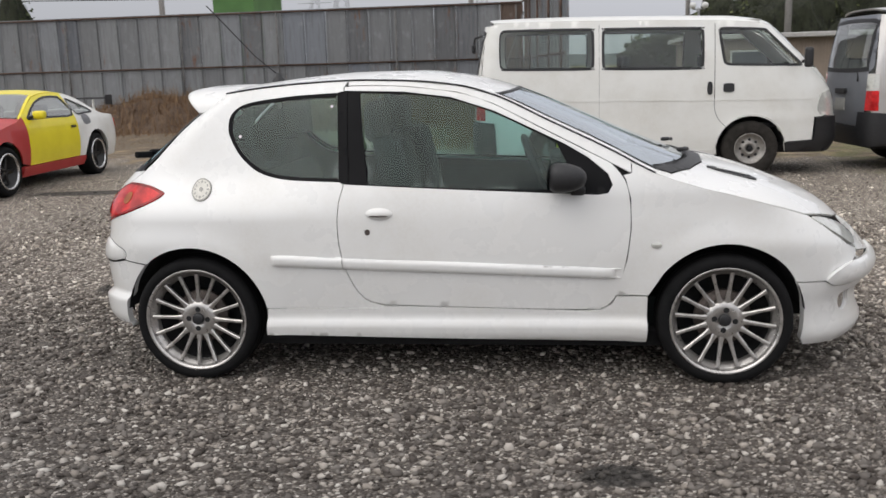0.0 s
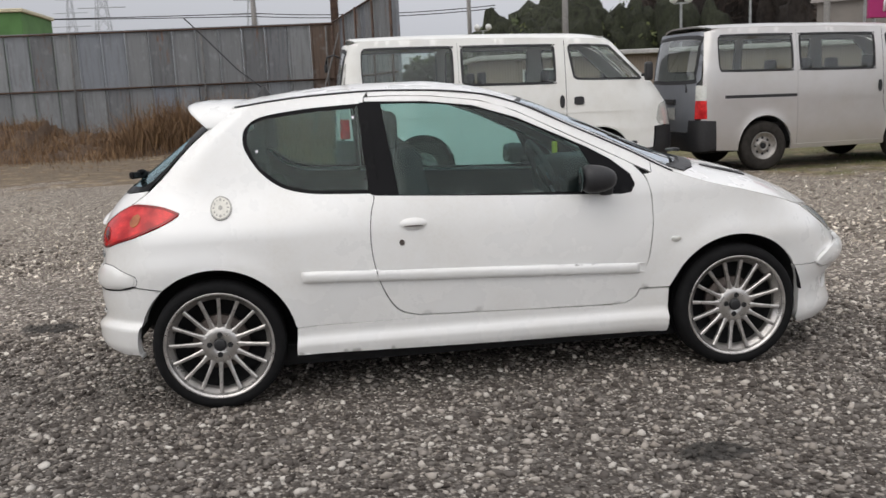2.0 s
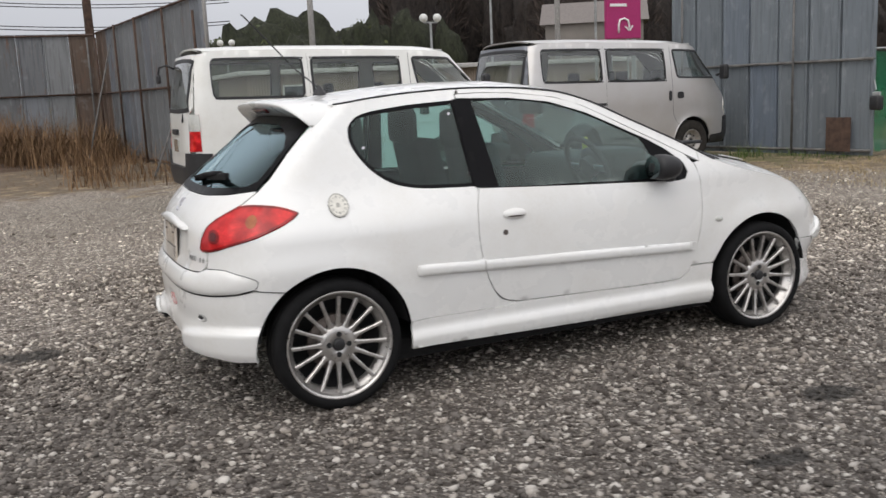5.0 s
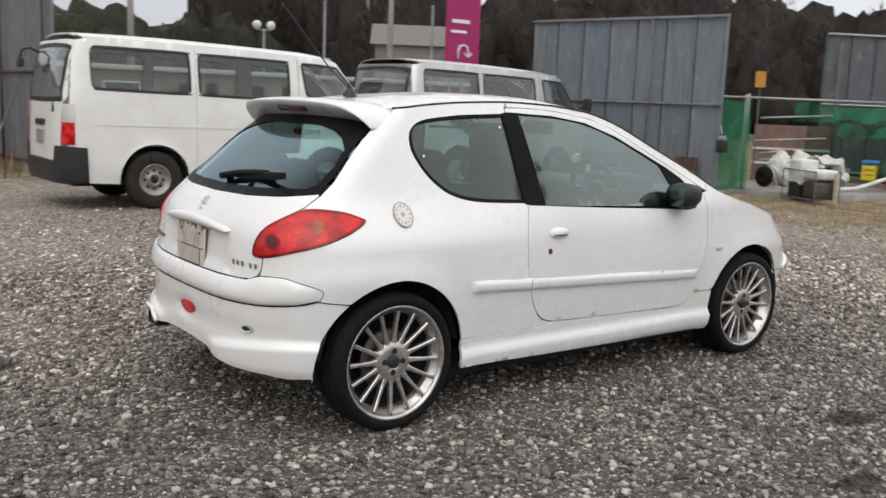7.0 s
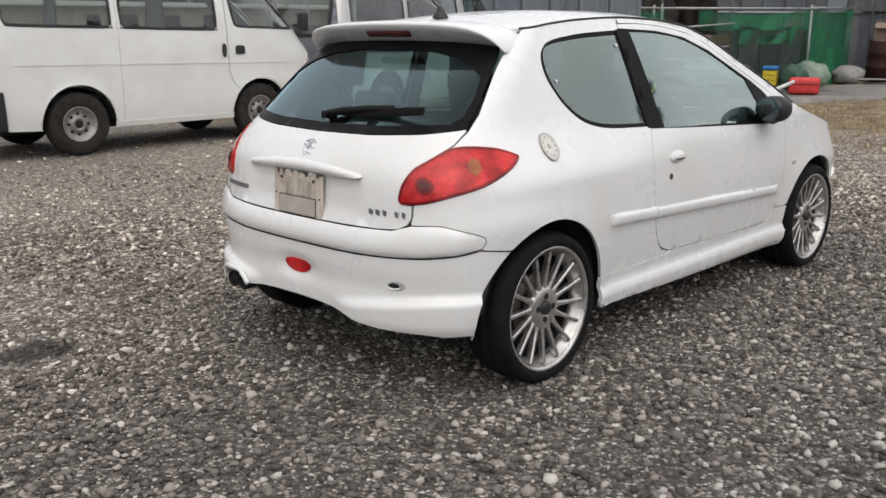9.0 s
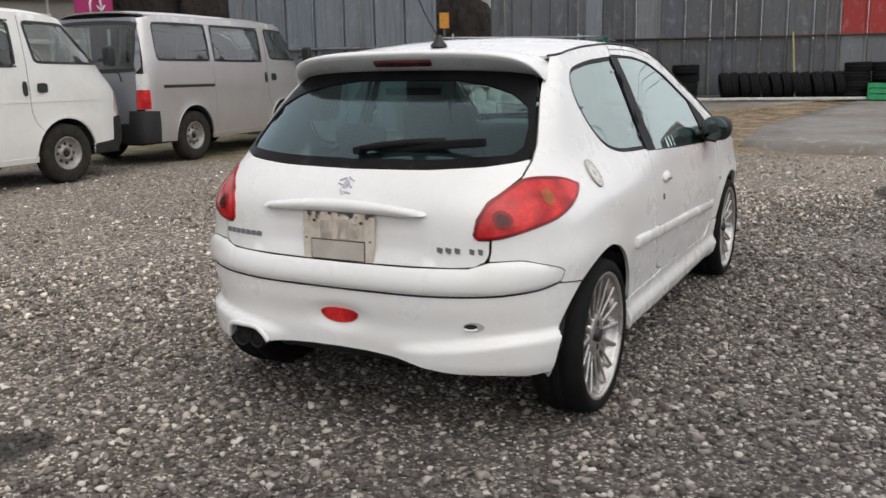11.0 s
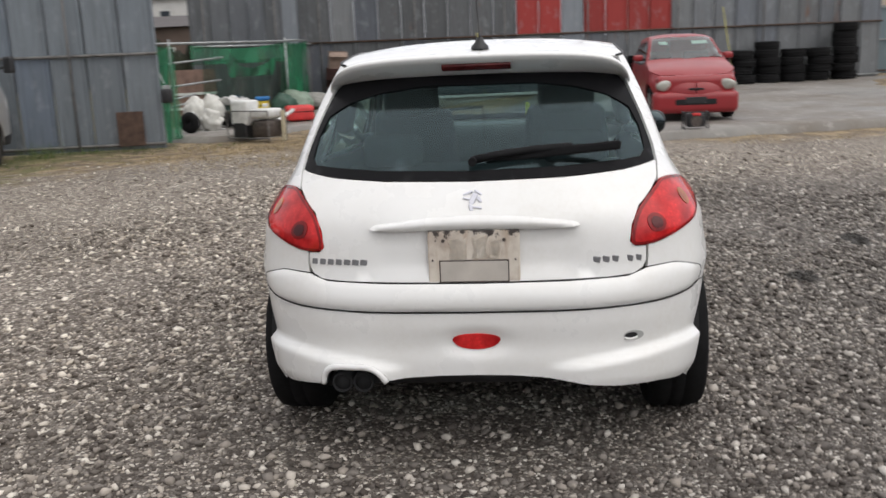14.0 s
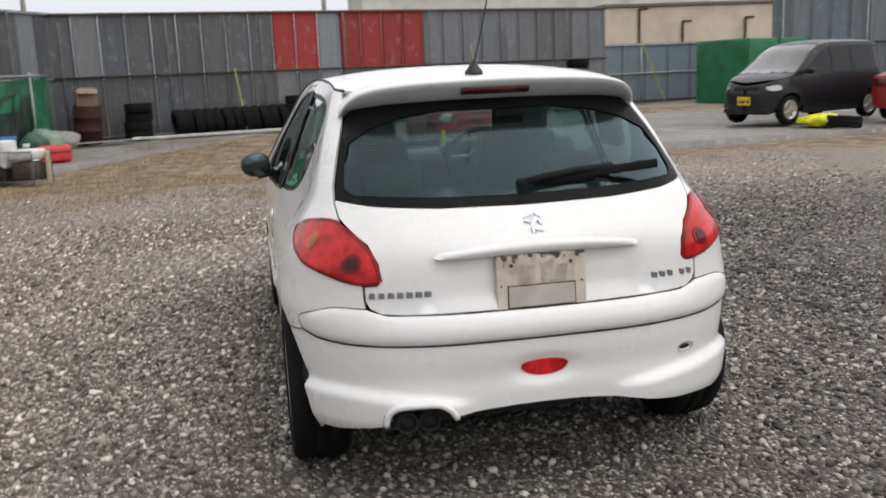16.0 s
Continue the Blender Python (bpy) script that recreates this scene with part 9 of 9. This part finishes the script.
# sign
sign = empty("roadside_sign", pose(16.9, 20.35, 0, 0, 0, -2), "magenta roadside sign with a white arrow", "sign")
MAGENTA = plain("magenta_sign_face", (0.34, 0.012, 0.12), 0.5, 0, 0.08)
part("board", box(1.30, 0.16, 3.3, (0, 0, 4.32), 0.02, 1), MAGENTA, sign)
for x in (-0.45, 0.45):
    part("leg", rod((x, 0, 0), (x, 0, 2.7), 0.05), PIPE, sign)
SIGNWHITE = plain("white_sign_paint", (0.75, 0.72, 0.74), 0.6, 0, 0.05)
part("arrow", tube("arrow", [(-0.22, -0.10, 2.85), (-0.22, -0.10, 3.12), (-0.16, -0.10, 3.26), (0.0, -0.10, 3.30), (0.14, -0.10, 3.24), (0.18, -0.10, 3.08), (0.18, -0.10, 2.98)], 0.035, 6), SIGNWHITE, sign, "white bent arrow")
part("arrow_head", box(0.20, 0.03, 0.05, (0.10, -0.095, 2.99), 0.005, 1, None, pose(0, 0, 0, 0, 40, 0)), SIGNWHITE, sign)
part("arrow_head", box(0.20, 0.03, 0.05, (0.26, -0.095, 3.0), 0.005, 1, None, pose(0, 0, 0, 0, -50, 0)), SIGNWHITE, sign)
part("lettering_bar", box(0.62, 0.02, 0.09, (-0.22, -0.09, 3.72), 0.004, 1), SIGNWHITE, sign, "white bar in place of lettering")
part("lettering_bar", box(0.70, 0.02, 0.12, (-0.15, -0.09, 4.05), 0.004, 1), SIGNWHITE, sign, "white bar in place of lettering")

# poles, wires, lamps, pylons
POLEGREY = plain("grey_concrete_pole", (0.30, 0.29, 0.28), 0.8)
WIRE = plain("black_wire", (0.03, 0.03, 0.03), 0.6)
for k, (x, y, h, r) in enumerate(((12.6, 40, 12, 0.17), (1.1, 24.5, 9, 0.14), (-3.65, 60, 15, 0.2), (9.8, 52, 13, 0.15), (20.5, 30, 11, 0.13), (30, 47, 12, 0.16), (-16.5, 38, 11, 0.15), (52, -4, 12, 0.16), (50, 12, 12, 0.16))):
    root = empty("utility_pole", pose(x, y, 0), "grey concrete utility pole with cross arms", "utility pole", "utility poles")
    part("shaft", rod((0, 0, 0), (0, 0, h), r, 12, r * 0.7), POLEGREY if k != 1 else RUSTPIPE, root, smooth=True)
    part("cross_arm", rod((-0.8, 0, h - 0.8), (0.8, 0, h - 0.8), 0.05), PIPE, root)
    part("cross_arm", rod((-0.6, 0, h - 1.6), (0.6, 0, h - 1.6), 0.05), PIPE, root)
    for s in (-0.7, 0, 0.7):
        part("insulator", rod((s, 0, h - 0.8), (s, 0, h - 0.55), 0.05), WHITEPLASTIC, root)


def wire(p, q, sag, r=0.03):
    p, q = Vector(p), Vector(q)
    pts = [p.lerp(q, t) - Vector((0, 0, sag * 4 * t * (1 - t))) for t in np.linspace(0, 1, 17)]
    return tagged(part("power_line", tube("power_line", pts, r, 5), WIRE), "thin black overhead power line", "power line", "overhead lines")


for z_, lean_ in ((6.1, 0.5), (6.8, -0.4), (7.7, 0.1), (8.6, -0.6)):
    wire((-70, 52, z_ + 2.0), (-3.65, 60, z_ + lean_), 0.5)
    wire((-3.65, 60, z_ + lean_), (12.6, 58, z_ + lean_ - 0.2), 0.3)
for dz in (0, 0.8, -0.9):
    wire((-60, 50, 12 + dz), (-3.65, 60, 13.5 + dz), 1.2)
    wire((-3.65, 60, 13.5 + dz), (12.6, 40, 11 + dz), 0.8)
    wire((-16.5, 38, 9 + dz), (-3.65, 60, 9 + dz), 0.6)
    wire((52, -40, 11 + dz), (52, -4, 11 + dz), 0.9)
    wire((52, -4, 11 + dz), (50, 12, 11 + dz), 0.4)
    wire((50, 12, 11 + dz), (48, 50, 11 + dz), 0.8)


def pylon(x, y, h):
    root = empty("lattice_pylon", pose(x, y, 0), "grey steel lattice transmission pylon far off", "pylon", "pylons")
    PY = plain("hazy_steel", (0.42, 0.44, 0.47), 0.7)
    for sx in (-1, 1):
        for sy in (-1, 1):
            part("leg", rod((sx * h * 0.09, sy * h * 0.09, 0), (sx * h * 0.012, sy * h * 0.012, h), 0.12), PY, root)
    for k in range(9):
        z0, z1 = h * k / 9, h * (k + 1) / 9
        w0, w1 = h * (0.09 - 0.078 * k / 9), h * (0.09 - 0.078 * (k + 1) / 9)
        for s in (-1, 1):
            part("brace", rod((-w0, s * w0, z0), (w1, s * w1, z1), 0.07), PY, root)
            part("brace", rod((w0, s * w0, z0), (-w1, s * w1, z1), 0.07), PY, root)
    for z, w in ((0.70, 0.17), (0.82, 0.15), (0.94, 0.12)):
        part("arm", rod((-h * w, 0, h * z), (h * w, 0, h * z), 0.12), PY, root)


pylon(-46, 210, 30)
pylon(-17, 260, 32)
pylon(-75, 300, 34)

for x, y in ((14.5, 30.0), (9.2, 44)):
    root = empty("globe_street_lamp", pose(x, y, 0), "twin white globe street lamp", "street lamp")
    part("pole", rod((0, 0, 0), (0, 0, 4.0), 0.05), PIPE, root)
    part("arm", rod((-0.30, 0, 4.0), (0.30, 0, 4.0), 0.03), PIPE, root)
    for s in (-0.30, 0.30):
        gb_ = bmesh.new()
        bmesh.ops.create_uvsphere(gb_, u_segments=16, v_segments=10, radius=0.17, matrix=Matrix.Translation((s, 0, 4.18)))
        part("globe", gb_, WHITEPLASTIC, root, smooth=True)
for x, y, h in ((19.4, 23.5, 5.2), (18.7, 24.5, 5.0), (22.2, 27, 6), (17.8, 31, 5.5)):
    tagged(part("thin_post", rod((x, y, 0), (x, y, h), 0.05), PIPE), "thin grey steel post", "post", "thin posts")

# trees
def leaf_mat(name, lo, hi):
    m = Mat(name, 0.85)
    m.set("Base Color", m.ramp(m.island(), (0.0, lo), (0.6, hi), (1.0, tuple(c * 1.5 for c in hi))))
    return m.m


LEAF = leaf_mat("dark_evergreen_leaves", (0.018, 0.027, 0.012), (0.062, 0.078, 0.034))
BARE = leaf_mat("brown_winter_twigs", (0.022, 0.016, 0.014), (0.075, 0.055, 0.046))


def crown(cx, cy, cz, rx, rz, n, size, rs, twig):
    """Corners of small leaf clumps, or of thin twigs, through an uneven crown."""
    lobe, wide = np.clip(rs.normal(0, 0.24, (7, 3)), -0.34, 0.34), rs.uniform(0.45, 0.68, 7)
    k = rs.randint(0, 7, n)
    d = rs.normal(0, 1, (n, 3))
    d /= np.linalg.norm(d, axis=1, keepdims=True)
    p = (lobe[k] + d * (wide[k] * rs.uniform(0.6, 1.05, n))[:, None]) * np.array([rx, rx, rz]) + np.array([cx, cy, cz])
    a, b = rs.normal(0, 1, (n, 3)), rs.normal(0, 1, (n, 3))
    if twig:
        a = d * 0.8 + a * 0.35 + np.array([0, 0, 0.7])
    a *= (size * rs.uniform(0.5, 1.2, n) * (2.2 if twig else 1.0) / np.linalg.norm(a, axis=1))[:, None]
    b *= (size * rs.uniform(0.5, 1.2, n) * (0.22 if twig else 1.0) / np.linalg.norm(b, axis=1))[:, None]
    return np.stack([p - a, p + b, p + a, p - b], 1).reshape(-1, 3)


CORE = bmesh.new()
bmesh.ops.create_icosphere(CORE, subdivisions=3, radius=1)
CORE_V, CORE_F = np.array([v.co[:] for v in CORE.verts]), [[v.index for v in q.verts] for q in CORE.faces]
CORE.free()


def woods(name, trees, mat, label, seed, n=260, twig=False):
    """Trees with trunk, a dark ragged inner mass and many leaf clumps over it."""
    rs = np.random.RandomState(seed)
    V, F, core, at = [], [], 0, 0
    for x, y, h, r in trees:
        o = rs.uniform(0, 9, 3)
        lumpy = sum(np.sin(CORE_V @ rs.normal(0, f_, 3) + o[0]) * a_ for f_, a_ in ((2.2, 0.14), (3.5, 0.11), (6, 0.08), (9, 0.06)))[:, None]
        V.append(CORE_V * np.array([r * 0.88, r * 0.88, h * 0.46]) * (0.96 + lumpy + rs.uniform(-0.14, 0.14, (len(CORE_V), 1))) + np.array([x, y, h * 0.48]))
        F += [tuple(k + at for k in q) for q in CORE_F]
        at += len(CORE_V)
    core = len(F)
    for x, y, h, r in trees:
        q = crown(x, y, h * 0.54, r * 0.97, h * 0.45, n, r * (0.10 if twig else 0.085), rs, twig)
        V.append(q)
        F += [(k, k + 1, k + 2, k + 3) for k in range(at, at + len(q), 4)]
        at += len(q)
        ring = [2 * math.pi * k / 5 for k in range(5)]
        V.append(np.array([(x + w * math.cos(a), y + w * math.sin(a), z) for a in ring for w, z in ((0.2, 0), (0.08, h * 0.75))]))
        F += [(at + 2 * k, at + 2 * ((k + 1) % 5), at + 2 * ((k + 1) % 5) + 1, at + 2 * k + 1) for k in range(5)]
        at += 10
    me = bpy.data.meshes.new(name)
    me.from_pydata(np.concatenate(V).tolist(), [], F)
    me.materials.append(mat)
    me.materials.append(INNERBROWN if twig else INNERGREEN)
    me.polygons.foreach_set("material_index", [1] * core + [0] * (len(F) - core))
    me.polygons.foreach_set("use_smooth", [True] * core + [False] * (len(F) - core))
    me.update()
    return tagged(part(name, me, None), label, "woods", "", "stuff")


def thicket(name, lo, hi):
    """The mass inside a crown, its shade put into dark colours: tangled, streaked and rough."""
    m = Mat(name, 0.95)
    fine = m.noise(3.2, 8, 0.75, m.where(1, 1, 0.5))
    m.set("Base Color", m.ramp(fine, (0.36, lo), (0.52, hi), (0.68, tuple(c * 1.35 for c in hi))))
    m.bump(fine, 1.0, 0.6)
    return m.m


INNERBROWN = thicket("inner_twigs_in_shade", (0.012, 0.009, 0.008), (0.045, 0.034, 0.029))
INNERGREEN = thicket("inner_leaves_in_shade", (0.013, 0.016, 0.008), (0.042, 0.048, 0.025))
rs = np.random.RandomState(77)
hill = curve((12, 3.5), (18, 7.2), (23, 9.3), (28, 9.8), (36, 10.2), (44, 12), (60, 14), (90, 15), (130, 13))
woods("far_woods", [(x, 88 + rs.uniform(0, 14), float(hill(x)) * rs.uniform(0.88, 1.03), rs.uniform(3.0, 5.0)) for x in np.linspace(14, 125, 66)], LEAF, "dark evergreen trees on a low hill far off", 5, 1300)
woods("far_woods", [(x, 80 + rs.uniform(0, 10), float(hill(x)) * rs.uniform(0.45, 0.65), rs.uniform(2.0, 3.2)) for x in np.linspace(16, 120, 60)], LEAF, "dark evergreen trees along the foot of a hill", 6, 900)
woods("bare_woods", [(x, 55 - 0.25 * (x - 24) + rs.uniform(-3, 4), rs.uniform(8.5, 12.5), rs.uniform(2.0, 3.0)) for x in np.linspace(24, 74, 44)], BARE, "brown winter trees behind the vans", 7, 1500, True)
woods("bare_woods", [(x, 30 + 0.9 * (45 - x) + rs.uniform(-3, 3), rs.uniform(6, 9), rs.uniform(1.6, 2.4)) for x in np.linspace(28, 46, 20)] + [(52 + rs.uniform(-4, 6), y, rs.uniform(7, 11), rs.uniform(2.0, 3.0)) for y in np.linspace(25.5, 46, 14)], BARE, "brown winter trees and scrub behind the screen", 8, 1500, True)
woods("garden_trees", [(x, 44 + rs.uniform(-2, 2), rs.uniform(4, 7), rs.uniform(1.2, 2.0)) for x in np.linspace(-38, -22, 9)], LEAF, "green trees behind the fence", 9, 700)
HEDGE = leaf_mat("olive_hedge_leaves", (0.030, 0.042, 0.014), (0.10, 0.115, 0.045))
woods("hedge_trees", [(x, 50 + rs.uniform(-1.5, 1.5), rs.uniform(4.6, 6.2), rs.uniform(1.1, 1.8)) for x in np.linspace(11, 24, 12)], HEDGE, "olive-green hedge trees beyond the road", 23, 700)
woods("scrub_trees", [(36 + rs.uniform(-1.5, 1.5), y, rs.uniform(4.0, 5.8), rs.uniform(0.9, 1.4)) for y in np.linspace(17.6, 27, 9)], BARE, "dark brown leafless scrub behind the net", 31, 800, True)
woods("garden_shrubs", [(38 + rs.uniform(-1, 1), y, rs.uniform(1.8, 2.6), rs.uniform(0.6, 0.9)) for y in np.linspace(13, 21, 10)], HEDGE, "olive-green shrubs before a house", 29, 350)

# the far ridge closes the view
RIDGE = plain("hazy_ridge", (0.10, 0.11, 0.11), 0.95, 0, 0.3, 0.05)
ridge_v, ridge_f = [], []
for k in range(121):
    a = 2 * math.pi * k / 120
    h = 9 + 5 * noise.noise((math.cos(a) * 2.5, math.sin(a) * 2.5, 4))
    ridge_v += [(700 * math.cos(a), 700 * math.sin(a), -5), (720 * math.cos(a), 720 * math.sin(a), h)]
for k in range(120):
    ridge_f.append((2 * k, 2 * k + 1, 2 * k + 3, 2 * k + 2))
tagged(part("backdrop", mesh_of("backdrop", ridge_v, ridge_f), RIDGE), "low hazy ridge all round the horizon", "ridge", "", "structure")

# plain fences and trees that close the yard behind the camera: unseen, added to darken reflections
for nm, a_, b_ in (("steel_fence_south", (26, -44), (-44, -44)), ("steel_fence_west", (-44.5, -44), (-44.2, 21.6))):
    L_ = (Vector(b_) - Vector(a_)).length
    w_ = part(nm, box(L_, 0.06, 3.0, (L_ / 2, 0, 1.5), 0.01, 1), SHEETRUST, None, "", pose(a_[0], a_[1], 0.0, 0, 0, math.degrees(math.atan2(b_[1] - a_[1], b_[0] - a_[0]))))
    tagged(w_, "unseen plain grey steel fence closing the yard", "fence", "", "structure")
woods("yard_trees", [(x, -52 + rs.uniform(-3, 2), rs.uniform(4, 7), rs.uniform(2.0, 3.4)) for x in np.linspace(-44, 30, 22)] + [(-52 + rs.uniform(-3, 2), y, rs.uniform(4, 7), rs.uniform(2.0, 3.4)) for y in np.linspace(-44, 24, 20)], LEAF, "unseen dark evergreen trees behind the closing fence", 19, 300)
